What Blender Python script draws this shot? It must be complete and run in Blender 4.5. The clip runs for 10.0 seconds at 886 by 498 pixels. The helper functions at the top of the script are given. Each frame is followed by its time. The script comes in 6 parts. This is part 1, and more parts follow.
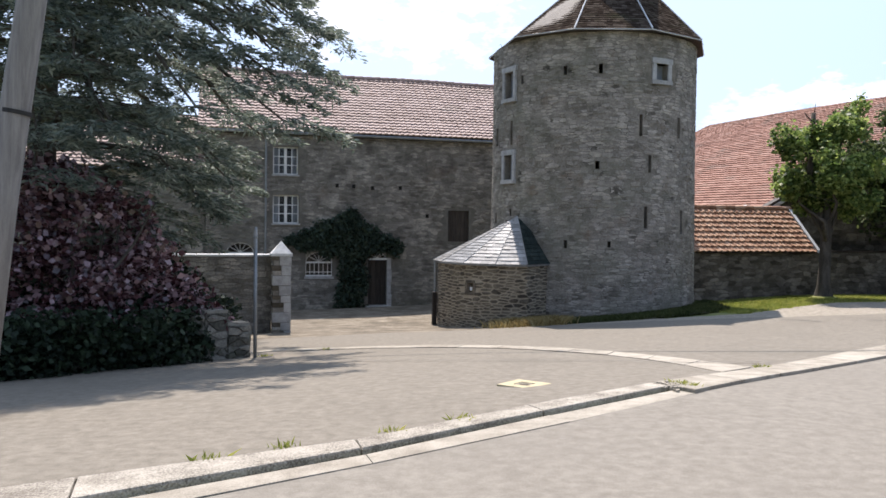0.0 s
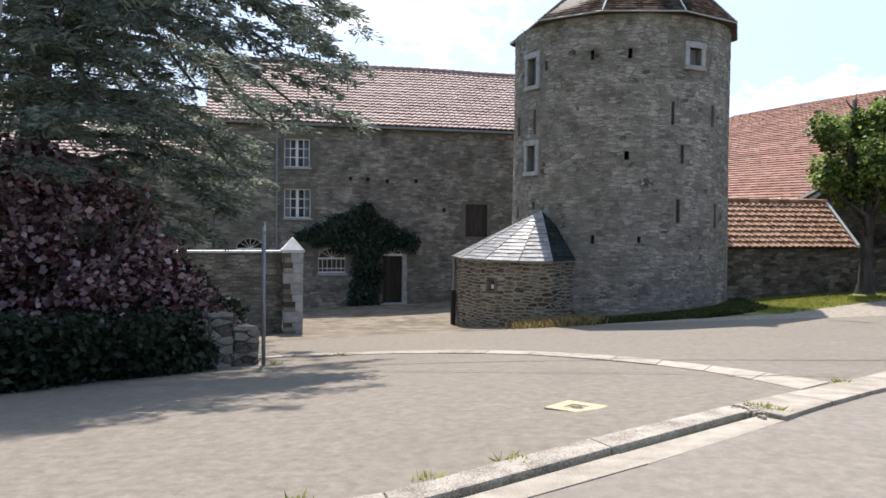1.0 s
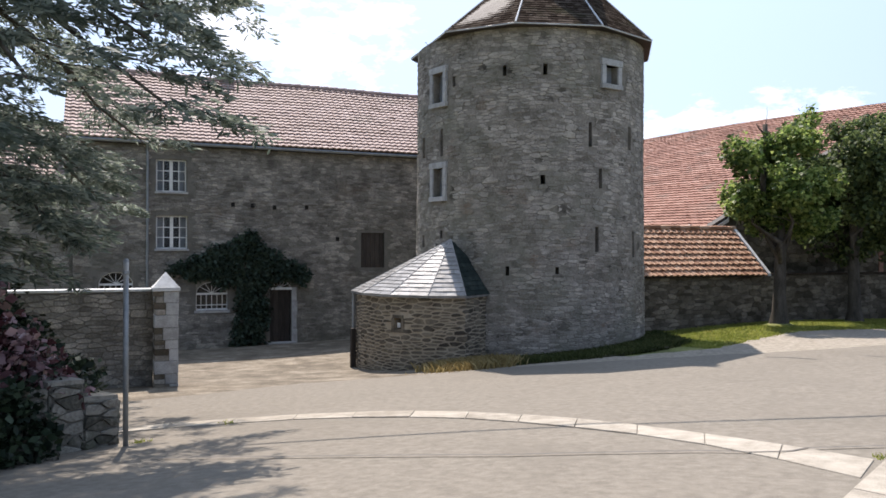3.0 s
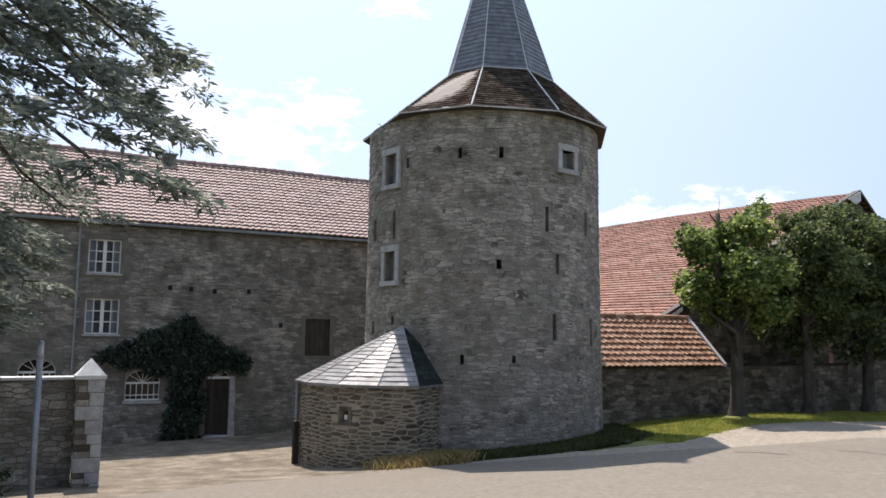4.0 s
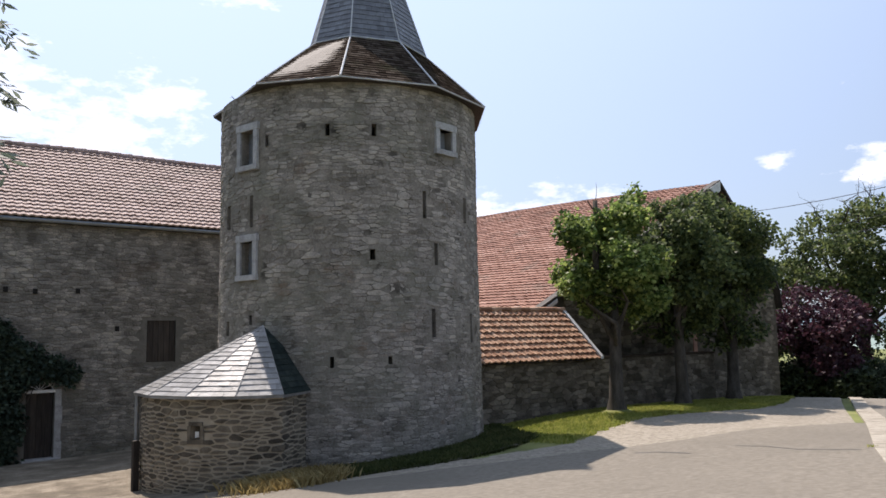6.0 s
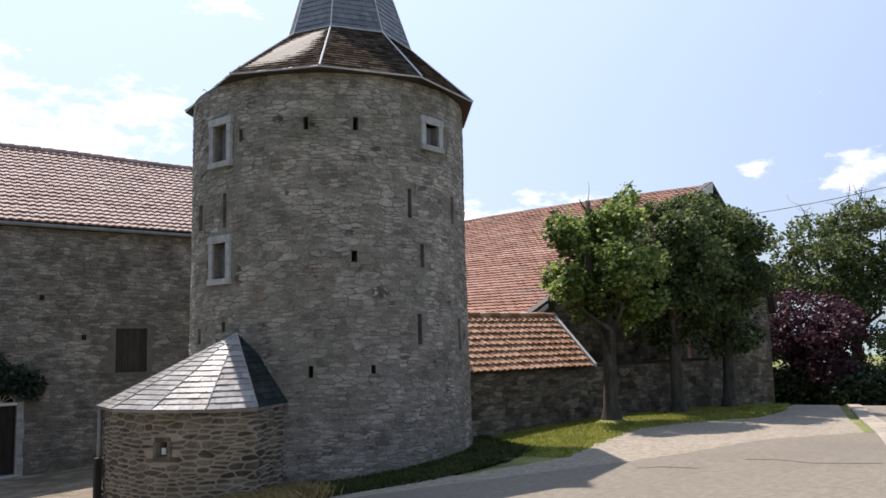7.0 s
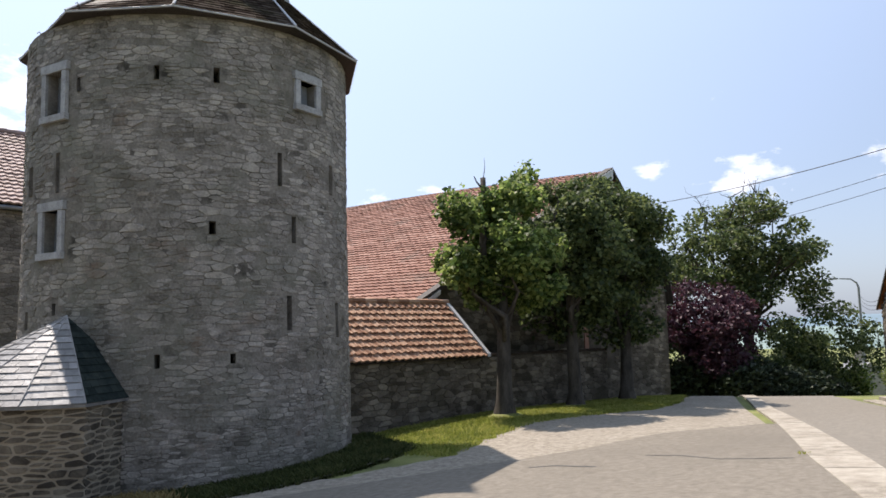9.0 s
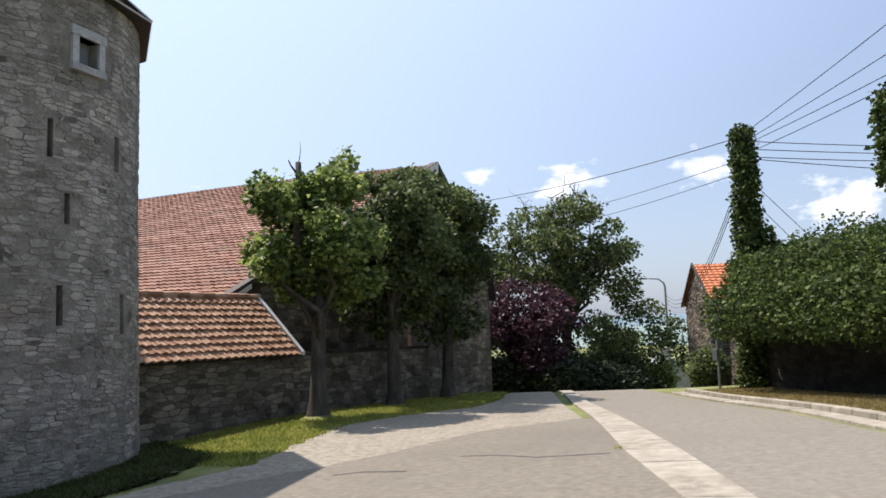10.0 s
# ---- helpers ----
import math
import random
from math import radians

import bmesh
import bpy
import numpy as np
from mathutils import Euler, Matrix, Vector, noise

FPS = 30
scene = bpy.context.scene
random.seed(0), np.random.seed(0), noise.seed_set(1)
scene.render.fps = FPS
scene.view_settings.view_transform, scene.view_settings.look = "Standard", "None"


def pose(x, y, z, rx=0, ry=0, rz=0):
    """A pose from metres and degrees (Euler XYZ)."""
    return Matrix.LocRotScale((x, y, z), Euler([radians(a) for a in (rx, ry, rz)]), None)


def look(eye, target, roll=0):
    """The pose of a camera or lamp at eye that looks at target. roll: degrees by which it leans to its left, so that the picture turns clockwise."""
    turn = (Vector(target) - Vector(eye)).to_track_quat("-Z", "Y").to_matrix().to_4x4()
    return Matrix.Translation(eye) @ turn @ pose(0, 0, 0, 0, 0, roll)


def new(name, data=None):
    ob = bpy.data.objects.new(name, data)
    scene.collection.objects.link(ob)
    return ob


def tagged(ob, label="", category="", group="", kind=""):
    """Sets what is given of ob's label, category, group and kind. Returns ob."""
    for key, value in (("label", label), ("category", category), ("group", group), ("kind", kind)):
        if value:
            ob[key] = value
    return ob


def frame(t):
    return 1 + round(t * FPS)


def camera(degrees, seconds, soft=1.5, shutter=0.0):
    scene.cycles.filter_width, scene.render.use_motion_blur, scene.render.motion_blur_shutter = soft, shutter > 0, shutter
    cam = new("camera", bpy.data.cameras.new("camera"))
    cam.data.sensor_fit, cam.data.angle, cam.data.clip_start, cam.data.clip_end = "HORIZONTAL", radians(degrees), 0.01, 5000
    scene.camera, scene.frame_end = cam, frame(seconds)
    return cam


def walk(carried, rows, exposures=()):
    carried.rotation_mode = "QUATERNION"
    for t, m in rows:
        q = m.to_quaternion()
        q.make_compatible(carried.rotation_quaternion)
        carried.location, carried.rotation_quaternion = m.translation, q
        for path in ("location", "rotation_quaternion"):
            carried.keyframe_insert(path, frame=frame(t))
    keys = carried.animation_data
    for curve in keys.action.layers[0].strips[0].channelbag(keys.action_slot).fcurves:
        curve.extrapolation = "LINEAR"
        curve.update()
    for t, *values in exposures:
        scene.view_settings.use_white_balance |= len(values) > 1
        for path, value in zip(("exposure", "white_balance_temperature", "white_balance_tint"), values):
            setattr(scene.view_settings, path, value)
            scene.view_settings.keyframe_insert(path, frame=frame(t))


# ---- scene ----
cam = camera(58.1, 10.0, soft=1.6)
PATH = [
    (0, (-0.001, 0.018, 1.654), (0.006, 1.558, 1.610), 0.7),
    (0.5, (-0.126, 0.649, 1.631), (-0.146, 2.188, 1.580), 0.8),
    (1, (-0.226, 1.297, 1.654), (-0.242, 2.836, 1.599), 0.6),
    (1.5, (-0.343, 1.908, 1.676), (-0.352, 3.447, 1.623), 0.6),
    (2, (-0.439, 2.515, 1.686), (-0.427, 4.054, 1.635), 0.6),
    (2.5, (-0.531, 3.109, 1.706), (-0.450, 4.647, 1.666), 0.5),
    (2.7, (-0.557, 3.358, 1.700), (-0.427, 4.892, 1.660), 0.5),
    (3, (-0.706, 3.779, 1.738), (-0.496, 5.305, 1.737), 0.2),
    (3.2, (-0.742, 3.994, 1.732), (-0.495, 5.508, 1.868), 0.9),
    (4.3, (-0.825, 5.030, 1.640), (-0.470, 6.519, 1.813), 0.0),
    (4.5, (-0.827, 5.221, 1.633), (-0.436, 6.701, 1.806), -0.2),
    (5, (-0.852, 5.792, 1.633), (-0.402, 7.254, 1.808), -0.4),
    (5.5, (-0.829, 6.352, 1.689), (-0.322, 7.795, 1.864), -0.7),
    (6, (-0.698, 6.906, 1.723), (-0.111, 8.320, 1.887), -1.0),
    (6.2, (-0.658, 7.126, 1.730), (-0.058, 8.534, 1.898), -1.1),
    (7.3, (-0.182, 8.221, 1.689), (0.435, 9.620, 1.868), -1.3),
    (7.5, (-0.088, 8.334, 1.682), (0.525, 9.736, 1.858), -1.1),
    (8, (0.190, 8.720, 1.652), (0.809, 10.119, 1.836), -1.8),
    (8.5, (0.568, 9.118, 1.597), (1.210, 10.507, 1.769), -1.3),
    (8.8, (0.787, 9.380, 1.525), (1.521, 10.724, 1.692), -1.5),
    (9, (0.987, 9.527, 1.495), (1.767, 10.845, 1.661), -1.3),
    (9.5, (1.501, 9.989, 1.425), (2.430, 11.207, 1.583), -1.9),
    (9.8, (1.823, 10.215, 1.387), (2.819, 11.378, 1.545), -2.3),
    (10, (2.006, 10.367, 1.355), (3.046, 11.491, 1.515), -1.8),
]
walk(cam, [(t, look(eye, target, roll)) for t, eye, target, roll in PATH], ((0, 0.94, 6250, 17), (2.5, 0.95, 6250, 17), (4.5, 0.75, 6450, 18), (5.5, 0.68, 6450, 18), (8, 0.78, 6450, 18), (10, 0.76, 6450, 16)))

# ---- sky and sun ----
SUN_UP, SUN_AZ = radians(60), radians(-9.0)      # height, and angle from +y towards +x
to_sun = Vector((math.sin(SUN_AZ) * math.cos(SUN_UP), math.cos(SUN_AZ) * math.cos(SUN_UP), math.sin(SUN_UP)))
scene.view_settings.exposure = 0.62
world = bpy.data.worlds.new("sky")
scene.world = world
world.use_nodes = True
wn, wl = world.node_tree.nodes, world.node_tree.links
wn.clear()
sky = wn.new("ShaderNodeTexSky")
sky.sky_type, sky.sun_disc = "NISHITA", False
sky.sun_elevation, sky.sun_rotation = SUN_UP, SUN_AZ
sky.air_density, sky.dust_density, sky.ozone_density = 1.0, 2.2, 1.5
geo = wn.new("ShaderNodeTexCoord")
mapping = wn.new("ShaderNodeMapping")
mapping.inputs["Scale"].default_value = (1.0, 1.0, 2.2)
mapping.inputs["Location"].default_value = (0.9, 0.3, 0.0)
clouds = wn.new("ShaderNodeTexNoise")
clouds.inputs["Scale"].default_value, clouds.inputs["Detail"].default_value, clouds.inputs["Roughness"].default_value = 26.0, 6, 0.62
cover = wn.new("ShaderNodeValToRGB")
cover.color_ramp.elements[0].position, cover.color_ramp.elements[1].position = 0.46, 0.62
cover.color_ramp.elements[1].color = (0.72, 0.72, 0.72, 1)
# thin bright haze that thickens towards the sun
towards = wn.new("ShaderNodeVectorMath")
towards.operation = "DOT_PRODUCT"
towards.inputs[1].default_value = to_sun
haze = wn.new("ShaderNodeValToRGB")
haze.color_ramp.elements[0].position, haze.color_ramp.elements[0].color = 0.35, (0.30, 0.30, 0.30, 1)
haze.color_ramp.elements[1].position, haze.color_ramp.elements[1].color = 0.86, (0.85, 0.85, 0.85, 1)
veil, white = wn.new("ShaderNodeMixRGB"), wn.new("ShaderNodeMixRGB")
veil.inputs[2].default_value = (6.9, 8.8, 11.3, 1)
white.inputs[2].default_value = (12.5, 12.5, 12.6, 1)
back = wn.new("ShaderNodeBackground")
back.inputs["Strength"].default_value = 0.075
wout = wn.new("ShaderNodeOutputWorld")
wl.new(geo.outputs["Generated"], mapping.inputs[0])
wl.new(mapping.outputs[0], clouds.inputs["Vector"])
# cumulus: (direction, half width) of each heap, its edge broken up by noise
HEAPS = [((-0.02, 0.968, 0.235), 0.115), ((0.045, 0.957, 0.275), 0.085), ((-0.13, 0.955, 0.26), 0.13), ((0.13, 0.906, 0.405), 0.06), ((0.50, 0.85, 0.150), 0.075), ((0.43, 0.89, 0.15), 0.06),
         ((0.70, 0.687, 0.192), 0.028), ((0.775, 0.61, 0.175), 0.062), ((0.86, 0.475, 0.182), 0.05), ((0.935, 0.333, 0.132), 0.075), ((0.36, 0.92, 0.13), 0.075), ((0.56, 0.815, 0.155), 0.05)]
heap_sum = None
for at, half in HEAPS:
    off = wn.new("ShaderNodeVectorMath")
    off.operation = "SUBTRACT"
    off.inputs[1].default_value = Vector(at).normalized()
    flatten = wn.new("ShaderNodeVectorMath")
    flatten.operation = "MULTIPLY"
    flatten.inputs[1].default_value = (1 / half, 1 / half, 1.7 / half)
    far_off = wn.new("ShaderNodeVectorMath")
    far_off.operation = "LENGTH"
    fade = wn.new("ShaderNodeMapRange")
    fade.inputs["From Min"].default_value, fade.inputs["From Max"].default_value = 1.25, 0.0
    wl.new(geo.outputs["Generated"], off.inputs[0])
    wl.new(off.outputs[0], flatten.inputs[0])
    wl.new(flatten.outputs[0], far_off.inputs[0])
    wl.new(far_off.outputs["Value"], fade.inputs["Value"])
    if heap_sum is None:
        heap_sum = fade.outputs[0]
    else:
        both = wn.new("ShaderNodeMath")
        both.operation = "MAXIMUM"
        wl.new(heap_sum, both.inputs[0])
        wl.new(fade.outputs[0], both.inputs[1])
        heap_sum = both.outputs[0]
ragged = wn.new("ShaderNodeMath")
ragged.operation = "MULTIPLY_ADD"
ragged.inputs[1].default_value = 1.6
wl.new(clouds.outputs["Fac"], ragged.inputs[0])
soft_heap = wn.new("ShaderNodeMath")
soft_heap.operation = "MULTIPLY"
soft_heap.inputs[1].default_value = 0.8
wl.new(heap_sum, soft_heap.inputs[0])
wl.new(soft_heap.outputs[0], ragged.inputs[2])
thin = wn.new("ShaderNodeMath")
thin.operation = "MULTIPLY"
thin.inputs[1].default_value = 0.4
wl.new(ragged.outputs[0], thin.inputs[0])
wl.new(thin.outputs[0], cover.inputs[0])
wl.new(geo.outputs["Generated"], towards.inputs[0])
wl.new(towards.outputs["Value"], haze.inputs[0])
wl.new(haze.outputs[0], veil.inputs[0])
wl.new(sky.outputs[0], veil.inputs[1])
wl.new(cover.outputs[0], white.inputs[0])
wl.new(veil.outputs[0], white.inputs[1])
wl.new(white.outputs[0], back.inputs[0])
wl.new(back.outputs[0], wout.inputs[0])
sun = new("sun", bpy.data.lights.new("sun", "SUN"))
sun.data.energy, sun.data.angle, sun.data.color = 4.2, radians(0.53), (1.0, 0.925, 0.80)
sun.matrix_world = look(to_sun * 60, (0, 0, 0))


# ---- materials ----
def mat(name, colours, scale=3.0, rough=0.85, bump=0.3, fine=40.0, spread=0.0, metal=0.0, spec=0.3, through_light=0.0, grime=None, stretch=(1, 1, 1), speck=0.35):
    """Noise between colours at two scales, with relief; spread varies piece from piece; through_light lets light pass (leaves)."""
    m = bpy.data.materials.new(name)
    m.use_nodes = True
    n, l = m.node_tree.nodes, m.node_tree.links
    b = n["Principled BSDF"]
    pos = n.new("ShaderNodeNewGeometry")
    mp = n.new("ShaderNodeMapping")
    mp.inputs["Scale"].default_value = stretch
    l.new(pos.outputs["Position"], mp.inputs[0])
    big, small = n.new("ShaderNodeTexNoise"), n.new("ShaderNodeTexNoise")
    big.inputs["Scale"].default_value, big.inputs["Detail"].default_value, big.inputs["Roughness"].default_value = scale, 6, 0.62
    small.inputs["Scale"].default_value, small.inputs["Detail"].default_value = fine, 4
    for t in (big, small):
        l.new(mp.outputs[0], t.inputs["Vector"])
    mix = n.new("ShaderNodeMath")
    mix.operation = "MULTIPLY_ADD"
    mix.inputs[1].default_value = speck
    l.new(small.outputs["Fac"], mix.inputs[0])
    lower = n.new("ShaderNodeMath")
    lower.operation = "SUBTRACT"
    lower.inputs[1].default_value = speck / 2
    l.new(big.outputs["Fac"], lower.inputs[0])
    l.new(lower.outputs[0], mix.inputs[2])
    fac = mix.outputs[0]
    if spread:
        ob, isl, rnd = n.new("ShaderNodeObjectInfo"), pos, n.new("ShaderNodeMath")
        rnd.operation = "ADD"
        l.new(ob.outputs["Random"], rnd.inputs[0])
        l.new(isl.outputs["Random Per Island"], rnd.inputs[1])
        fr = n.new("ShaderNodeMath")
        fr.operation = "FRACT"
        l.new(rnd.outputs[0], fr.inputs[0])
        ad = n.new("ShaderNodeMath")
        ad.operation = "MULTIPLY_ADD"
        ad.inputs[1].default_value = spread
        l.new(fr.outputs[0], ad.inputs[0])
        off = n.new("ShaderNodeMath")
        off.operation = "SUBTRACT"
        off.inputs[1].default_value = spread / 2
        l.new(fac, off.inputs[0])
        l.new(off.outputs[0], ad.inputs[2])
        fac = ad.outputs[0]
    ramp = n.new("ShaderNodeValToRGB")
    while len(ramp.color_ramp.elements) < len(colours):
        ramp.color_ramp.elements.new(0.5)
    for k, c in enumerate(colours):
        e = ramp.color_ramp.elements[k]
        e.position, e.color = 0.28 + 0.44 * k / max(1, len(colours) - 1), (*c, 1)
    l.new(fac, ramp.inputs[0])
    col = ramp.outputs[0]
    for gk, (tint, gscale, edge, *most) in enumerate(grime or ()):
        stain = n.new("ShaderNodeTexNoise")
        stain.inputs["Scale"].default_value, stain.inputs["Detail"].default_value, stain.inputs["Roughness"].default_value = gscale, 7, 0.62
        shift = n.new("ShaderNodeVectorMath")
        shift.inputs[1].default_value = (7.3 * gk, 3.1 * gk, 1.7 * gk)
        l.new(pos.outputs["Position"], shift.inputs[0])
        l.new(shift.outputs[0], stain.inputs["Vector"])
        sr = n.new("ShaderNodeValToRGB")
        sr.color_ramp.elements[0].position, sr.color_ramp.elements[1].position = edge, edge + 0.16
        top = most[0] if most else 1.0
        sr.color_ramp.elements[1].color = (top, top, top, 1)
        l.new(stain.outputs["Fac"], sr.inputs[0])
        gm = n.new("ShaderNodeMixRGB")
        gm.inputs[2].default_value = (*tint, 1)
        l.new(sr.outputs[0], gm.inputs[0])
        l.new(col, gm.inputs[1])
        col = gm.outputs[0]
    l.new(col, b.inputs["Base Color"])
    b.inputs["Roughness"].default_value, b.inputs["Metallic"].default_value = rough, metal
    b.inputs["Specular IOR Level"].default_value = spec
    if bump:
        bp = n.new("ShaderNodeBump")
        bp.inputs["Strength"].default_value, bp.inputs["Distance"].default_value = bump, 0.02
        l.new(mix.outputs[0], bp.inputs["Height"])
        l.new(bp.outputs[0], b.inputs["Normal"])
    if through_light:
        tr, sh = n.new("ShaderNodeBsdfTranslucent"), n.new("ShaderNodeMixShader")
        sh.inputs[0].default_value = through_light
        l.new(col, tr.inputs[0])
        l.new(b.outputs[0], sh.inputs[1])
        l.new(tr.outputs[0], sh.inputs[2])
        l.new(sh.outputs[0], n["Material Output"].inputs[0])
    return m


STONE = mat("rubble_stone", [(0.135, 0.12, 0.10), (0.235, 0.213, 0.183), (0.32, 0.291, 0.254), (0.44, 0.397, 0.34)], 1.6, 0.95, 1.0, 24, 0.27, spec=0.12, grime=[((0.17, 0.17, 0.13), 0.5, 0.50, 0.65), ((0.38, 0.35, 0.30), 1.7, 0.59, 0.6), ((0.18, 0.122, 0.087), 1.3, 0.58, 0.75), ((0.075, 0.068, 0.056), 2.6, 0.60, 0.8)], speck=0.55)
STONE_WARM = mat("turret_stone", [(0.05, 0.042, 0.032), (0.095, 0.08, 0.06), (0.15, 0.126, 0.093), (0.22, 0.185, 0.135)], 3, 0.92, 0.8, 30, 0.34)
MORTAR_TAN = mat("tan_lime_pointing", [(0.25, 0.21, 0.155), (0.34, 0.29, 0.215), (0.41, 0.355, 0.27)], 3, 0.95, 0.8, 40)
STONE_DARK = mat("farmhouse_stone", [(0.115, 0.105, 0.09), (0.185, 0.171, 0.149), (0.25, 0.232, 0.204), (0.40, 0.365, 0.31)], 1.5, 0.95, 0.9, 24, 0.28, spec=0.12, grime=[((0.135, 0.131, 0.106), 0.4, 0.52, 0.7), ((0.31, 0.28, 0.24), 2.4, 0.62, 0.6), ((0.14, 0.10, 0.072), 0.9, 0.60, 0.6)], speck=0.45)
MORTAR = mat("lime_mortar", [(0.14, 0.125, 0.104), (0.215, 0.194, 0.165), (0.31, 0.28, 0.242)], 2.6, 0.97, 1.0, 24, spec=0.1, grime=[((0.16, 0.158, 0.12), 0.5, 0.50, 0.6), ((0.04, 0.036, 0.03), 2.0, 0.53, 0.9)], speck=0.5)
MORTAR_DARK = mat("old_dark_mortar", [(0.105, 0.098, 0.084), (0.155, 0.145, 0.125), (0.22, 0.205, 0.18)], 2.2, 0.97, 0.8, 40, spec=0.1, grime=[((0.055, 0.052, 0.044), 2.2, 0.57, 0.8)])
DRESSED = mat("blue_limestone", [(0.27, 0.265, 0.255), (0.37, 0.365, 0.355), (0.46, 0.455, 0.44)], 5, 0.85, 0.4, 40, 0.25, speck=0.6)
PALE_STONE = mat("pale_coping_stone", [(0.42, 0.42, 0.41), (0.58, 0.58, 0.57), (0.68, 0.68, 0.66)], 6, 0.75, 0.2, 60)
SLATE = mat("slate", [(0.12, 0.117, 0.11), (0.19, 0.185, 0.175), (0.27, 0.262, 0.25)], 4, 0.42, 0.35, 50, 0.45, spec=0.75, grime=[((0.34, 0.33, 0.31), 5.0, 0.60, 0.6), ((0.06, 0.062, 0.052), 6.0, 0.64, 0.7)])
SLATE_OLD = mat("weathered_slate", [(0.033, 0.025, 0.02), (0.056, 0.043, 0.034), (0.092, 0.074, 0.06)], 5, 0.9, 0.6, 40, 0.5, spec=0.0, grime=[((0.30, 0.28, 0.24), 7.0, 0.63, 0.7), ((0.05, 0.05, 0.03), 1.5, 0.55, 0.6)])
# cone slate again, with the tower's shade put into the colour
SLATE_SHADED = mat("shaded_slate", [(0.014, 0.02, 0.018), (0.024, 0.033, 0.03), (0.04, 0.05, 0.044)], 5, 0.9, 0.4, 40, 0.3, spec=0.1)
SLATE_BLUE = mat("spire_slate", [(0.085, 0.09, 0.10), (0.12, 0.125, 0.14), (0.16, 0.17, 0.19)], 4, 0.5, 0.3, 40, 0.3, spec=0.5)
LEAD = mat("lead_flashing", [(0.40, 0.41, 0.42), (0.55, 0.56, 0.57)], 8, 0.5, 0.1, 50, spec=0.5)
TILE_GREY = mat("brown_grey_pantile", [(0.22, 0.155, 0.13), (0.32, 0.232, 0.20), (0.41, 0.31, 0.275)], 2.2, 0.7, 0.3, 30, 0.2, spec=0.3, grime=[((0.16, 0.13, 0.105), 0.7, 0.58, 0.6)])
TILE_RED = mat("red_clay_tile", [(0.20, 0.10, 0.072), (0.30, 0.158, 0.115), (0.39, 0.235, 0.18)], 1.2, 0.8, 0.35, 30, 0.25, spec=0.2, grime=[((0.20, 0.135, 0.105), 0.8, 0.54), ((0.42, 0.30, 0.24), 2.5, 0.66, 0.6)])
TILE_SHED = mat("orange_clay_tile", [(0.23, 0.122, 0.075), (0.37, 0.215, 0.137), (0.47, 0.315, 0.22)], 3.0, 0.8, 0.35, 30, 0.5, spec=0.2, grime=[((0.10, 0.07, 0.05), 2.6, 0.60)])
TILE_ORANGE = mat("bright_orange_tile", [(0.42, 0.13, 0.05), (0.58, 0.20, 0.09)], 2.0, 0.7, 0.3, 30, 0.2)
ASPHALT = mat("old_light_asphalt", [(0.130, 0.114, 0.09), (0.173, 0.153, 0.122), (0.22, 0.196, 0.158)], 9.0, 0.92, 0.2, 120, grime=[((0.138, 0.122, 0.097), 0.25, 0.51, 0.6), ((0.211, 0.188, 0.151), 0.8, 0.60, 0.5), ((0.106, 0.094, 0.075), 7.0, 0.67, 0.5)], speck=0.8)
ASPHALT_ROAD = mat("road_asphalt", [(0.152, 0.135, 0.110), (0.19, 0.171, 0.141), (0.235, 0.213, 0.177)], 9.0, 0.92, 0.2, 120, grime=[((0.167, 0.15, 0.124), 0.25, 0.52, 0.5), ((0.127, 0.113, 0.092), 7.0, 0.67, 0.4)], speck=0.8)
TAR = mat("tar_seam", [(0.06, 0.058, 0.055), (0.10, 0.095, 0.09)], 8, 0.8, 0.3, 60)
CONCRETE = mat("worn_concrete", [(0.20, 0.175, 0.138), (0.31, 0.278, 0.226), (0.39, 0.355, 0.295)], 3.5, 0.94, 0.4, 90, 0.15, grime=[((0.23, 0.20, 0.157), 1.3, 0.55, 0.7), ((0.15, 0.13, 0.10), 4.0, 0.66, 0.6)], speck=0.7)
CONCRETE_YELLOW = mat("yellowish_concrete", [(0.34, 0.29, 0.175), (0.47, 0.41, 0.27)], 6, 0.9, 0.5, 80, speck=0.6)
SAND = mat("sandy_gravel", [(0.16, 0.137, 0.104), (0.25, 0.22, 0.174), (0.37, 0.334, 0.275)], 9.0, 0.95, 0.5, 60, grime=[((0.18, 0.157, 0.116), 0.6, 0.54, 0.6), ((0.38, 0.345, 0.287), 1.0, 0.58, 0.6), ((0.12, 0.104, 0.076), 9.0, 0.66, 0.5)], speck=0.8)
EARTH = mat("trodden_earth", [(0.08, 0.065, 0.045), (0.15, 0.125, 0.092), (0.27, 0.232, 0.176)], 1.6, 0.95, 0.6, 30, grime=[((0.085, 0.07, 0.05), 0.5, 0.53, 0.7), ((0.33, 0.29, 0.225), 1.1, 0.57, 0.8)], speck=0.6)
SOIL = mat("grassy_ground", [(0.09, 0.10, 0.035), (0.15, 0.17, 0.05), (0.24, 0.22, 0.095)], 0.7, 0.95, 0.8, 40)
GRASS = mat("grass_blade", [(0.16, 0.19, 0.035), (0.28, 0.31, 0.06), (0.42, 0.40, 0.12)], 1.5, 0.6, 0, 30, 0.4, through_light=0.45)
GRASS_DRY = mat("dry_grass", [(0.20, 0.145, 0.055), (0.33, 0.25, 0.10), (0.43, 0.35, 0.17)], 2, 0.7, 0, 30, 0.5, through_light=0.35)
KERB_STONE = mat("exposed_aggregate_concrete", [(0.15, 0.13, 0.105), (0.30, 0.27, 0.222), (0.42, 0.385, 0.325)], 4.0, 0.95, 0.6, 70, 0.12, grime=[((0.25, 0.222, 0.178), 1.3, 0.57, 0.6)], speck=1.1)
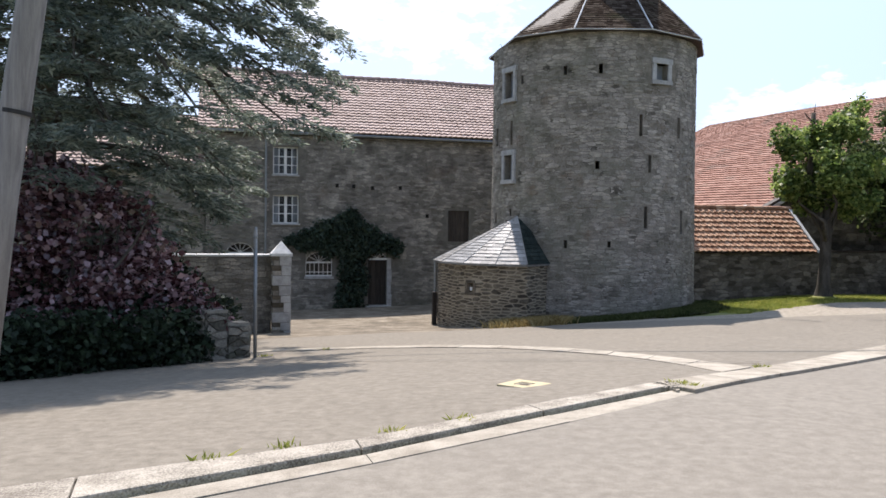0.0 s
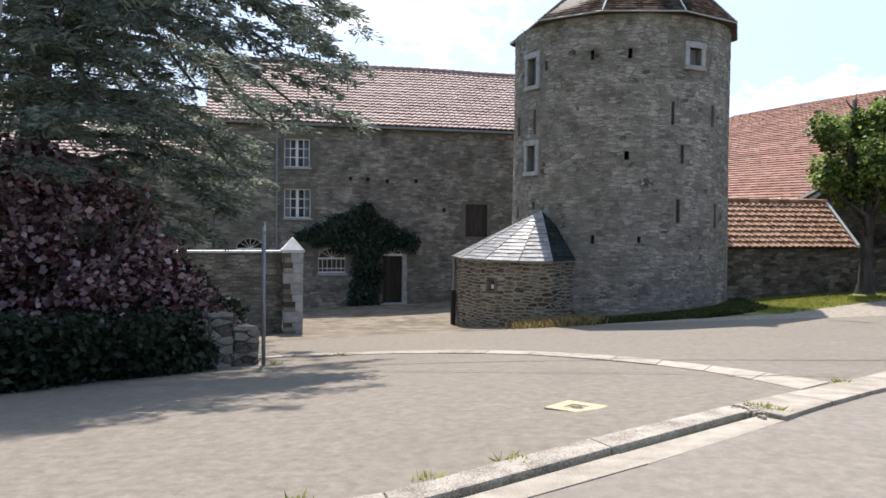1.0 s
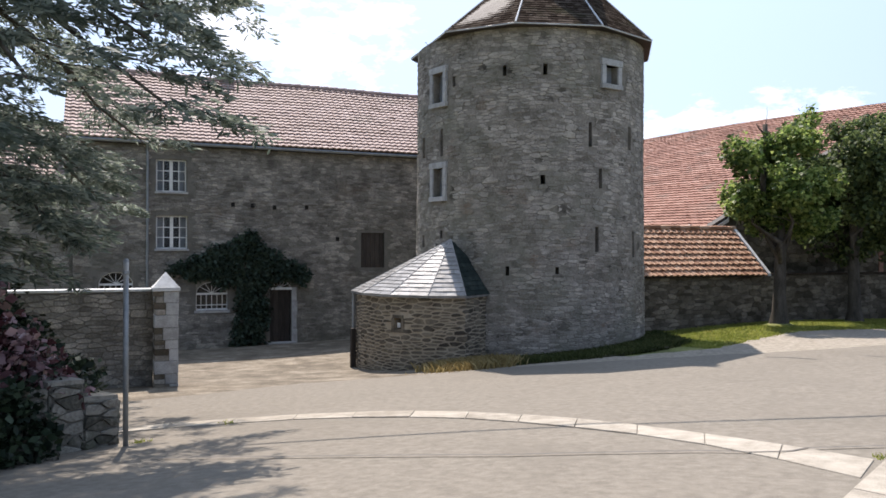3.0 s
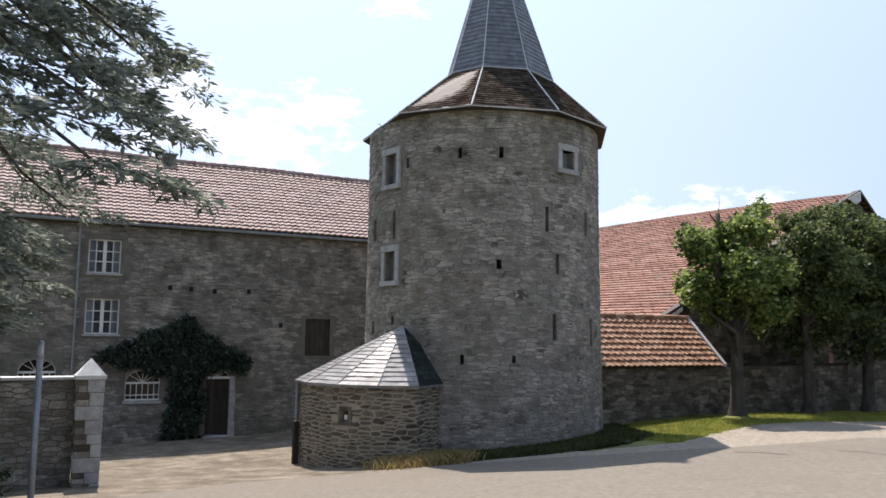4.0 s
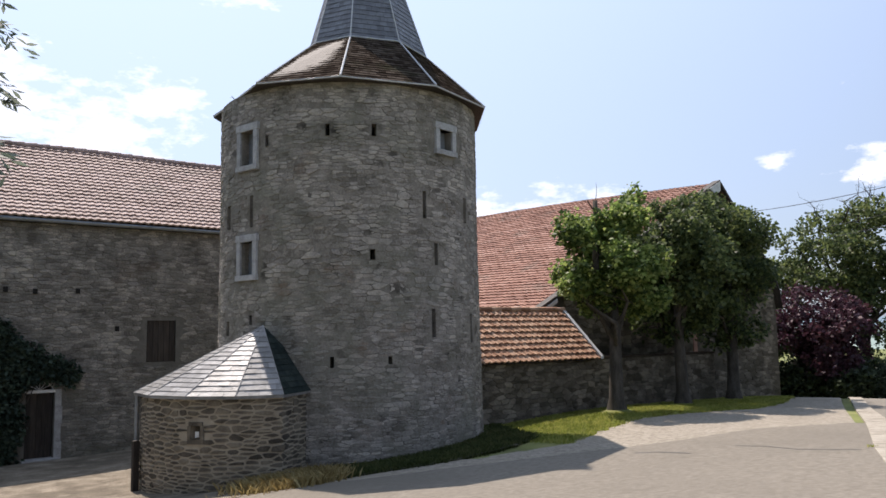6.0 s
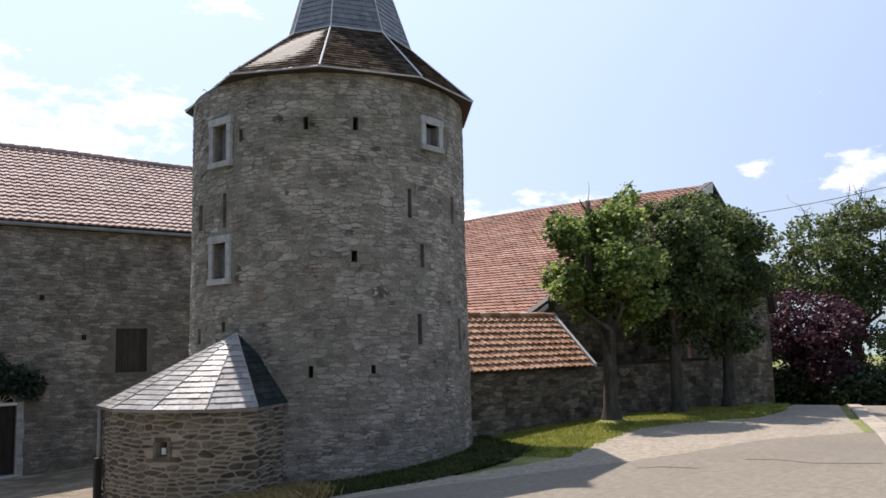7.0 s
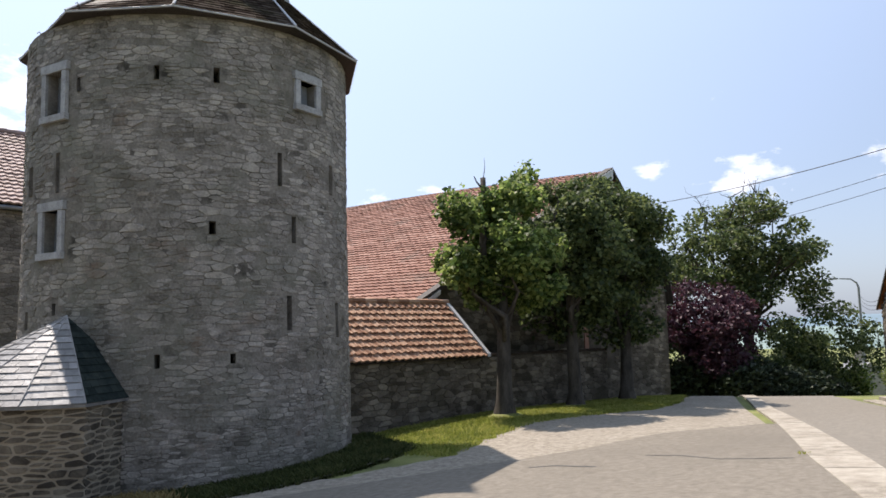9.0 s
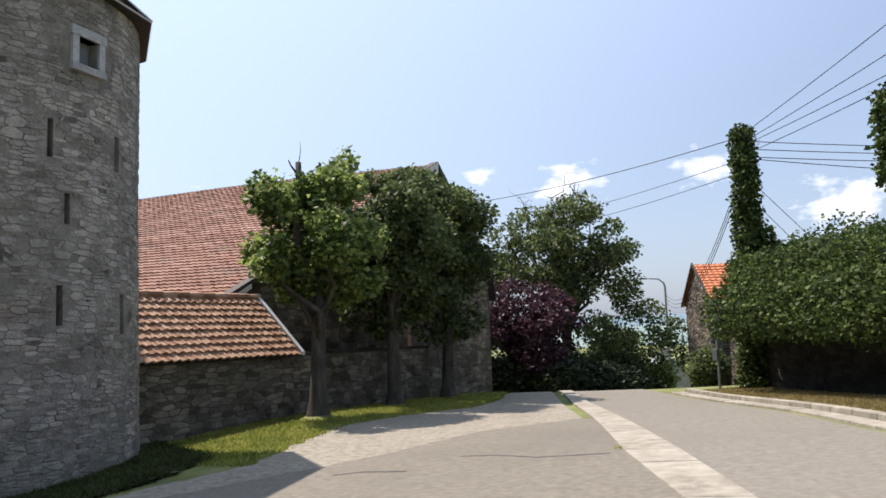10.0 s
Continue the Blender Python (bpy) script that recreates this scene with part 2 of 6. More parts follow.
# grass and earth for the tower foot, tower shade put into both colours
GRASS_SHADE = mat("shaded_rank_grass", [(0.035, 0.048, 0.016), (0.065, 0.085, 0.026), (0.12, 0.125, 0.05)], 1.5, 0.7, 0, 30, 0.5, through_light=0.3, spec=0.15)
SHADED_EARTH = mat("shaded_weedy_earth", [(0.035, 0.032, 0.02), (0.065, 0.06, 0.036), (0.12, 0.105, 0.07)], 1.2, 0.95, 0.9, 40, grime=[((0.04, 0.055, 0.02), 0.9, 0.5)], speck=0.6)
BARK = mat("grey_bark", [(0.035, 0.03, 0.024), (0.07, 0.06, 0.048), (0.115, 0.10, 0.082)], 6, 0.95, 0.9, 40, stretch=(1, 1, 0.3))
LEAF = mat("lime_leaf", [(0.065, 0.108, 0.026), (0.15, 0.222, 0.055), (0.31, 0.37, 0.11)], 0.8, 0.5, 0, 20, 0.8, through_light=0.55, spec=0.4)
LEAF_DARK = mat("dark_green_leaf", [(0.042, 0.063, 0.025), (0.082, 0.117, 0.04), (0.17, 0.205, 0.074)], 0.6, 0.55, 0, 20, 0.8, through_light=0.48, spec=0.3)
LEAF_PURPLE = mat("purple_leaf", [(0.035, 0.015, 0.022), (0.065, 0.026, 0.038), (0.10, 0.042, 0.056)], 0.8, 0.5, 0, 20, 0.7, through_light=0.3, spec=0.3)
LEAF_COPPER = mat("copper_leaf", [(0.075, 0.03, 0.034), (0.16, 0.075, 0.08), (0.38, 0.25, 0.26)], 0.8, 0.22, 0, 20, 1.0, through_light=0.3, spec=1.0)
NEEDLE = mat("cedar_needle", [(0.085, 0.11, 0.085), (0.155, 0.185, 0.145), (0.25, 0.28, 0.225)], 0.7, 0.55, 0, 20, 0.8, through_light=0.5, spec=0.4)
IVY = mat("ivy_leaf", [(0.03, 0.048, 0.016), (0.062, 0.094, 0.026), (0.115, 0.158, 0.042)], 0.9, 0.6, 0, 20, 0.8, through_light=0.3, spec=0.15)
# leaf for the garden wall plants, bush shade put into the colour
SHADED_EVERGREEN = mat("creeper_leaf", [(0.012, 0.02, 0.012), (0.02, 0.034, 0.018), (0.034, 0.052, 0.026)], 1.2, 0.55, 0, 20, 0.7, through_light=0.12, spec=0.2)
HOUSE_CREEPER = mat("house_creeper_leaf", [(0.026, 0.044, 0.032), (0.045, 0.07, 0.048), (0.07, 0.10, 0.068)], 1.2, 0.55, 0, 20, 0.7, through_light=0.25, spec=0.25)
# leaf colour with shade put in, for plants near the barn corner
SHADE_LEAF = mat("shaded_leaf", [(0.018, 0.026, 0.015), (0.03, 0.044, 0.022), (0.05, 0.068, 0.032)], 1.0, 0.55, 0, 20, 0.7, through_light=0.2, spec=0.2)
WALL_STONE = mat("mossy_garden_stone", [(0.05, 0.048, 0.038), (0.095, 0.09, 0.072), (0.15, 0.14, 0.115), (0.24, 0.225, 0.19)], 1.5, 0.95, 1.0, 24, 0.45, grime=[((0.06, 0.066, 0.036), 1.2, 0.5)], speck=0.5)
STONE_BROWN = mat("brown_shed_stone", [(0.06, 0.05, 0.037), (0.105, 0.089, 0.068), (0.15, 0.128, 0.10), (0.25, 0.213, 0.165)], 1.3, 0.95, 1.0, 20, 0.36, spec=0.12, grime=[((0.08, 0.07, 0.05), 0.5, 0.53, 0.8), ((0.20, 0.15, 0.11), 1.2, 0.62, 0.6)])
MORTAR_BROWN = mat("brown_earthy_mortar", [(0.055, 0.047, 0.036), (0.09, 0.077, 0.06), (0.135, 0.117, 0.092)], 2.2, 0.97, 0.8, 40, spec=0.1)
BOARD = mat("blue_grey_board", [(0.15, 0.165, 0.185), (0.22, 0.235, 0.255)], 5, 0.7, 0.2, 40)
# wall stone with the hedge's shade painted in as near black
SHADED_STONE = mat("shade_blackened_stone", [(0.018, 0.017, 0.015), (0.03, 0.028, 0.024), (0.048, 0.044, 0.037)], 2, 0.9, 0.8, 30, 0.4)
WHITE = mat("white_paint", [(0.66, 0.66, 0.64), (0.80, 0.80, 0.78)], 5, 0.55, 0.08, 50)
DARK_WOOD = mat("dark_stained_wood", [(0.022, 0.018, 0.015), (0.042, 0.034, 0.028), (0.065, 0.052, 0.042)], 3, 0.7, 0.4, 40, 0.3, stretch=(6, 6, 0.6))
POLE_WOOD = mat("weathered_pole_wood", [(0.14, 0.13, 0.125), (0.21, 0.198, 0.188), (0.27, 0.255, 0.24)], 3, 0.85, 0.5, 40, stretch=(8, 8, 0.4))
ZINC = mat("zinc", [(0.20, 0.215, 0.225), (0.29, 0.305, 0.315)], 4, 0.55, 0.1, 40, metal=0.6, spec=0.5)
STEEL = mat("galvanised_steel", [(0.20, 0.21, 0.21), (0.30, 0.31, 0.31)], 12, 0.55, 0.1, 60, metal=0.6, spec=0.4)
IRON = mat("dark_iron", [(0.02, 0.02, 0.021), (0.05, 0.047, 0.045)], 9, 0.6, 0.3, 60, metal=0.5)
RUST = mat("cast_iron_cover", [(0.17, 0.145, 0.11), (0.28, 0.245, 0.19)], 12, 0.7, 0.5, 70, metal=0.3)
CABLE = mat("black_cable", [(0.02, 0.02, 0.022), (0.035, 0.035, 0.037)], 5, 0.6, 0)
INSIDE = mat("dark_interior", [(0.012, 0.011, 0.010), (0.022, 0.02, 0.018)], 2, 0.95, 0)
CURTAIN = mat("pale_curtain", [(0.16, 0.17, 0.19), (0.24, 0.25, 0.27)], 3, 0.9, 0.2, 30, stretch=(8, 8, 0.5))
RENDERED = mat("grey_render", [(0.36, 0.35, 0.33), (0.48, 0.47, 0.45)], 1.5, 0.9, 0.3, 50)
# haze of distance is mixed into these two colours
FIELD = mat("haze_tinted_fields", [(0.15, 0.21, 0.20), (0.21, 0.27, 0.25), (0.27, 0.33, 0.29)], 0.012, 1.0, 0, 0.05)
WOODS = mat("haze_tinted_woods", [(0.13, 0.19, 0.23), (0.17, 0.23, 0.27)], 0.02, 1.0, 0, 0.1)
GLASS = bpy.data.materials.new("window_glass")
GLASS.use_nodes = True
gb = GLASS.node_tree.nodes["Principled BSDF"]
gb.inputs["Base Color"].default_value, gb.inputs["Roughness"].default_value = (0.9, 0.95, 0.95, 1), 0.03
gb.inputs["Transmission Weight"].default_value, gb.inputs["IOR"].default_value = 1.0, 1.45


# ---- mesh tools ----
class Geo:
    """A growing list of corners and faces."""

    def __init__(self):
        self.v, self.f = [], []

    def face(self, *pts):
        k = len(self.v)
        self.v += [tuple(p) for p in pts]
        self.f.append(tuple(range(k, k + len(pts))))
        return self

    def box(self, x0, x1, y0, y1, z0, z1):
        k = len(self.v)
        self.v += [(x, y, z) for z in (z0, z1) for y in (y0, y1) for x in (x0, x1)]
        self.f += [tuple(k + i for i in q) for q in ((0, 2, 3, 1), (4, 5, 7, 6), (0, 1, 5, 4), (2, 6, 7, 3), (0, 4, 6, 2), (1, 3, 7, 5))]
        return self

    def tube(self, pts, radii, n=8, caps=True):
        """A tapered round bar through the points."""
        pts = [Vector(p) for p in pts]
        k, side = len(self.v), None
        for i, p in enumerate(pts):
            d = (pts[min(i + 1, len(pts) - 1)] - pts[max(i - 1, 0)]).normalized()
            if side is None:
                side = d.orthogonal().normalized()
            side = (side - d * side.dot(d)).normalized()
            up = d.cross(side)
            self.v += [tuple(p + (side * math.cos(a) + up * math.sin(a)) * radii[i]) for a in (2 * math.pi * j / n for j in range(n))]
        for i in range(len(pts) - 1):
            for j in range(n):
                a, b = k + i * n + j, k + i * n + (j + 1) % n
                self.f.append((a, b, b + n, a + n))
        if caps:
            self.f += [tuple(k + j for j in reversed(range(n))), tuple(k + (len(pts) - 1) * n + j for j in range(n))]
        return self

    def prism(self, outline, y0, y1):
        """An outline of (x, z) pushed from y0 to y1."""
        k, n = len(self.v), len(outline)
        self.v += [(x, y0, z) for x, z in outline] + [(x, y1, z) for x, z in outline]
        self.f += [tuple(k + i for i in range(n)), tuple(k + n + i for i in reversed(range(n)))]
        self.f += [(k + i, k + n + i, k + n + (i + 1) % n, k + (i + 1) % n) for i in range(n)]
        return self

    def mesh(self, name):
        me = bpy.data.meshes.new(name)
        me.from_pydata(self.v, [], self.f)
        me.validate()
        bm = bmesh.new()
        bm.from_mesh(me)
        bmesh.ops.recalc_face_normals(bm, faces=bm.faces)
        bm.to_mesh(me)
        bm.free()
        return me


def part(name, shape, material, parent, label="", smooth=False, bevel=0.0, place=None, weld=False):
    """Links a Geo or a mesh as one mesh object under a thing or a part."""
    if isinstance(shape, Geo):
        me = shape.mesh(name)
        if weld:
            bm = bmesh.new()
            bm.from_mesh(me)
            bmesh.ops.remove_doubles(bm, verts=bm.verts, dist=1e-4)
            bm.to_mesh(me)
            bm.free()
        if bevel:
            bm = bmesh.new()
            bm.from_mesh(me)
            bmesh.ops.remove_doubles(bm, verts=bm.verts, dist=1e-5)
            bmesh.ops.bevel(bm, geom=bm.edges[:], offset=bevel, segments=2, affect="EDGES", profile=0.6)
            bm.to_mesh(me)
            bm.free()
    else:
        me = shape
    if not me.materials:
        me.materials.append(material)
    if smooth:
        me.polygons.foreach_set("use_smooth", [True] * len(me.polygons))
    ob = new(name, me)
    if parent:
        ob.parent = parent
    if place is not None:
        ob.matrix_basis = place
    return tagged(ob, label)


def quads(name, corners):
    """A mesh of separate four-cornered faces, from an array (n, 4, 3)."""
    n = len(corners)
    me = bpy.data.meshes.new(name)
    me.vertices.add(4 * n)
    me.vertices.foreach_set("co", np.asarray(corners, np.float32).ravel())
    me.loops.add(4 * n)
    me.loops.foreach_set("vertex_index", np.arange(4 * n, dtype=np.int32))
    me.polygons.add(n)
    me.polygons.foreach_set("loop_start", np.arange(0, 4 * n, 4, dtype=np.int32))
    me.update(calc_edges=True)
    return me


# ---- lie of the land: the buildings share one bearing, 15.3 degrees off the axes ----
SITE = pose(0, 0, 0, 0, 0, 15.3)
SPOTS = np.array([(0, 0, .14), (-2.3, 4.6, .04), (2.4, 8.3, .04), (.93, 8.5, -.04), (3.9, 9.9, -.12), (2, 10.4, -.14), (-3.2, 13.95, -.7), (-6.2, 9.2, -.42),
                  (-4.3, 22.9, -1.43), (-.1, 25.6, -1.57), (8.75, 20.7, -.62), (12.9, 26.7, -.58), (-2.2, 34, -1.77), (15.6, 21.9, -.54), (13.9, 14.6, -.2),
                  (20, 24.5, -.72), (19.5, 27.5, -.7), (24, 31.5, -.98), (8, -6, .3), (-15, 20, -1.5), (-15, -5, .2), (25, 8, .0), (34, 37, -2.9), (37, 29, -1.7),
                  (40, 60, -5), (-20, 45, -2.2), (60, 50, -7)])


def bent(d):
    return np.where(d > 0, d * d * np.log(np.maximum(d, 1e-9)), 0)


count = len(SPOTS)
lhs = np.zeros((count + 3, count + 3))
lhs[:count, :count] = bent(np.hypot(SPOTS[:, 0][:, None] - SPOTS[:, 0], SPOTS[:, 1][:, None] - SPOTS[:, 1])) + np.eye(count) * 2
lhs[:count, count], lhs[:count, count + 1:] = 1, SPOTS[:, :2]
lhs[count:, :count] = lhs[:count, count:].T
WEIGHT = np.linalg.solve(lhs, np.r_[SPOTS[:, 2], 0, 0, 0])


def heights(x, y):
    """Ground height at world places, by a thin plate through the spot heights, easing into the valley far off."""
    x, y = np.asarray(x, float), np.asarray(y, float)
    z = WEIGHT[count] + WEIGHT[count + 1] * x + WEIGHT[count + 2] * y
    for w, (px, py, _) in zip(WEIGHT, SPOTS):
        z = z + w * bent(np.hypot(x - px, y - py))
    far = np.clip((np.hypot(x - 10, y - 18) - 38) / 60, 0, 1)
    far = far * far * (3 - 2 * far)
    return (np.clip(z, -9, 1.5) - 0.04) * (1 - far) - 11 * far


def ground_z(x, y):
    return float(heights(x, y))


def site(u, v, z=0.0, turn=0.0):
    """A pose on the buildings' own bearing."""
    return SITE @ pose(u, v, z, 0, 0, turn)


def site_ground(u, v):
    p = SITE @ Vector((u, v, 0))
    return ground_z(p.x, p.y)


def thing(name, place, label, category, group="", kind=""):
    ob = new(name)
    ob.empty_display_size = 0.2
    ob.matrix_world = place
    return tagged(ob, label, category, group, kind)


RNG = np.random.default_rng(7)


# ---- rubble masonry ----
def cells(sites, stretch, width, height):
    """The irregular cell of each site on a wall's face: its share of the plane, with lengths along the wall shrunk by stretch."""
    pts = sites * np.array([stretch, 1.0])
    out = []
    for k0 in range(0, len(pts), 200):
        block = pts[k0:k0 + 200]
        zone = np.nonzero((pts[:, 1] > block[:, 1].min() - 0.6) & (pts[:, 1] < block[:, 1].max() + 0.6))[0]
        d = ((block[:, None] - pts[zone][None]) ** 2).sum(-1)
        order = np.argsort(d, axis=1)[:, 1:15]
        for (px_, pz_), row in zip(block.tolist(), order):
            poly = [(px_ - .4, pz_ - .3), (px_ + .4, pz_ - .3), (px_ + .4, pz_ + .3), (px_ - .4, pz_ + .3)]
            for qx, qz in pts[zone[row]].tolist():
                nx, nz = qx - px_, qz - pz_
                lim = nx * (qx + px_) / 2 + nz * (qz + pz_) / 2
                side = [x * nx + z * nz - lim for x, z in poly]
                if max(side) <= 0:
                    continue
                cut_ = []
                for i, (x, z) in enumerate(poly):
                    j = (i + 1) % len(poly)
                    if side[i] <= 0:
                        cut_.append((x, z))
                    if (side[i] < 0) != (side[j] < 0):
                        f = side[i] / (side[i] - side[j])
                        cut_.append((x + (poly[j][0] - x) * f, z + (poly[j][1] - z) * f))
                poly = cut_
                if len(poly) < 3:
                    break
            if len(poly) >= 3:
                a = np.array(poly) / np.array([stretch, 1.0])
                a[:, 0], a[:, 1] = a[:, 0].clip(0, width), a[:, 1].clip(0, height)
                out.append(a)
    return out


def lay(width, height, rise, length, rng, skip=None):
    """Random rubble in broken, wavering courses over a wall's face: the outline of each stone."""
    sites, z = [], -rise
    while z < height + rise:
        h = rise * (1.1 + 1.2 * rng.random())
        s = -rng.random() * length
        while s < width + length:
            big = rng.random() < 0.07
            w = length * ((1.0 + 0.9 * rng.random()) if big else (0.45 + 0.9 * rng.random() ** 1.3))
            n = 1 if (big or h < rise * 1.2) else int(rng.choice([1, 2, 2, 2, 3]))
            for q in range(n):
                sites.append((s + w * (0.5 + 0.22 * rng.normal() * (n > 1)), z + h * (q + 0.5 + 0.12 * rng.normal()) / n))
            s += w
        z += h
    sites = np.array(sites)
    sites[:, 1] += np.array([rise * 1.1 * noise.noise(Vector((a * 0.8, b * 0.5, 3.7))) for a, b in sites])
    out = []
    for poly in cells(sites, 0.36, width, height):
        (a, z0), (b, z1) = poly.min(axis=0), poly.max(axis=0)
        if b - a > 0.035 and z1 - z0 > 0.022 and not (skip and skip(a, b, z0, z1)):
            out.append(poly)
    return out


def stone_body(poly, joint, d, rng):
    """A stone's corners (along, outward, up) round its middle: back ring, front ring, and a middle point; and its faces."""
    mid = poly.mean(axis=0)
    q = poly - mid
    nxt = np.roll(q, -1, axis=0)
    # blunt the corners
    q = np.stack([q * 0.86 + nxt * 0.14, q * 0.14 + nxt * 0.86], axis=1).reshape(-1, 2)
    size = np.maximum(q.max(axis=0) - q.min(axis=0), 0.02)
    back = q * np.maximum(1 - joint / size, 0.4)
    back = back * (1 + rng.normal(0, 0.035, (len(q), 1)))
    inset = np.maximum(1 - 0.016 / size, 0.5)
    front = back * inset
    tilt = rng.normal(0, 0.3, 2) / size
    dep = d * (1 + (front @ tilt).clip(-0.5, 0.5) + rng.normal(0, 0.07, len(q)))
    n = len(q)
    v = np.concatenate([np.c_[back, np.zeros(n)], np.c_[front, dep], [[0, 0, d * 1.08]]])[:, [0, 2, 1]]
    f = [(i, (i + 1) % n, n + (i + 1) % n, n + i) for i in range(n)] + [(n + i, n + (i + 1) % n, 2 * n) for i in range(n)]
    return mid, v, f


def masonry(parent, stones, spot, material, proud, joint, near=None, most=300, name="stone"):
    """Stones on a wall: spot(along, up) gives origin, along and outward vectors. Those that near() picks become parts, the rest one joined part."""
    verts, faces, made, k = [], [], 0, 0
    for poly in stones:
        (s, z), v, f = stone_body(poly, joint, proud * (0.45 + 1.1 * RNG.random()), RNG)
        o, al, out = (np.array(p, float) for p in spot(s, z))
        w = o + np.outer(v[:, 0], al) + np.outer(v[:, 1], out) + np.outer(v[:, 2], (0, 0, 1))
        if near and made < most and near(s, z):
            me = bpy.data.meshes.new(name)
            me.from_pydata((w - o).tolist(), [], f)
            part(name, me, material, parent, place=Matrix.Translation(o))
            made += 1
        else:
            verts.append(w)
            faces += [tuple(i + k for i in q) for q in f]
            k += len(w)
    if verts:
        me = bpy.data.meshes.new("stonework")
        me.from_pydata(np.concatenate(verts).tolist(), [], faces)
        tagged(part("stonework", me, material, parent), kind="stuff")


def flat_face(x0, y, z0):
    """A front that looks along -y: along is +x."""
    return lambda s, z: ((x0 + s, y, z0 + z), (1, 0, 0), (0, -1, 0))


def side_face(x, y0, z0, out=1):
    """A side that looks along +x (out=1) or -x."""
    return lambda s, z: ((x, y0 + s, z0 + z), (0, 1, 0) if out > 0 else (0, -1, 0), (out, 0, 0))


def wall_with_holes(x0, x1, y0, y1, z0, z1, holes):
    """A thick wall along x with square openings (x0, x1, z0, z1) through it."""
    g = Geo()
    xs = sorted({x0, x1, *(q for h in holes for q in h[:2])})
    zs = sorted({z0, z1, *(q for h in holes for q in h[2:])})
    for a, b in zip(xs, xs[1:]):
        for c, d in zip(zs, zs[1:]):
            if not any(h[0] < (a + b) / 2 < h[1] and h[2] < (c + d) / 2 < h[3] for h in holes):
                g.box(a, b, y0, y1, c, d)
    return g


# ---- roofs ----
def pantiles(x0, x1, foot, ridge, row, tile, lift=0.035, bow=None, n=4, swell=0.40):
    """Rows of waved tiles over a slope from foot (y, z) to ridge (y, z); each row steps over the next."""
    length = math.hypot(ridge[0] - foot[0], ridge[1] - foot[1])
    dy, dz = (ridge[0] - foot[0]) / length, (ridge[1] - foot[1]) / length
    lift *= 1.2
    rows, cols = max(1, round(length / row)), max(1, round((x1 - x0) / tile)) * n
    xs = np.linspace(x0, x1, cols + 1)
    wave = lift * swell * np.array([math.sin(2 * math.pi * (i % n) / n + 0.5) for i in range(cols + 1)])
    k, v, f = 0, [], []
    for r in range(rows):
        t0, t1 = length * r / rows, length * (r + 1.12) / rows
        jit = RNG.normal(0, 0.004, cols // n + 2).repeat(n)[:cols + 1]
        low = [(0.0, t0), (0.0, t1)]
        for e, (_, t) in enumerate(low):
            up = lift * (1.15 if e == 0 else 0.12) + wave * (1.0 if e == 0 else 0.8) + jit
            sag = bow(xs) if bow is not None else 0
            y, z = foot[0] + dy * t - dz * up * 0 - dz * up, foot[1] + dz * t + dy * up + sag * (t / length)
            v += list(zip(xs, np.broadcast_to(y, xs.shape), np.broadcast_to(z, xs.shape)))
        # the lip under each row's foot
        upl = wave - lift * 0.1 + jit
        sag = bow(xs) if bow is not None else 0
        y, z = foot[0] + dy * t0 - dz * upl, foot[1] + dz * t0 + dy * upl + sag * (t0 / length)
        v += list(zip(xs, np.broadcast_to(y, xs.shape), np.broadcast_to(z, xs.shape)))
        m = cols + 1
        for i in range(cols):
            f.append((k + i, k + i + 1, k + m + i + 1, k + m + i))
            f.append((k + 2 * m + i, k + 2 * m + i + 1, k + i + 1, k + i))
        k += 3 * m
    g = Geo()
    g.v, g.f = [tuple(map(float, p)) for p in v], f
    return g


def slates(corner_a, corner_b, apex_a, apex_b, row, width, rng, thick=0.012):
    """Slates over a facet whose foot runs from a to b and whose head runs from apex_a to apex_b. Gives eight-cornered pieces."""
    A, B, P, Q = (np.array(p, float) for p in (corner_a, corner_b, apex_a, apex_b))
    mid = ((P + Q) - (A + B)) / 2
    length = np.linalg.norm(mid)
    nrm = np.cross(B - A, mid)
    nrm /= np.linalg.norm(nrm)
    if nrm[2] < 0:
        nrm = -nrm
    rows, out = max(1, round(length / row)), []
    for r in range(rows):
        t0, t1 = r / rows, min(1.0, (r + 1.25) / rows)
        l0, r0, l1, r1 = A + (P - A) * t0, B + (Q - B) * t0, A + (P - A) * t1, B + (Q - B) * t1
        w = np.linalg.norm(r0 - l0)
        n = max(1, round(w / width))
        cuts = [0.0, *((i + (0.5 if r % 2 else 0.0) + rng.normal(0, 0.06)) / n for i in range(0 if r % 2 else 1, n)), 1.0]
        for a, b in zip(cuts, cuts[1:]):
            gap = 0.004 / max(w, 0.05)
            lift = thick * (1.4 + 0.8 * rng.random())
            foot = [l0 + (r0 - l0) * (a + gap) + nrm * lift, l0 + (r0 - l0) * (b - gap) + nrm * lift]
            head = [l1 + (r1 - l1) * b + nrm * 0.003, l1 + (r1 - l1) * a + nrm * 0.003]
            top = foot + head
            out.append(top + [p - nrm * thick for p in top])
    return out


SLATE_FACES = [(0, 1, 2, 3), (7, 6, 5, 4), (0, 4, 5, 1), (1, 5, 6, 2), (2, 6, 7, 3), (3, 7, 4, 0)]


def slate_parts(parent, pieces, material, name="slate"):
    for p in pieces:
        g = Geo()
        g.v, g.f = [tuple(q) for q in p], list(SLATE_FACES)
        me = bpy.data.meshes.new(name)
        me.from_pydata(g.v, [], g.f)
        part(name, me, material, parent)


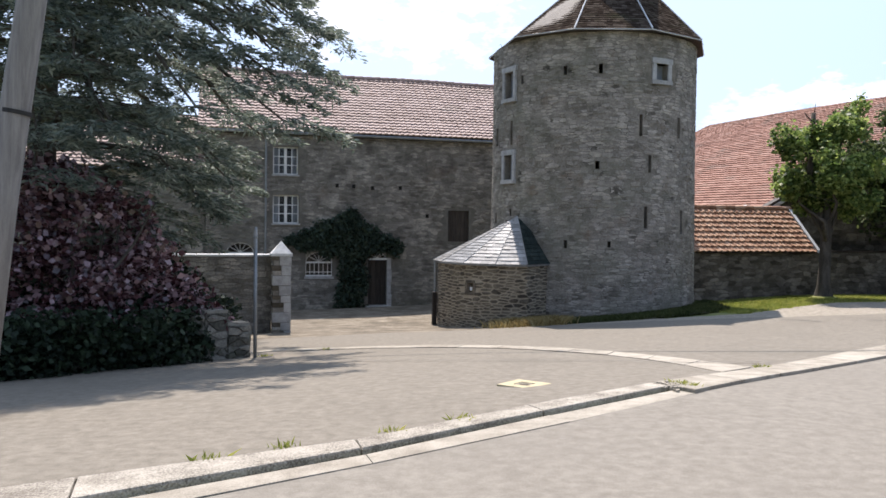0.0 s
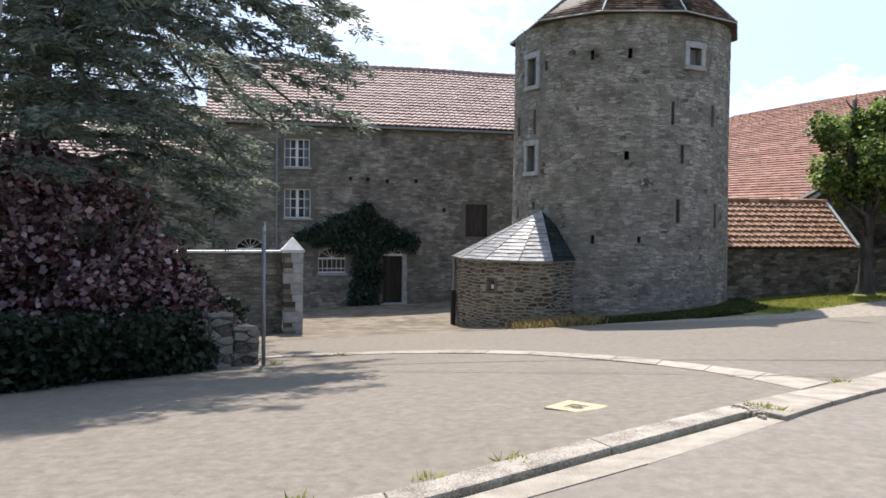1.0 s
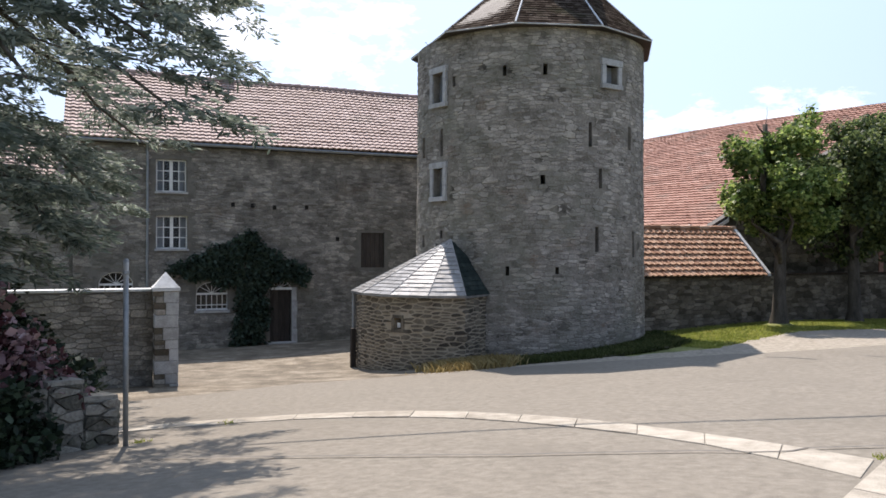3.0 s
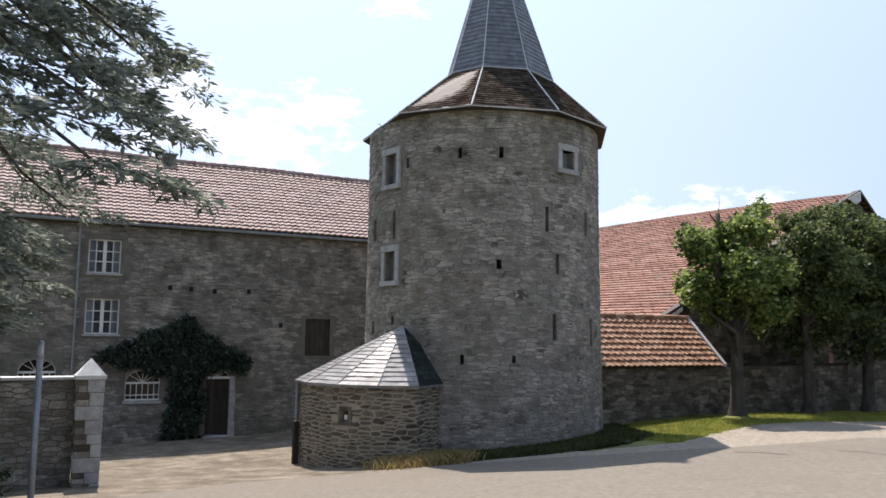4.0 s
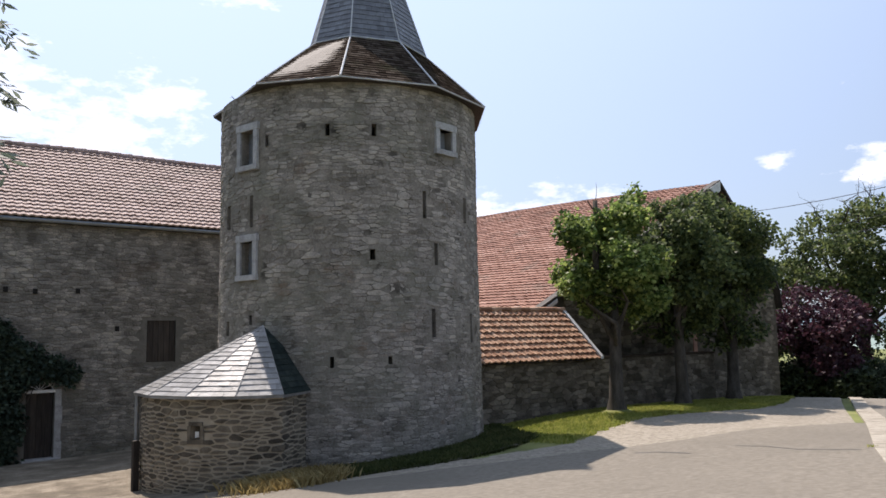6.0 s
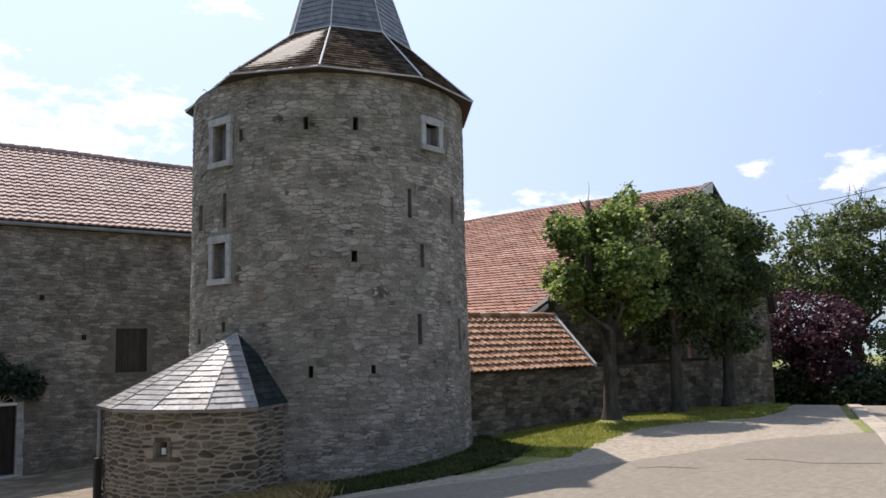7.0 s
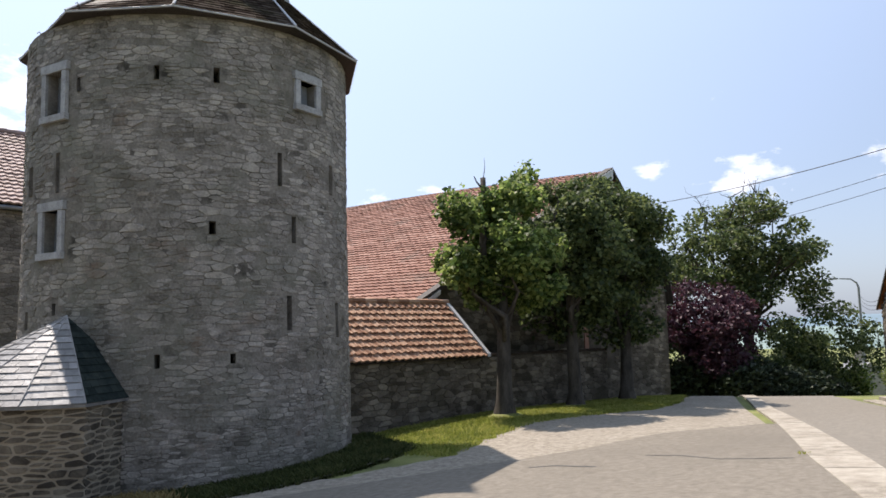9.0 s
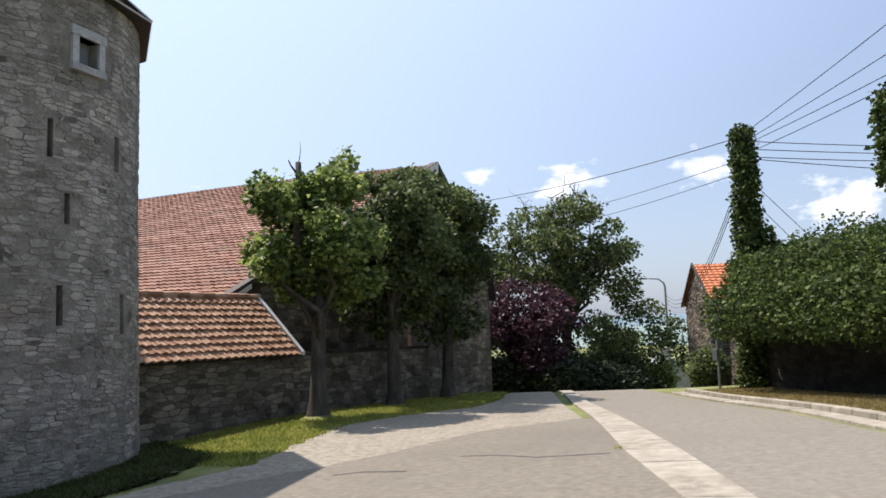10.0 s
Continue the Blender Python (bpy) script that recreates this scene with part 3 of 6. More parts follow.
def slate_stuff(parent, pieces, material, name="slates"):
    g = Geo()
    for p in pieces:
        k = len(g.v)
        g.v += [tuple(q) for q in p]
        g.f += [tuple(k + i for i in q) for q in SLATE_FACES]
    me = bpy.data.meshes.new(name)
    me.from_pydata(g.v, [], g.f)
    tagged(part(name, me, material, parent), kind="stuff")


# ---- plants ----
def leaves(points, size, rng, flat=0.35, droop=0.0, long=1.5, bias=None):
    """A small pointed leaf at each point, turned at random; an array of four-cornered faces."""
    n = len(points)
    d = rng.normal(size=(n, 3))
    d[:, 2] = d[:, 2] * flat - droop
    if bias is not None:
        d = d * 0.6 + bias
    d /= np.linalg.norm(d, axis=1)[:, None]
    side = np.cross(d, rng.normal(size=(n, 3)))
    side /= np.maximum(np.linalg.norm(side, axis=1)[:, None], 1e-6)
    s = size * (0.55 + 0.9 * rng.random((n, 1)))
    tip, wid = d * s * long, side * s * 0.5
    fold = np.cross(d, side) * s * 0.12
    return np.stack([points, points + tip * 0.5 + wid + fold, points + tip, points + tip * 0.5 - wid + fold], axis=1)


def blob_points(centres, radii, n, rng, hollow=0.55):
    """Points in the outer shell of several overlapping clumps."""
    centres, radii = np.asarray(centres, float), np.asarray(radii, float)
    if radii.ndim == 1:
        radii = np.repeat(radii[:, None], 3, axis=1)
    share = radii.prod(axis=1) ** (2 / 3)
    pick = rng.choice(len(centres), n, p=share / share.sum())
    d = rng.normal(size=(n, 3))
    d /= np.linalg.norm(d, axis=1)[:, None]
    r = hollow + (1 - hollow) * rng.random((n, 1)) ** 0.6
    r *= 1 + 0.16 * np.sin(d[:, :1] * 7 + pick[:, None]) * np.cos(d[:, 2:] * 6 + 2 * pick[:, None])
    return centres[pick] + d * r * radii[pick]


def limb(g, start, end, r0, r1, rng, bend=0.12, n=5, sides=7):
    start, end = Vector(start), Vector(end)
    span = (end - start).length
    pts = [start.lerp(end, i / n) + (Vector(rng.normal(0, bend * span / n, 3)) if 0 < i < n else Vector()) for i in range(n + 1)]
    g.tube(pts, [r0 + (r1 - r0) * i / n for i in range(n + 1)], sides)
    return pts


def tiled(name, owner, tiles, material, label=""):
    """The tiling of a roof slope, as one part."""
    return tagged(part(name, tiles, material, owner, label), kind="stuff")


# ---- the ground ----
def along(line, n):
    """n points evenly along a bent line."""
    p = np.array(line, float)
    d = np.r_[0, np.cumsum(np.linalg.norm(np.diff(p, axis=0), axis=1))]
    s = np.linspace(0, d[-1], n)
    return np.stack([np.interp(s, d, p[:, i]) for i in range(p.shape[1])], axis=1)


def sheet(name, line_a, line_b, lift, material, label, n=60, m=16, ragged=0.0):
    """A surface between two bent lines, lying on the ground."""
    a, b = along(line_a, n), along(line_b, n)
    if ragged:
        b = b + RNG.normal(0, ragged, b.shape)
    t = np.linspace(0, 1, m)[None, :, None]
    p = a[:, None] * (1 - t) + b[:, None] * t
    z = heights(p[..., 0], p[..., 1]) + lift
    g = Geo()
    g.v = [(float(x), float(y), float(h)) for (x, y), h in zip(p.reshape(-1, 2), z.ravel())]
    g.f = [(i * m + j, (i + 1) * m + j, (i + 1) * m + j + 1, i * m + j + 1) for i in range(n - 1) for j in range(m - 1)]
    return tagged(part(name, g, material, None, smooth=True), label, name.replace("_", " "), kind="structure")


steps = np.r_[-np.geomspace(1500, 62, 14), np.linspace(-56, 80, 171), np.geomspace(88, 1600, 14)]
gx, gy = np.meshgrid(steps, steps, indexing="ij")
gz = heights(gx, gy)
lawn = Geo()
lawn.v = [tuple(map(float, p)) for p in np.stack([gx, gy, gz], axis=-1).reshape(-1, 3)]
k = len(steps)
lawn.f = [(i * k + j, (i + 1) * k + j, (i + 1) * k + j + 1, i * k + j + 1) for i in range(k - 1) for j in range(k - 1)]
tagged(part("ground", lawn, SOIL, None, smooth=True), "grassy sloping ground reaching to the horizon", "ground", kind="structure")

KERB_OUT = [(-14, -1.0), (-5, 3.5), (-2.64, 4.82), (-0.56, 5.92), (1.21, 7.5), (2.25, 8.35)]
GUTTER_OUT = [(-14, -2.2), (-4.6, 2.5), (-1.45, 4.6), (-0.5, 5.28), (1.04, 6.49), (2.54, 7.84)]
STRIP_R = [(2.54, 7.84), (4.37, 9.78), (6.72, 11.8), (9.05, 13.85), (11.76, 16.33), (15.74, 20.05), (22, 25.95), (31, 34.1)]
STRIP_L = [(2.3, 8.4), (4.1, 10.2), (6.35, 12.35), (8.75, 14.4), (11.42, 16.98), (15.45, 20.52), (21.75, 26.3), (30.8, 34.5)]
ROAD_EDGE = [(-18, -14), (-3, -3.2), (3.5, 2.9), (7, 7.0), (10.8, 11.4), (14.59, 15.0), (17.45, 17.5), (20.91, 21.0), (26, 26.3), (34.2, 31.6)]
APRON_FAR = [(-14, 14), (-8, 17.5), (-4.6, 19.65), (-3.12, 20.58), (-1.4, 22.0), (0.61, 22.4), (2.72, 22.6), (4.0, 22.1), (6.5, 21.3), (8.76, 20.7), (10.4, 20.6), (12.54, 21.0), (15.35, 20.75)]
sheet("road", GUTTER_OUT + STRIP_R[1:], ROAD_EDGE, 0.02, ASPHALT_ROAD, "light grey worn asphalt road", n=110, m=18)
sheet("forecourt", KERB_OUT + STRIP_L[1:6], APRON_FAR, 0.05, ASPHALT, "light grey patched asphalt forecourt", n=110, m=40, ragged=0.03)
sheet("gravel_verge", [(2.6, 22.4), (4.0, 22.0), (6.5, 21.2), (8.76, 20.6), (10.4, 20.5), (12.54, 20.9), (15.4, 20.75), (18, 23.2), (21.7, 26.65), (28, 32.3)],
      [(2.6, 23.3), (4.4, 23.1), (6.6, 22.5), (8.7, 22.3), (10.4, 23.7), (12.4, 24.9), (14.4, 25.2), (17, 25.6), (20, 27.4), (26, 32.4)], 0.03, SAND, "pale sandy gravel strip beside the asphalt", n=90, m=14, ragged=0.09)
sheet("driveway", [(-7.5, 18.6), (-4.5, 19.9), (-3.1, 20.7), (-1.4, 22.1), (0.6, 22.5), (2.6, 22.75)], [(-12, 31.2), (-8, 32.2), (-5, 33.0), (-2, 33.8), (0.4, 34.5)], 0.035, EARTH, "sandy trodden driveway in front of the farmhouse", n=50, m=40)

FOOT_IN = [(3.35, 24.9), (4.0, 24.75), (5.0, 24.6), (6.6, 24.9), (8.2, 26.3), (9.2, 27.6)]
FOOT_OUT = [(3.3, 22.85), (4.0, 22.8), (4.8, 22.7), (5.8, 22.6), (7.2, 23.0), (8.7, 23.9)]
# dark colour paints the tower's shade onto this weedy ground
sheet("tower_foot_earth", FOOT_IN, FOOT_OUT, 0.06, SHADED_EARTH, "weedy earth at the foot of the tower, darkened for shade", n=60, m=12, ragged=0.07)


def slab_row(name, line_a, line_b, length, lift, thick, material, label, category, gap=0.012, bevel=0.012):
    """A row of slabs between two bent lines, each a part."""
    total = sum(math.dist(p, q) for p, q in zip(line_a, line_a[1:]))
    n = max(1, round(total / length))
    a, b = along(line_a, n + 1), along(line_b, n + 1)
    mid = ((a + b) / 2).mean(axis=0)
    owner = thing(name, pose(*mid, ground_z(*mid)), label, category, kind="structure")
    inv = owner.matrix_world.inverted()
    for i in range(n):
        g = Geo()
        e = gap / max(0.1, float(np.linalg.norm(a[i + 1] - a[i])))
        pts = [a[i] + (a[i + 1] - a[i]) * e, a[i] + (a[i + 1] - a[i]) * (1 - e), b[i] + (b[i + 1] - b[i]) * (1 - e), b[i] + (b[i + 1] - b[i]) * e]
        jog = RNG.normal(0, 0.0025)
        tops = [inv @ Vector((p[0], p[1], ground_z(*p) + lift + jog)) for p in pts]
        lows = [t - Vector((0, 0, thick)) for t in tops]
        g.v = [tuple(q) for q in lows + tops]
        g.f = [(3, 2, 1, 0), (4, 5, 6, 7), (0, 1, 5, 4), (1, 2, 6, 5), (2, 3, 7, 6), (3, 0, 4, 7)]
        part("slab", g, material, owner, bevel=bevel)
    return owner


KERB_IN = [(-14, -1.45), (-4.85, 3.12), (-1.89, 4.66), (-0.53, 5.62), (1.12, 7.02), (2.35, 8.1)]
slab_row("kerb", KERB_OUT, KERB_IN, 1.9, 0.068, 0.2, KERB_STONE, "worn pale concrete kerb beside the forecourt", "kerb", gap=0.004, bevel=0.02)
slab_row("gutter", [(-14, -1.5), (-4.83, 3.06), (-1.85, 4.6), (-0.5, 5.57), (1.15, 6.97), (2.4, 8.05)], GUTTER_OUT, 1.9, 0.03, 0.12, CONCRETE, "smooth concrete gutter slabs below the kerb", "gutter", gap=0.003, bevel=0.005)
slab_row("gutter_strip", STRIP_L, STRIP_R, 1.15, 0.062, 0.12, CONCRETE, "flush concrete slab strip running along the road", "road strip", gap=0.008)
ARC_OUT = [(-3.9, 15.65), (-3.0, 15.95), (-2.01, 16.05), (-1.1, 16.0), (-0.23, 15.75), (0.65, 15.35), (1.45, 14.65), (1.95, 14.0), (2.38, 13.4), (2.78, 12.75), (3.22, 11.95), (3.66, 11.1), (4.05, 10.25)]
ARC_IN = [(-3.9, 15.2), (-3.0, 15.42), (-2.01, 15.48), (-1.15, 15.42), (-0.4, 15.15), (0.45, 14.7), (1.1, 14.15), (1.6, 13.5), (2.05, 12.85), (2.5, 12.15), (2.85, 11.5), (3.15, 10.75), (3.42, 9.55)]
slab_row("curved_strip", ARC_OUT, ARC_IN, 0.9, 0.066, 0.12, CONCRETE, "curved flush concrete strip across the asphalt", "road strip", gap=0.004)
slab_row("roadside_kerb", [(7.0, 6.8), (10.8, 11.2), (14.7, 14.9), (17.6, 17.4), (21.0, 20.9), (24, 24)], [(7.3, 6.6), (11.1, 11.0), (15.0, 14.65), (17.85, 17.15), (21.25, 20.65), (24.25, 23.75)], 1.0, 0.05, 0.12, CONCRETE, "pale concrete gutter at the road's far edge", "kerb")
slab_row("verge_kerb", [(7.35, 6.55), (11.15, 10.95), (15.05, 14.6), (17.9, 17.1), (21.3, 20.6), (24.3, 23.7)], [(7.5, 6.4), (11.3, 10.8), (15.2, 14.45), (18.05, 16.95), (21.45, 20.45), (24.45, 23.55)], 1.0, 0.13, 0.2, CONCRETE, "raised concrete kerb edging the grass verge", "kerb")
# tar seam across the forecourt, short cracks, then worn rubble where the kerb ends
def seam(name, line, width, label, lift=0.072):
    a = np.array(line, float)
    d = np.gradient(a, axis=0)
    n = np.c_[-d[:, 1], d[:, 0]] / np.linalg.norm(d, axis=1)[:, None] * width / 2
    sheet(name, (a - n).tolist(), (a + n).tolist(), lift, TAR, label, n=60, m=2)


seam("tar_seam", [(-2.6, 12.7), (-1.33, 12.14), (-0.36, 11.74), (0.95, 11.2), (1.98, 10.97), (2.75, 10.85), (3.17, 10.71), (3.5, 10.68), (3.77, 10.82), (4.54, 10.77)], 0.028, "thin dark tar seam across the asphalt")
seam("tar_crack", [(10.3, 19.09), (10.56, 18.59), (10.57, 17.84), (10.89, 17.4), (11.15, 17.03)], 0.05, "dark tarred crack in the asphalt", 0.054)
seam("tar_crack", [(8.54, 19.83), (8.86, 19.6), (9.12, 18.92)], 0.07, "short dark tarred crack in the asphalt", 0.054)
rub = thing("broken_kerb_end", pose(2.45, 8.15, ground_z(2.45, 8.15)), "crumbled concrete rubble where the kerb ends", "rubble", kind="stuff")
g = Geo()
for _ in range(170):
    x, y = RNG.normal(0, 0.09, 2)
    s = 0.006 + 0.014 * RNG.random()
    g.box(x - s, x + s * RNG.random(), y - s * RNG.random(), y + s, 0.01, 0.05 + s * 0.7)
part("chips", g, CONCRETE, rub)

# small square drain cover set in yellowish concrete
cover_at = thing("drain_cover", pose(0.92, 8.45, ground_z(0.92, 8.45) + 0.05, 0, 0, 8), "small rusty drain cover set in yellowish concrete", "drain cover")
g = Geo()
for a in range(4):
    p, q = [(0.30, 0), (0, 0.26), (-0.30, 0), (0, -0.26)][a], [(0.30, 0), (0, 0.26), (-0.30, 0), (0, -0.26)][(a + 1) % 4]
    pi, qi = (p[0] * 0.42, p[1] * 0.42), (q[0] * 0.42, q[1] * 0.42)
    g.face((*p, 0.012), (*q, 0.012), (*qi, 0.012), (*pi, 0.012))
    g.face((*p, -0.05), (*q, -0.05), (*q, 0.012), (*p, 0.012))
    g.face((*pi, -0.05), (*qi, -0.05), (*qi, 0.012), (*pi, 0.012))
part("surround", g, CONCRETE_YELLOW, cover_at, "yellowish cast concrete surround")
g = Geo()
g.prism([(0.12, 0), (0, 0.105), (-0.12, 0), (0, -0.105)], -0.03, 0.006)
g.v = [(x, z, y) for x, y, z in g.v]
lid = part("lid", g, RUST, cover_at, "rusty iron lid")
g = Geo()
for i in range(5):
    g.box(-0.05, 0.05, -0.05 + 0.022 * i, -0.04 + 0.022 * i, 0.006, 0.011)
part("rib", g, RUST, lid)

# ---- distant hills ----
# hazy look comes from the blue-grey tint of the materials
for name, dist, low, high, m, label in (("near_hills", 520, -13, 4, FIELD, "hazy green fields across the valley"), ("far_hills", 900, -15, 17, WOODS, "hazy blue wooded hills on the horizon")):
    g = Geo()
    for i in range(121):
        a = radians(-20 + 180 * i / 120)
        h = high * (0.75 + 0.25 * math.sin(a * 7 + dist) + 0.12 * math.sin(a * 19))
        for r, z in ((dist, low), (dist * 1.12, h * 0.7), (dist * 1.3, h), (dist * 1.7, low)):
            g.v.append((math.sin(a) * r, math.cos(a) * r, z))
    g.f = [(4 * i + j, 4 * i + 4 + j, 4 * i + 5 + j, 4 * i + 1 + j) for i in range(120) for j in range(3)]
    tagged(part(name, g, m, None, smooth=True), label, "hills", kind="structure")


# ---- round tower ----
TU, TV, TR, TOP = 12.32, 25.27, 3.40, 7.60
tower = thing("tower", site(TU, TV, -1.0), "tall round grey rubble-stone tower with a slate spire", "tower")
BASE = -0.7                      # the wall goes on below the ground


def tower_r(z):
    return TR + 0.06 * max(0.0, 1 - (z + 1.0) / 5.0)


# openings: (angle from, to, z from, to) in degrees and metres above the plan's level
T_WINDOWS = [(-82.4, -74.6, 6.20, 6.70), (-171.2, -163.0, 5.82, 6.66), (-170.8, -163.0, 3.19, 3.98)]
T_SLITS = [(-131.0, -129.3, 6.33, 6.60), (-113.0, -111.1, 6.33, 6.62), (-91.4, -89.8, 4.47, 5.12), (-65.6, -63.4, 4.5, 5.13), (-88.0, -86.0, 1.66, 2.33), (-62.0, -59.4, 1.51, 2.23),
           (-114.0, -111.9, 3.45, 3.69), (-85.8, -84.2, 3.37, 3.89), (-129.3, -127.7, 1.02, 1.27), (-107.3, -105.7, 1.07, 1.25), (-165.3, -163.7, 4.32, 5.08), (-183.5, -180.6, 4.37, 4.95),
           (-157.0, -155.6, 6.2, 6.46), (-165.2, -163.4, 2.02, 2.24), (-182.9, -179.8, 1.77, 2.12)]
HOLES = T_WINDOWS + T_SLITS
angs = sorted({*np.linspace(-270, 90, 145).round(2).tolist(), *(a for h in HOLES for a in h[:2])})
zs = sorted({-1.7, -1.0, 0.0, 1.0, TOP, *(z for h in HOLES for z in h[2:])})
g = Geo()
deep = 0.55
for a0, a1 in zip(angs, angs[1:]):
    for z0, z1 in zip(zs, zs[1:]):
        am, zm = (a0 + a1) / 2, (z0 + z1) / 2
        hole = any(h[0] < am < h[1] and h[2] < zm < h[3] for h in HOLES)
        q = lambda a, z, r: (r * math.cos(radians(a)), r * math.sin(radians(a)), z + 1.0)
        if not hole:
            g.face(q(a0, z0, tower_r(z0)), q(a1, z0, tower_r(z0)), q(a1, z1, tower_r(z1)), q(a0, z1, tower_r(z1)))
t_wall = part("wall", g, MORTAR, tower, "weathered lime mortar between grey stones", smooth=False)
for a0, a1, z0, z1 in HOLES:
    r0, r1 = TR + 0.02, TR - deep
    q = lambda a, z, r: (r * math.cos(radians(a)), r * math.sin(radians(a)), z + 1.0)
    g = Geo()
    g.v = [q(a, z, r) for r in (r0, r1) for a, z in ((a0, z0), (a1, z0), (a1, z1), (a0, z1))]
    g.f = [(0, 1, 5, 4), (1, 2, 6, 5), (2, 3, 7, 6), (3, 0, 4, 7)]
    part("reveal", g, MORTAR, tower)
core = Geo().tube([(0, 0, -0.6), (0, 0, 8.4)], [TR - deep] * 2, 40)
part("inner_wall", core, INSIDE, tower)


def t_skip(a, b, z0, z1):
    for h in T_WINDOWS:
        h = (h[0] - 3.6, h[1] + 3.6, h[2] - 0.16, h[3] + 0.17)
        if radians(h[1] + 270) * TR > a and radians(h[0] + 270) * TR < b and z0 - 1.6 < h[3] and z1 - 1.6 > h[2]:
            return True
    for h in T_SLITS:
        if radians(h[1] + 270) * TR > a + 0.02 and radians(h[0] + 270) * TR < b - 0.02 and z0 - 1.6 < h[3] and z1 - 1.6 > h[2]:
            return True
    return radians(20 + 270) * TR < a


def t_spot(s, z):
    a, r = s / TR - radians(270), tower_r(z - 1.6) - 0.012
    return (r * math.cos(a), r * math.sin(a), z - 0.6), (-math.sin(a), math.cos(a), 0), (math.cos(a), math.sin(a), 0)


t_stones = lay(2 * math.pi * TR, TOP + 1.6, 0.105, 0.27, RNG, t_skip)
masonry(t_wall, t_stones, t_spot, STONE, 0.017, 0.007, near=lambda s, z: radians(160) * TR < s < radians(205) * TR and 1.5 < z < 4.4)
for k, (a0, a1, z0, z1) in enumerate(T_WINDOWS):
    win = part("window", Geo().box(-0.01, 0.01, -0.01, 0.01, -0.01, 0.01), INSIDE, tower, "small window opening with a pale dressed stone surround", place=pose(0, 0, 0))
    am, w, h = radians((a0 + a1) / 2), radians(a1 - a0) * TR, z1 - z0
    m = Matrix.Translation((TR * math.cos(am), TR * math.sin(am), z0 + 1.0)) @ pose(0, 0, 0, 0, 0, math.degrees(am) + 90)
    win.matrix_basis = m
    for nm, b in (("lintel", (-w / 2 - 0.17, w / 2 + 0.17, -0.06, 0.3, h, h + 0.17)), ("sill", (-w / 2 - 0.16, w / 2 + 0.16, -0.075, 0.3, -0.13, 0.0)),
                  ("jamb", (-w / 2 - 0.14, -w / 2, -0.05, 0.3, 0.002, h - 0.002)), ("jamb", (w / 2, w / 2 + 0.14, -0.05, 0.3, 0.002, h - 0.002))):
        part(nm, Geo().box(*b), DRESSED, win, bevel=0.008)
    part("shutter", Geo().box(-w / 2, w / 2, 0.2, 0.23, 0, h), BOARD, win, "dark blue-grey board behind the opening")

# eave, skirt and spire: nine uneven sides
E_ANG = [-209, -156.2, -124.6, -88.6, -53.1, -17, 25, 68, 110]
E_R, E_Z, K_R, K_Z, APEX_Z = 3.76, 7.62, 1.63, 9.42, 14.6


def ring(r, z, du=0.0, dv=0.0):
    return [(du + r * (0.965 if a == -209 else 1) * math.cos(radians(a)), dv + r * (0.965 if a == -209 else 1) * math.sin(radians(a)), z + 1.0) for a in E_ANG]


eave, kink, tip = ring(E_R, E_Z), ring(K_R, K_Z, 0.40, -0.18), ring(0.04, APEX_Z, 0.32, -0.12)
for i, (du, dv) in ((1, (-1.25, -0.32)), (2, (-0.76, -1.28)), (3, (0.49, -1.68)), (4, (1.80, -1.10))):
    kink[i] = (du, dv, K_Z + 1.0)
g, under_eave = Geo(), Geo()
for i in range(9):
    j = (i + 1) % 9
    soff = ring(TR - 0.12, TOP)
    g.face(eave[i], eave[j], kink[j], kink[i]).face(kink[i], kink[j], tip[j], tip[i])
    low = [(x, y, z - 0.035) for x, y, z in (eave[i], eave[j])]
    g.face(eave[i], low[0], low[1], eave[j])
    under_eave.face(low[0], soff[i], soff[j], low[1])
t_roof = part("roof", g, DARK_WOOD, tower, "weathered slate roof with a steep spire")
# dark wood colour stands in for the shade under the eaves
part("soffit", under_eave, DARK_WOOD, t_roof, "underside of the eaves, coloured dark for its shade")
skirt, spire = [], []
for i in range(9):
    j = (i + 1) % 9
    if E_ANG[i] > 20 and E_ANG[i] < 100:
        continue
    skirt += slates(eave[i], eave[j], kink[i], kink[j], 0.145, 0.2, RNG, 0.014)
    spire += slates(kink[i], kink[j], tip[i], tip[j], 0.15, 0.18, RNG, 0.01)
slate_stuff(t_roof, skirt, SLATE_OLD, "skirt_slating")
slate_stuff(t_roof, spire, SLATE_BLUE, "spire_slating")
for i in range(9):
    j = (i + 1) % 9
    up = lambda p, d=0.02: (p[0] * (1 + d / 4), p[1] * (1 + d / 4), p[2] + d)
    part("hip_flashing", Geo().tube([up(eave[i]), up(kink[i])], [0.024, 0.02], 6), LEAD, t_roof)
    part("hip_flashing", Geo().tube([up(kink[i]), up(tip[i], 0.0)], [0.018, 0.014], 6), LEAD, t_roof)
    part("band_flashing", Geo().tube([up(kink[i]), up(kink[j])], [0.02, 0.02], 6), LEAD, t_roof)
    part("eave_board", Geo().tube([up(eave[i], 0.0), up(eave[j], 0.0)], [0.022, 0.022], 6), LEAD, t_roof, "pale worn slate edge")
part("finial", Geo().tube([(0.26, -0.1, APEX_Z + 0.9), (0.26, -0.1, APEX_Z + 1.5)], [0.05, 0.012], 8), LEAD, tower)
for i, f in ((0, 0.45), (1, 0.1), (4, 0.55)):
    x, y, z = Vector(eave[i]).lerp(Vector(eave[i + 1]), f)
    part("roof_hook", Geo().tube([(x * .97, y * .97, z + 0.0), (x * .985, y * .985, z + 0.11), (x, y, z + 0.17), (x * 1.01, y * 1.01, z + 0.13)], [0.009] * 4, 5), IRON, t_roof)

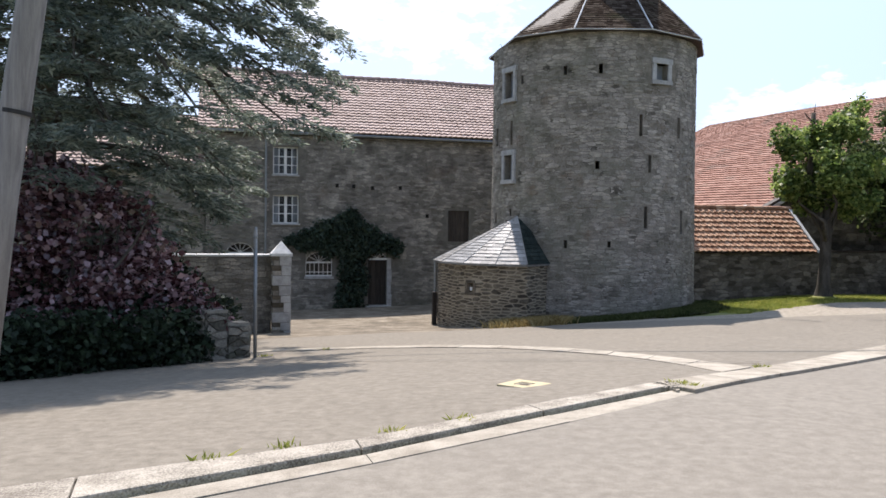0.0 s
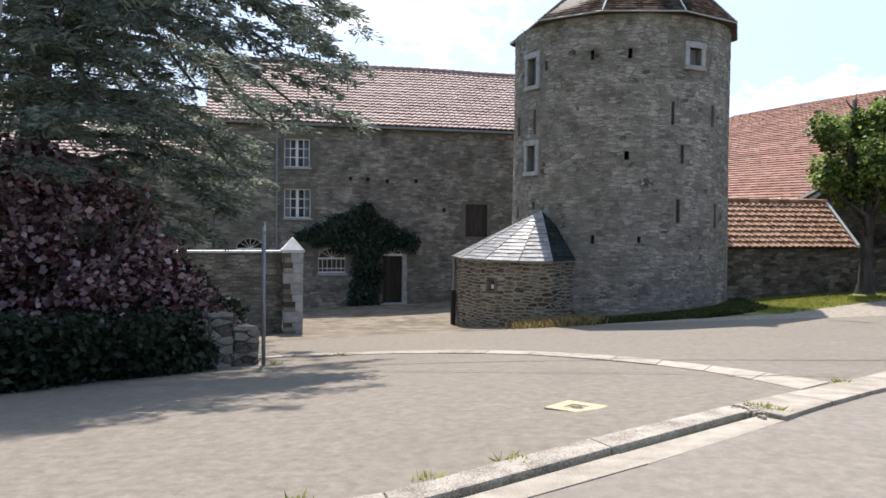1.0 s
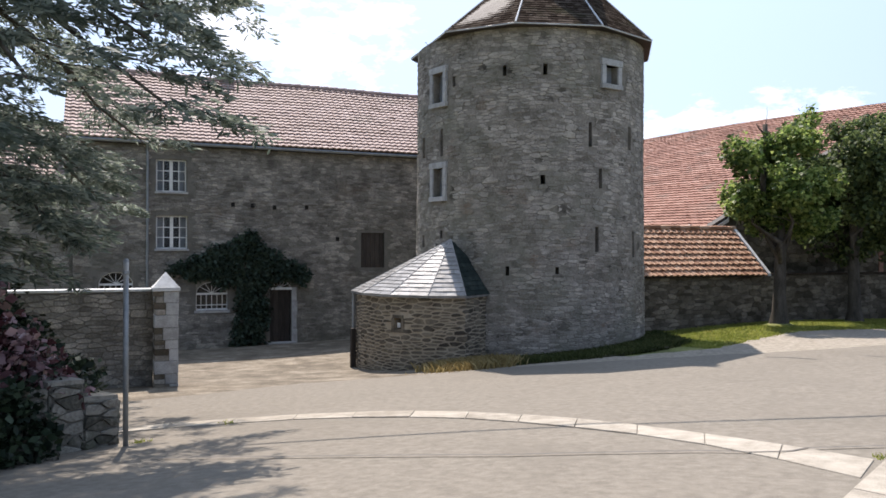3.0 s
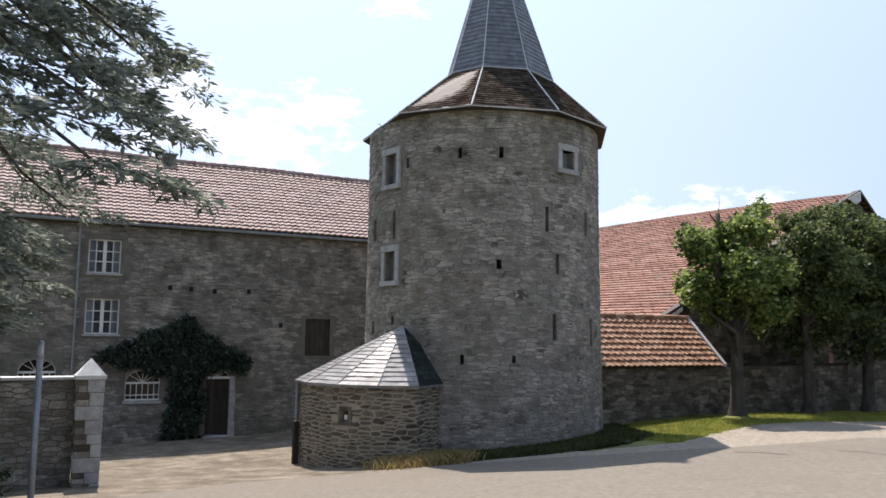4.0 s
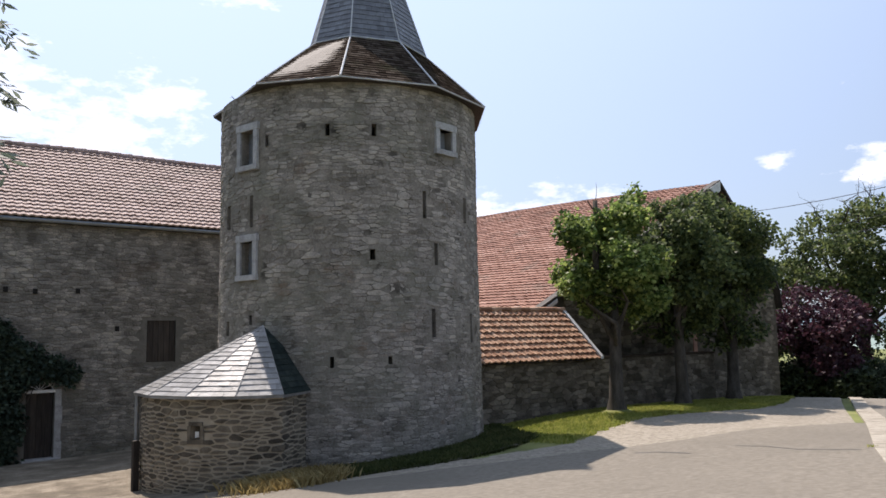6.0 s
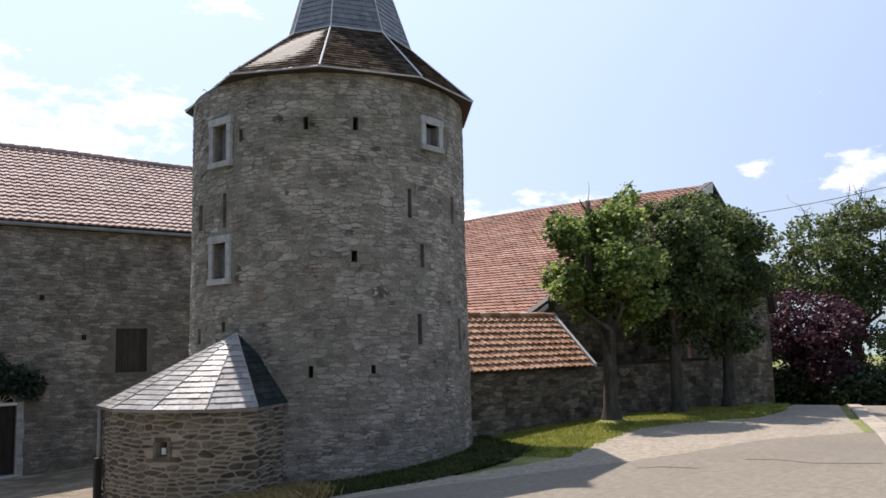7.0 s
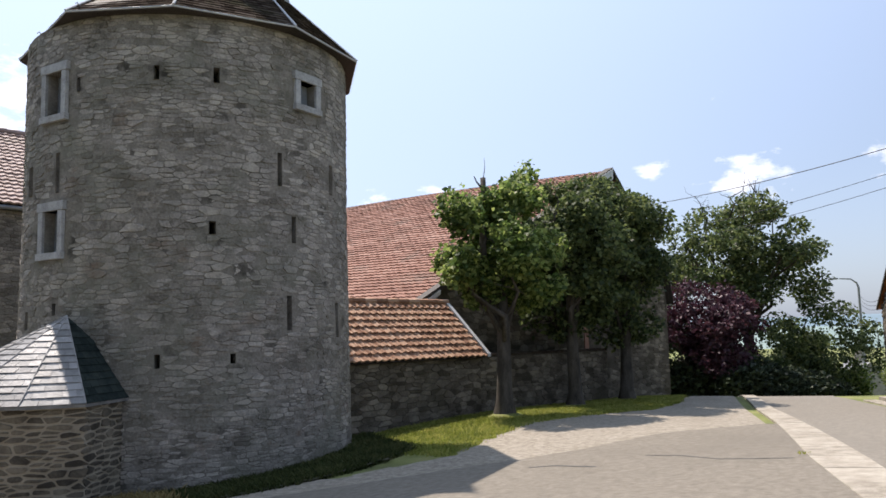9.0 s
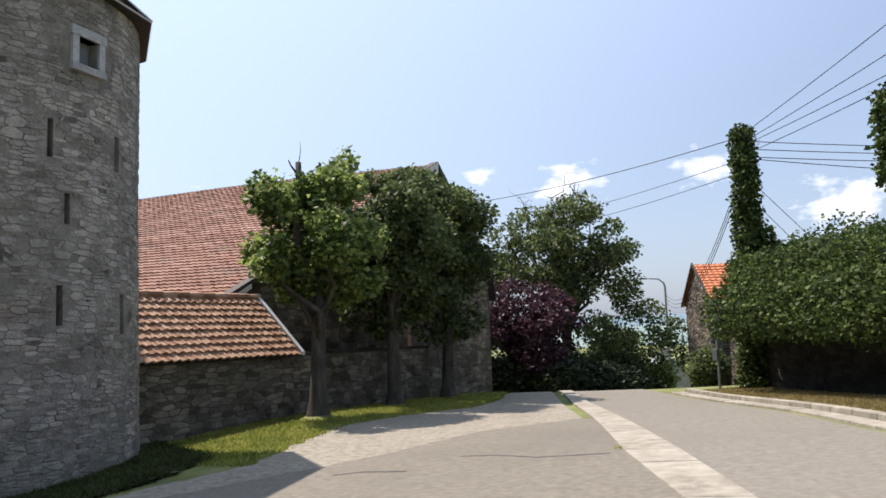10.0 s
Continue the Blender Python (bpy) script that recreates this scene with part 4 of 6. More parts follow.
# ---- low round turret against the tower ----
CU, CV, CR, CE = 9.51, 24.83, 2.66, 0.55
C_BASE = -1.75
turret = thing("turret", site(CU, CV, C_BASE), "low round warm-brown rubble turret with a slate cone roof", "turret")
t_h = CE - C_BASE
TURN_AT = -105.2


def plan_r(a):
    """Radius of the turret's plan: round, then a straight face that runs back into the tower."""
    if a <= TURN_AT:
        return CR
    x0, y0, x1, y1 = CR * math.cos(radians(TURN_AT)), CR * math.sin(radians(TURN_AT)), 0.75, -1.45
    c, s = math.cos(radians(a)), math.sin(radians(a))
    dx, dy = x1 - x0, y1 - y0
    return (x0 * dy - y0 * dx) / (c * dy - s * dx)


slit = (-146.2, -141.6, -0.34, -0.07)
angs = sorted({*np.linspace(-290, -62, 91).round(2).tolist(), TURN_AT, slit[0], slit[1]})
g = Geo()
q = lambda a, z, r: ((r - CR + plan_r(a)) * math.cos(radians(a)), (r - CR + plan_r(a)) * math.sin(radians(a)), z - C_BASE)
for a0, a1 in zip(angs, angs[1:]):
    for z0, z1 in ((C_BASE - 0.5, slit[2]), (slit[2], slit[3]), (slit[3], CE + 0.02)):
        if not (slit[0] < (a0 + a1) / 2 < slit[1] and z0 == slit[2]):
            g.face(q(a0, z0, CR), q(a1, z0, CR), q(a1, z1, CR), q(a0, z1, CR))
a0, a1, z0, z1 = slit
g.face(q(a0, z0, CR), q(a1, z0, CR), q(a1, z0, CR - .5), q(a0, z0, CR - .5)).face(q(a0, z1, CR), q(a1, z1, CR), q(a1, z1, CR - .5), q(a0, z1, CR - .5))
g.face(q(a0, z0, CR), q(a0, z0, CR - .5), q(a0, z1, CR - .5), q(a0, z1, CR)).face(q(a1, z0, CR), q(a1, z0, CR - .5), q(a1, z1, CR - .5), q(a1, z1, CR))
c_wall = part("wall", g, MORTAR_TAN, turret, "light tan pointing between dark brown stones")
part("inner_wall", Geo().tube([(0, 0, -0.5), (0, 0, t_h)], [1.3] * 2, 32), INSIDE, turret)
part("slit_frame", Geo().box(-0.19, 0.19, -0.03, 0.03, -0.1, 0.0).box(-0.16, 0.16, -0.03, 0.03, 0.27, 0.35).box(-0.19, -0.11, -0.03, 0.03, 0, 0.27).box(0.11, 0.19, -0.03, 0.03, 0, 0.27), STONE_WARM, turret, "dark stone surround of the slit",
     place=Matrix.Translation(q(-143.9, slit[2], CR)) @ pose(0, 0, 0, 0, 0, -143.9 + 90))
part("number_plate", Geo().box(-0.045, 0.045, -0.02, 0.0, 0.03, 0.15).box(-0.02, -0.005, -0.024, -0.019, 0.06, 0.12).box(0.005, 0.02, -0.024, -0.019, 0.06, 0.12), WHITE, turret, "small white plate in the slit",
     place=Matrix.Translation(q(-144.0, slit[2], CR - 0.06)) @ pose(0, 0, 0, 0, 0, -144.0 + 90))


def c_skip(a, b, z0, z1):
    s0, s1 = radians(slit[0] - 1.6 + 290) * CR, radians(slit[1] + 1.6 + 290) * CR
    return (s1 > a + 0.06 and s0 < b - 0.06 and z1 - 2.25 > -0.45 + 0.5 - 0.0 - 0.5 and z0 - 2.25 < 0.0 + 0.02) or b < radians(20) * CR


def c_spot(s, z):
    turn = radians(290 + TURN_AT) * CR
    if s <= turn:
        a = s / CR - radians(290)
        return (CR * math.cos(a), CR * math.sin(a), z - 0.5), (-math.sin(a), math.cos(a), 0), (math.cos(a), math.sin(a), 0)
    d = Vector((0.75 - CR * math.cos(radians(TURN_AT)), -1.45 - CR * math.sin(radians(TURN_AT)), 0)).normalized()
    return (CR * math.cos(radians(TURN_AT)) + d.x * (s - turn), CR * math.sin(radians(TURN_AT)) + d.y * (s - turn), z - 0.5), tuple(d), (d.y, -d.x, 0)


c_stones = lay(radians(290 + TURN_AT) * CR + 1.8, t_h + 0.5, 0.105, 0.30, RNG, c_skip)
masonry(c_wall, c_stones, c_spot, STONE_WARM, 0.016, 0.045, near=lambda s, z: radians(90) * CR < s < radians(215) * CR and z > 0.5)
# cone of slates, its peak pulled towards the tower
PEAK = Vector((8.95 - CU, 23.5 - CV, 1.98 - C_BASE))
C_ANG = [-290, -250, -222, -196, -170, -147, -125, -105.4]
foot = [Vector((2.83 * math.cos(radians(a)), 2.83 * math.sin(radians(a)), CE - C_BASE - 0.02)) for a in C_ANG] + [Vector((0.95, -1.45, CE - C_BASE - 0.02)), Vector((1.2, -0.4, CE - C_BASE - 0.02))]
g = Geo()
for p, r in zip(foot, foot[1:]):
    g.face(p, r, PEAK)
    g.face(p, r, r - Vector((0, 0, 0.05)), p - Vector((0, 0, 0.05)))
g.face(foot[-1], foot[0], PEAK)
g.face(*[p - Vector((0, 0, 0.05)) for p in reversed(foot)])
c_roof = part("roof", g, SLATE, turret, "grey slate cone shining in the sun")
pieces = []
for i, (p, r) in enumerate(zip(foot, foot[1:])):
    if 1 <= i <= 6:
        pieces += slates(p, r, PEAK + (p - PEAK) * 0.02, PEAK + (r - PEAK) * 0.02, 0.15, 0.24, RNG, 0.011)
slate_parts(c_roof, pieces, SLATE)
# last facet: its shade is painted by near-black slates
slate_parts(c_roof, slates(foot[7], foot[8], PEAK + (foot[7] - PEAK) * 0.02, PEAK + (foot[8] - PEAK) * 0.02, 0.15, 0.24, RNG, 0.011), SLATE_SHADED)
for p in foot[2:8]:
    part("hip", Geo().tube([p + Vector((0, 0, 0.02)), PEAK + Vector((0, 0, 0.015))], [0.014, 0.012], 5), SLATE, c_roof)
part("downpipe", Geo().tube([q(-196, CE - 0.05, CR + 0.09), q(-196, C_BASE + 0.1, CR + 0.09)], [0.05] * 2, 8), ZINC, turret, "grey zinc downpipe")
part("gate_post", Geo().box(-0.07, 0.07, -0.07, 0.07, 0, 1.35), DARK_WOOD, turret, "dark wooden gate post", place=Matrix.Translation(q(-190, C_BASE - 0.1, CR + 0.12)), bevel=0.008)

# ---- farmhouse ----
FV = 33.40
house = thing("farmhouse", site(0, FV, -1.8), "long dark rubble-stone farmhouse with a tiled roof", "house")
HZ = 1.8                                      # local zero is 1.8 m below the plan's level
H_OPEN = [(2.04, 3.10, 1.69, 2.86), (2.04, 3.06, 3.70, 4.84), (3.39, 4.50, -0.50, 0.51), (0.20, 1.30, -0.10, 0.89), (6.02, 6.80, -1.80, 0.52), (9.51, 10.46, 0.99, 2.34)]
holes = [(a, b, c + HZ, d + HZ) for a, b, c, d in H_OPEN]
h_wall = part("wall", wall_with_holes(-0.6, 19.5, 0, 0.55, -0.6, 5.52 + HZ, holes), MORTAR_DARK, house, "dark old mortar between rough stones", weld=True)
part("inner_wall", Geo().box(-0.5, 19.4, 0.95, 7.0, -0.5, 7.2), INSIDE, house)
g = Geo().prism([(0, 5.5 + HZ), (6.94, 5.5 + HZ), (3.47, 8.38 + HZ)], -0.6, -0.1).prism([(0, 5.5 + HZ), (6.94, 5.5 + HZ), (3.47, 8.38 + HZ)], 19.0, 19.5)
g.v = [(y, x, z) for x, y, z in g.v]
g.box(-0.6, -0.1, 0.55, 6.9, -0.6, 5.5 + HZ).box(19.0, 19.5, 0.55, 6.9, -0.6, 5.5 + HZ).box(-0.6, 19.5, 6.94, 7.3, -0.6, 5.5 + HZ)
part("gable_wall", g, MORTAR_DARK, house)


def h_skip(a, b, z0, z1):
    return any(h[0] - 0.1 < b - 0.6 and h[1] + 0.1 > a - 0.6 and z0 - 0.3 < h[3] + 0.1 and z1 - 0.3 > h[2] - 0.1 for h in holes)


masonry(h_wall, lay(20.1, 5.5 + HZ + 0.3, 0.105, 0.30, RNG, h_skip), flat_face(-0.6, 0.0, -0.3), STONE_DARK, 0.015, 0.007, near=lambda s, z: 2.5 < s < 9 and 4.0 < z < 6.4)


def window(parent, u0, u1, z0, z1, cols, rows, material=WHITE, curtain=True, label="white wooden casement window"):
    """Two casements with glazing bars, set into the wall."""
    w, h = u1 - u0, z1 - z0
    win = part("window", Geo().box(0, w, 0.17, 0.22, 0, 0.05).box(0, w, 0.17, 0.22, h - 0.05, h).box(0, 0.05, 0.17, 0.22, 0.05, h - 0.05).box(w - 0.05, w, 0.17, 0.22, 0.05, h - 0.05), material, parent, label, place=pose(u0, 0, z0))
    g = Geo().box(w / 2 - 0.055, w / 2 + 0.055, 0.15, 0.21, 0.05, h - 0.05)
    part("mullion", g, material, win, bevel=0.006)
    for side in (0, 1):
        a, b = (0.05, w / 2 - 0.055) if side == 0 else (w / 2 + 0.055, w - 0.05)
        for i in range(1, cols):
            x = a + (b - a) * i / cols
            part("glazing_bar", Geo().box(x - 0.016, x + 0.016, 0.165, 0.20, 0.05, h - 0.05), material, win)
        for j in range(1, rows):
            z = 0.05 + (h - 0.1) * j / rows
            part("glazing_bar", Geo().box(a, b, 0.167, 0.198, z - 0.016, z + 0.016), material, win)
        pane = part("pane", Geo().face((a, 0.19, 0.05), (b, 0.19, 0.05), (b, 0.19, h - 0.05), (a, 0.19, h - 0.05)), GLASS, win)
        pane.visible_shadow = False
        if curtain:
            part("curtain", Geo().box(a + (0.0 if side == 0 else (b - a) * 0.5), b - ((b - a) * 0.5 if side == 0 else 0.0), 0.36, 0.38, 0.05, h - 0.05), CURTAIN, win, "pale net curtain")
    part("sill", Geo().box(-0.05, w + 0.05, -0.06, 0.2, -0.07, 0.0), DRESSED, win, "pale stone sill", bevel=0.008)
    return win


window(house, 2.04, 3.10, 1.69 + HZ, 2.86 + HZ, 2, 3)
window(house, 2.04, 3.06, 3.70 + HZ, 4.84 + HZ, 2, 3)


def fan(parent, u0, u1, z_spring, z_top, material, z_foot=None, bars=5):
    """An arched light: curved head, spokes, and if z_foot is given an upright grille below."""
    w, r = u1 - u0, z_top - z_spring
    arc = [(w / 2 - w / 2 * math.cos(math.pi * i / 14), r * math.sin(math.pi * i / 14)) for i in range(15)]
    bow = part("window", Geo().tube([(x, 0.12, z) for x, z in arc], [0.028] * 15, 6), material, parent, "arched window with a pale painted iron grille", place=pose(u0, 0, z_spring))
    part("transom", Geo().box(0, w, 0.10, 0.15, -0.035, 0.035), material, bow)
    for i in (3, 5, 7, 9, 11):
        part("spoke", Geo().tube([(w / 2, 0.12, 0.02), (arc[i][0], 0.12, arc[i][1])], [0.011] * 2, 5), material, bow)
    # stone filling between the arch and the square opening
    fill = Geo()
    for (xa, za), (xb, zb) in zip(arc, arc[1:]):
        fill.prism([(xa, za), (xb, zb), (xb, r + 0.01), (xa, r + 0.01)], 0.004, 0.4)
    part("arch", fill, STONE_DARK, bow, "dark stone arch head")
    low = (z_foot - z_spring) if z_foot is not None else -0.03
    pane = part("pane", Geo().face((0, 0.2, low), (w, 0.2, low), (w, 0.2, r), (0, 0.2, r)), GLASS, bow)
    pane.visible_shadow = False
    if z_foot is not None:
        part("foot_rail", Geo().box(0, w, 0.10, 0.15, low, low + 0.05), material, bow)
        for i in range(7):
            x = w * i / 6
            part("grille_bar", Geo().tube([(min(max(x, 0.02), w - 0.02), 0.12, low), (min(max(x, 0.02), w - 0.02), 0.12, 0.0)], [0.013] * 2, 5), material, bow)
        part("mid_rail", Geo().box(0, w, 0.11, 0.135, low * 0.72, low * 0.72 + 0.03), material, bow)
        part("sill", Geo().box(-0.06, w + 0.06, -0.05, 0.2, low - 0.1, low), DRESSED, bow, "worn stone sill")


fan(house, 3.39, 4.50, 0.08 + HZ, 0.51 + HZ, WHITE, -0.50 + HZ)
fan(house, 0.20, 1.30, 0.46 + HZ, 0.89 + HZ, WHITE, -0.10 + HZ)
fan(house, 6.02, 6.80, 0.24 + HZ, 0.52 + HZ, WHITE)
door = part("door", Geo().box(6.04, 6.78, 0.16, 0.22, 0.0, 2.0), DARK_WOOD, house, "dark stained plank door")
for i in range(5):
    part("plank", Geo().box(6.05 + 0.146 * i, 6.185 + 0.146 * i, 0.145, 0.165, 0.02, 1.98), DARK_WOOD, door, bevel=0.004)
part("door_handle", Geo().tube([(6.68, 0.14, 0.98), (6.68, 0.10, 0.98), (6.60, 0.10, 0.98)], [0.011] * 3, 6), IRON, door)
part("door_lintel", Geo().box(6.0, 6.84, -0.02, 0.2, 1.985, 2.07), WHITE, house, "white painted beam over the door", bevel=0.006)
for z in range(4):
    part("door_jamb", Geo().box(6.82, 7.03 - 0.03 * (z % 2), -0.03, 0.3, 0.52 * z, 0.515 + 0.52 * z), DRESSED, house, "pale dressed jamb stone", bevel=0.01)
part("door_step", Geo().box(5.9, 6.95, -0.35, 0.2, -0.3, 0.06), DRESSED, house, bevel=0.015)
loft = part("loft_shutter", Geo().box(9.53, 10.44, 0.08, 0.13, 0.99 + HZ, 2.34 + HZ), DARK_WOOD, house, "closed dark wooden loft shutter")
for i in range(5):
    part("plank", Geo().box(9.54 + 0.18 * i, 9.71 + 0.18 * i, 0.05, 0.085, 1.0 + HZ, 2.33 + HZ), DARK_WOOD, loft, bevel=0.004)
sag = lambda x: -0.05 * np.sin((np.asarray(x) + 0.6) / 20.4 * math.pi * 1.0) + 0.02 * np.sin(np.asarray(x) * 0.9)
h_roof = part("roof", Geo().face((-0.8, -0.2, 5.44 + HZ), (19.7, -0.2, 5.44 + HZ), (19.7, 3.47, 8.33 + HZ), (-0.8, 3.47, 8.33 + HZ)), DARK_WOOD, house, "sunlit brown-grey pantile roof")
tiled("tiling", h_roof, pantiles(-0.9, 19.8, (-0.3, 5.47 + HZ), (3.47, 8.48 + HZ), 0.235, 0.235, 0.04, sag), TILE_GREY)
tiled("back_tiling", house, pantiles(-0.9, 19.8, (7.3, 5.47 + HZ), (3.47, 8.48 + HZ), 0.6, 0.6, 0.03), TILE_GREY)
for i in range(52):
    x = -0.9 + 0.4 * i
    part("ridge_tile", Geo().tube([(x, 3.47, 8.5 + HZ + float(sag(x))), (x + 0.41, 3.47, 8.515 + HZ + float(sag(x + 0.4)))], [0.10, 0.115], 8), TILE_GREY, h_roof)
part("fascia", Geo().box(-0.7, 19.6, -0.16, -0.10, 5.30 + HZ, 5.46 + HZ).box(-0.7, 19.6, -0.1, 0.0, 5.36 + HZ, 5.46 + HZ), DARK_WOOD, house, "dark eaves board")
part("gutter", Geo().tube([(-0.8, -0.24, 5.40 + HZ), (19.6, -0.24, 5.34 + HZ)], [0.065] * 2, 8), ZINC, house, "dark zinc eaves gutter")
part("downpipe", Geo().tube([(1.75, -0.24, 5.36 + HZ), (1.75, -0.1, 5.1 + HZ), (1.75, -0.08, 0.1)], [0.045] * 3, 8), ZINC, house)
vent = part("chimney", Geo().box(4.74, 5.14, 3.3, 3.65, 8.2 + HZ, 8.66 + HZ), MORTAR_DARK, house, "short chimney stub on the ridge")
part("cap", Geo().box(4.68, 5.2, 3.24, 3.71, 8.66 + HZ, 8.71 + HZ), SLATE_BLUE, vent)
# holes are near-black blocks on the wall, their shade painted by colour
for x, z in ((5.3, 3.4), (6.1, 3.35), (7.3, 3.38), (4.6, 3.42), (8.5, 2.2)):
    part("putlog_hole", Geo().box(x, x + 0.13, -0.034, 0.02, z + HZ - 0.2, z + HZ - 0.04), INSIDE, house)

# lower wing
wing = thing("house_wing", site(-12, FV + 0.1, -1.8), "lower stone wing of the farmhouse with a tiled roof", "house")
w_wall = part("wall", Geo().box(0, 11.38, 0, 0.5, -0.6, 3.85 + HZ), MORTAR_DARK, wing)
masonry(w_wall, lay(11.3, 3.8 + HZ + 0.3, 0.15, 0.42, RNG), flat_face(0.0, 0.0, -0.3), STONE_DARK, 0.018, 0.010)
part("inner_wall", Geo().box(0.1, 11.3, 0.5, 5.5, -0.5, 3.8 + HZ), INSIDE, wing)
tiled("tiling", wing, pantiles(-0.2, 11.36, (-0.25, 3.83 + HZ), (2.9, 6.3 + HZ), 0.235, 0.235, 0.04), TILE_GREY, "sunlit brown-grey pantile roof")
tiled("back_tiling", wing, pantiles(-0.2, 11.36, (6.0, 3.83 + HZ), (2.9, 6.3 + HZ), 0.6, 0.6, 0.03), TILE_GREY)
part("gutter", Geo().tube([(-0.2, -0.22, 3.76 + HZ), (11.3, -0.22, 3.74 + HZ)], [0.06] * 2, 8), ZINC, wing)

# ---- creeper on the farmhouse ----
creeper = thing("creeper", site(5.2, FV - 0.15, -1.8), "dark green creeper climbing the farmhouse round the door", "climbing plant")
cl = [(-1.5, 0, 3.0), (-2.2, 0, 2.75), (-0.9, 0, 3.3), (0.0, 0, 3.5), (0.05, 0.0, 3.75), (-0.6, 0, 3.1), (0.6, 0, 3.0), (-1.3, 0, 2.75), (1.3, 0, 2.65), (-1.75, 0, 2.6), (1.8, 0, 2.45), (0.1, 0, 2.3), (0.1, 0, 1.5), (0.05, 0, 0.8), (0.0, 0, 0.3), (-0.75, 0, 2.45), (0.55, 0, 2.45), (0.35, 0.0, 1.1)]
cr = [(.5, .12, .3), (.4, .1, .25), (.45, .12, .35), (0.6, .13, .5), (0.28, .1, .4), (.6, .16, .45), (.6, .16, .5), (.6, .16, .4), (.6, .16, .42), (.35, .12, .3), (.35, .12, .38), (.62, .18, .6), (.58, .18, .6), (.55, .18, .6), (.6, .2, .5), (.5, .15, .4), (.5, .15, .4), (.4, .15, .7)]
part("foliage", quads("foliage", leaves(blob_points(np.array(cl) * (1.08, 1, 1.02), np.array(cr) * (1.16, 1.4, 1.1), 16000, RNG, 0.22), 0.085, RNG, 0.5, 0.4)), HOUSE_CREEPER, creeper)
g = Geo()
for _ in range(6):
    limb(g, (RNG.normal(0, 0.15), 0, 0), (RNG.normal(0, 0.8), 0.02, 2.2 + RNG.random()), 0.035, 0.012, RNG)
part("stem", g, BARK, creeper)

# ---- courtyard wall and gate pillar ----
yard = thing("yard_wall", site(-8.0, 23.42, -1.6), "old rubble courtyard wall with pale coping", "wall", kind="structure")
y_wall = part("wall", Geo().box(0, 9.4, 0, 0.42, -0.6, 2.32), MORTAR_DARK, yard)
masonry(y_wall, lay(9.4, 2.6, 0.13, 0.34, RNG), flat_face(0, 0, -0.3), STONE_DARK, 0.02, 0.012)
for i in range(9):
    part("coping", Geo().box(0.02 + 1.045 * i, 1.055 + 1.045 * i, -0.06, 0.48, 2.325, 2.385), PALE_STONE, yard, bevel=0.012)
pillar = thing("gate_pillar", site(1.66, 23.18, -1.5), "square dressed-stone gate pillar with a pyramid cap", "pillar")
z, n = -0.4, 0
while z < 2.22:
    h = 0.2 + 0.12 * RNG.random()
    o = 0.012 * RNG.normal()
    split = 0.26 if n % 4 == 3 else (-0.08, 0.06, -0.02)[n % 3] + o
    if split < 0.2:
        part("block", Geo().box(-0.25 + o, split - 0.008, -0.25, 0.25, z + 0.008, min(z + h * 0.5, 2.24) - 0.004), STONE_DARK, pillar, bevel=0.018)
        if z + h * 0.5 < 2.2:
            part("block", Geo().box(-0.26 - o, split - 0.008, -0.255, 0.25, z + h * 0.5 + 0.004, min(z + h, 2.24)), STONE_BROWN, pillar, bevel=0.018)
    part("quoin", Geo().box(-0.26 if split > 0.2 else split, 0.26 + o * 0.5, -0.262, 0.26, z + 0.006, min(z + h, 2.24)), DRESSED, pillar, "pale dressed quoin", bevel=0.015)
    z, n = z + h, n + 1
part("core", Geo().box(-0.23, 0.23, -0.23, 0.23, -0.4, 2.24), MORTAR_DARK, pillar, "dark mortar joints")
part("band", Geo().box(-0.3, 0.3, -0.3, 0.3, 2.245, 2.335), PALE_STONE, pillar, bevel=0.012)
cap = Geo()
for a, b in (((-.28, -.28), (.28, -.28)), ((.28, -.28), (.28, .28)), ((.28, .28), (-.28, .28)), ((-.28, .28), (-.28, -.28))):
    cap.face((*a, 2.337), (*b, 2.337), (0, 0, 2.68))
cap.face((-.28, -.28, 2.337), (-.28, .28, 2.337), (.28, .28, 2.337), (.28, -.28, 2.337))
part("cap", cap, PALE_STONE, pillar, "pale stone pyramid cap")

# ---- lean-to shed beside the tower ----
shed = thing("shed", site(14.4, 23.85, -0.9), "low rubble lean-to shed with orange clay tiles", "shed")
SZ = 0.9
s_wall = part("wall", Geo().box(0, 5.85, 0, 0.45, -0.5, 0.90 + SZ).box(5.4, 5.85, 0.45, 1.4, -0.5, 0.9 + SZ), MORTAR_BROWN, shed)
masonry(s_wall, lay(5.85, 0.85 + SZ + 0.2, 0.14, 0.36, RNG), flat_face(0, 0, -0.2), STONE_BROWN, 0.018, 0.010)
S0, S1, ROWS_N = (-0.22, 0.90 + SZ), (1.38, 2.42 + SZ), 9
slope = Geo().face((0, S0[0], S0[1] - .03), (5.98, S0[0], S0[1] - .03), (5.98, S1[0], S1[1] - .03), (0, S1[0], S1[1] - .03))
slope.face((0, S1[0], S1[1] - .03), (5.98, S1[0], S1[1] - .03), (5.98, 2.6, S0[1] + .6), (0, 2.6, S0[1] + .6))
s_roof = part("roof", slope, DARK_WOOD, shed, "orange and brown clay tile roof with mossy rows")
tl, tw = math.hypot(S1[0] - S0[0], S1[1] - S0[1]) / ROWS_N, 0.232
tile = Geo()
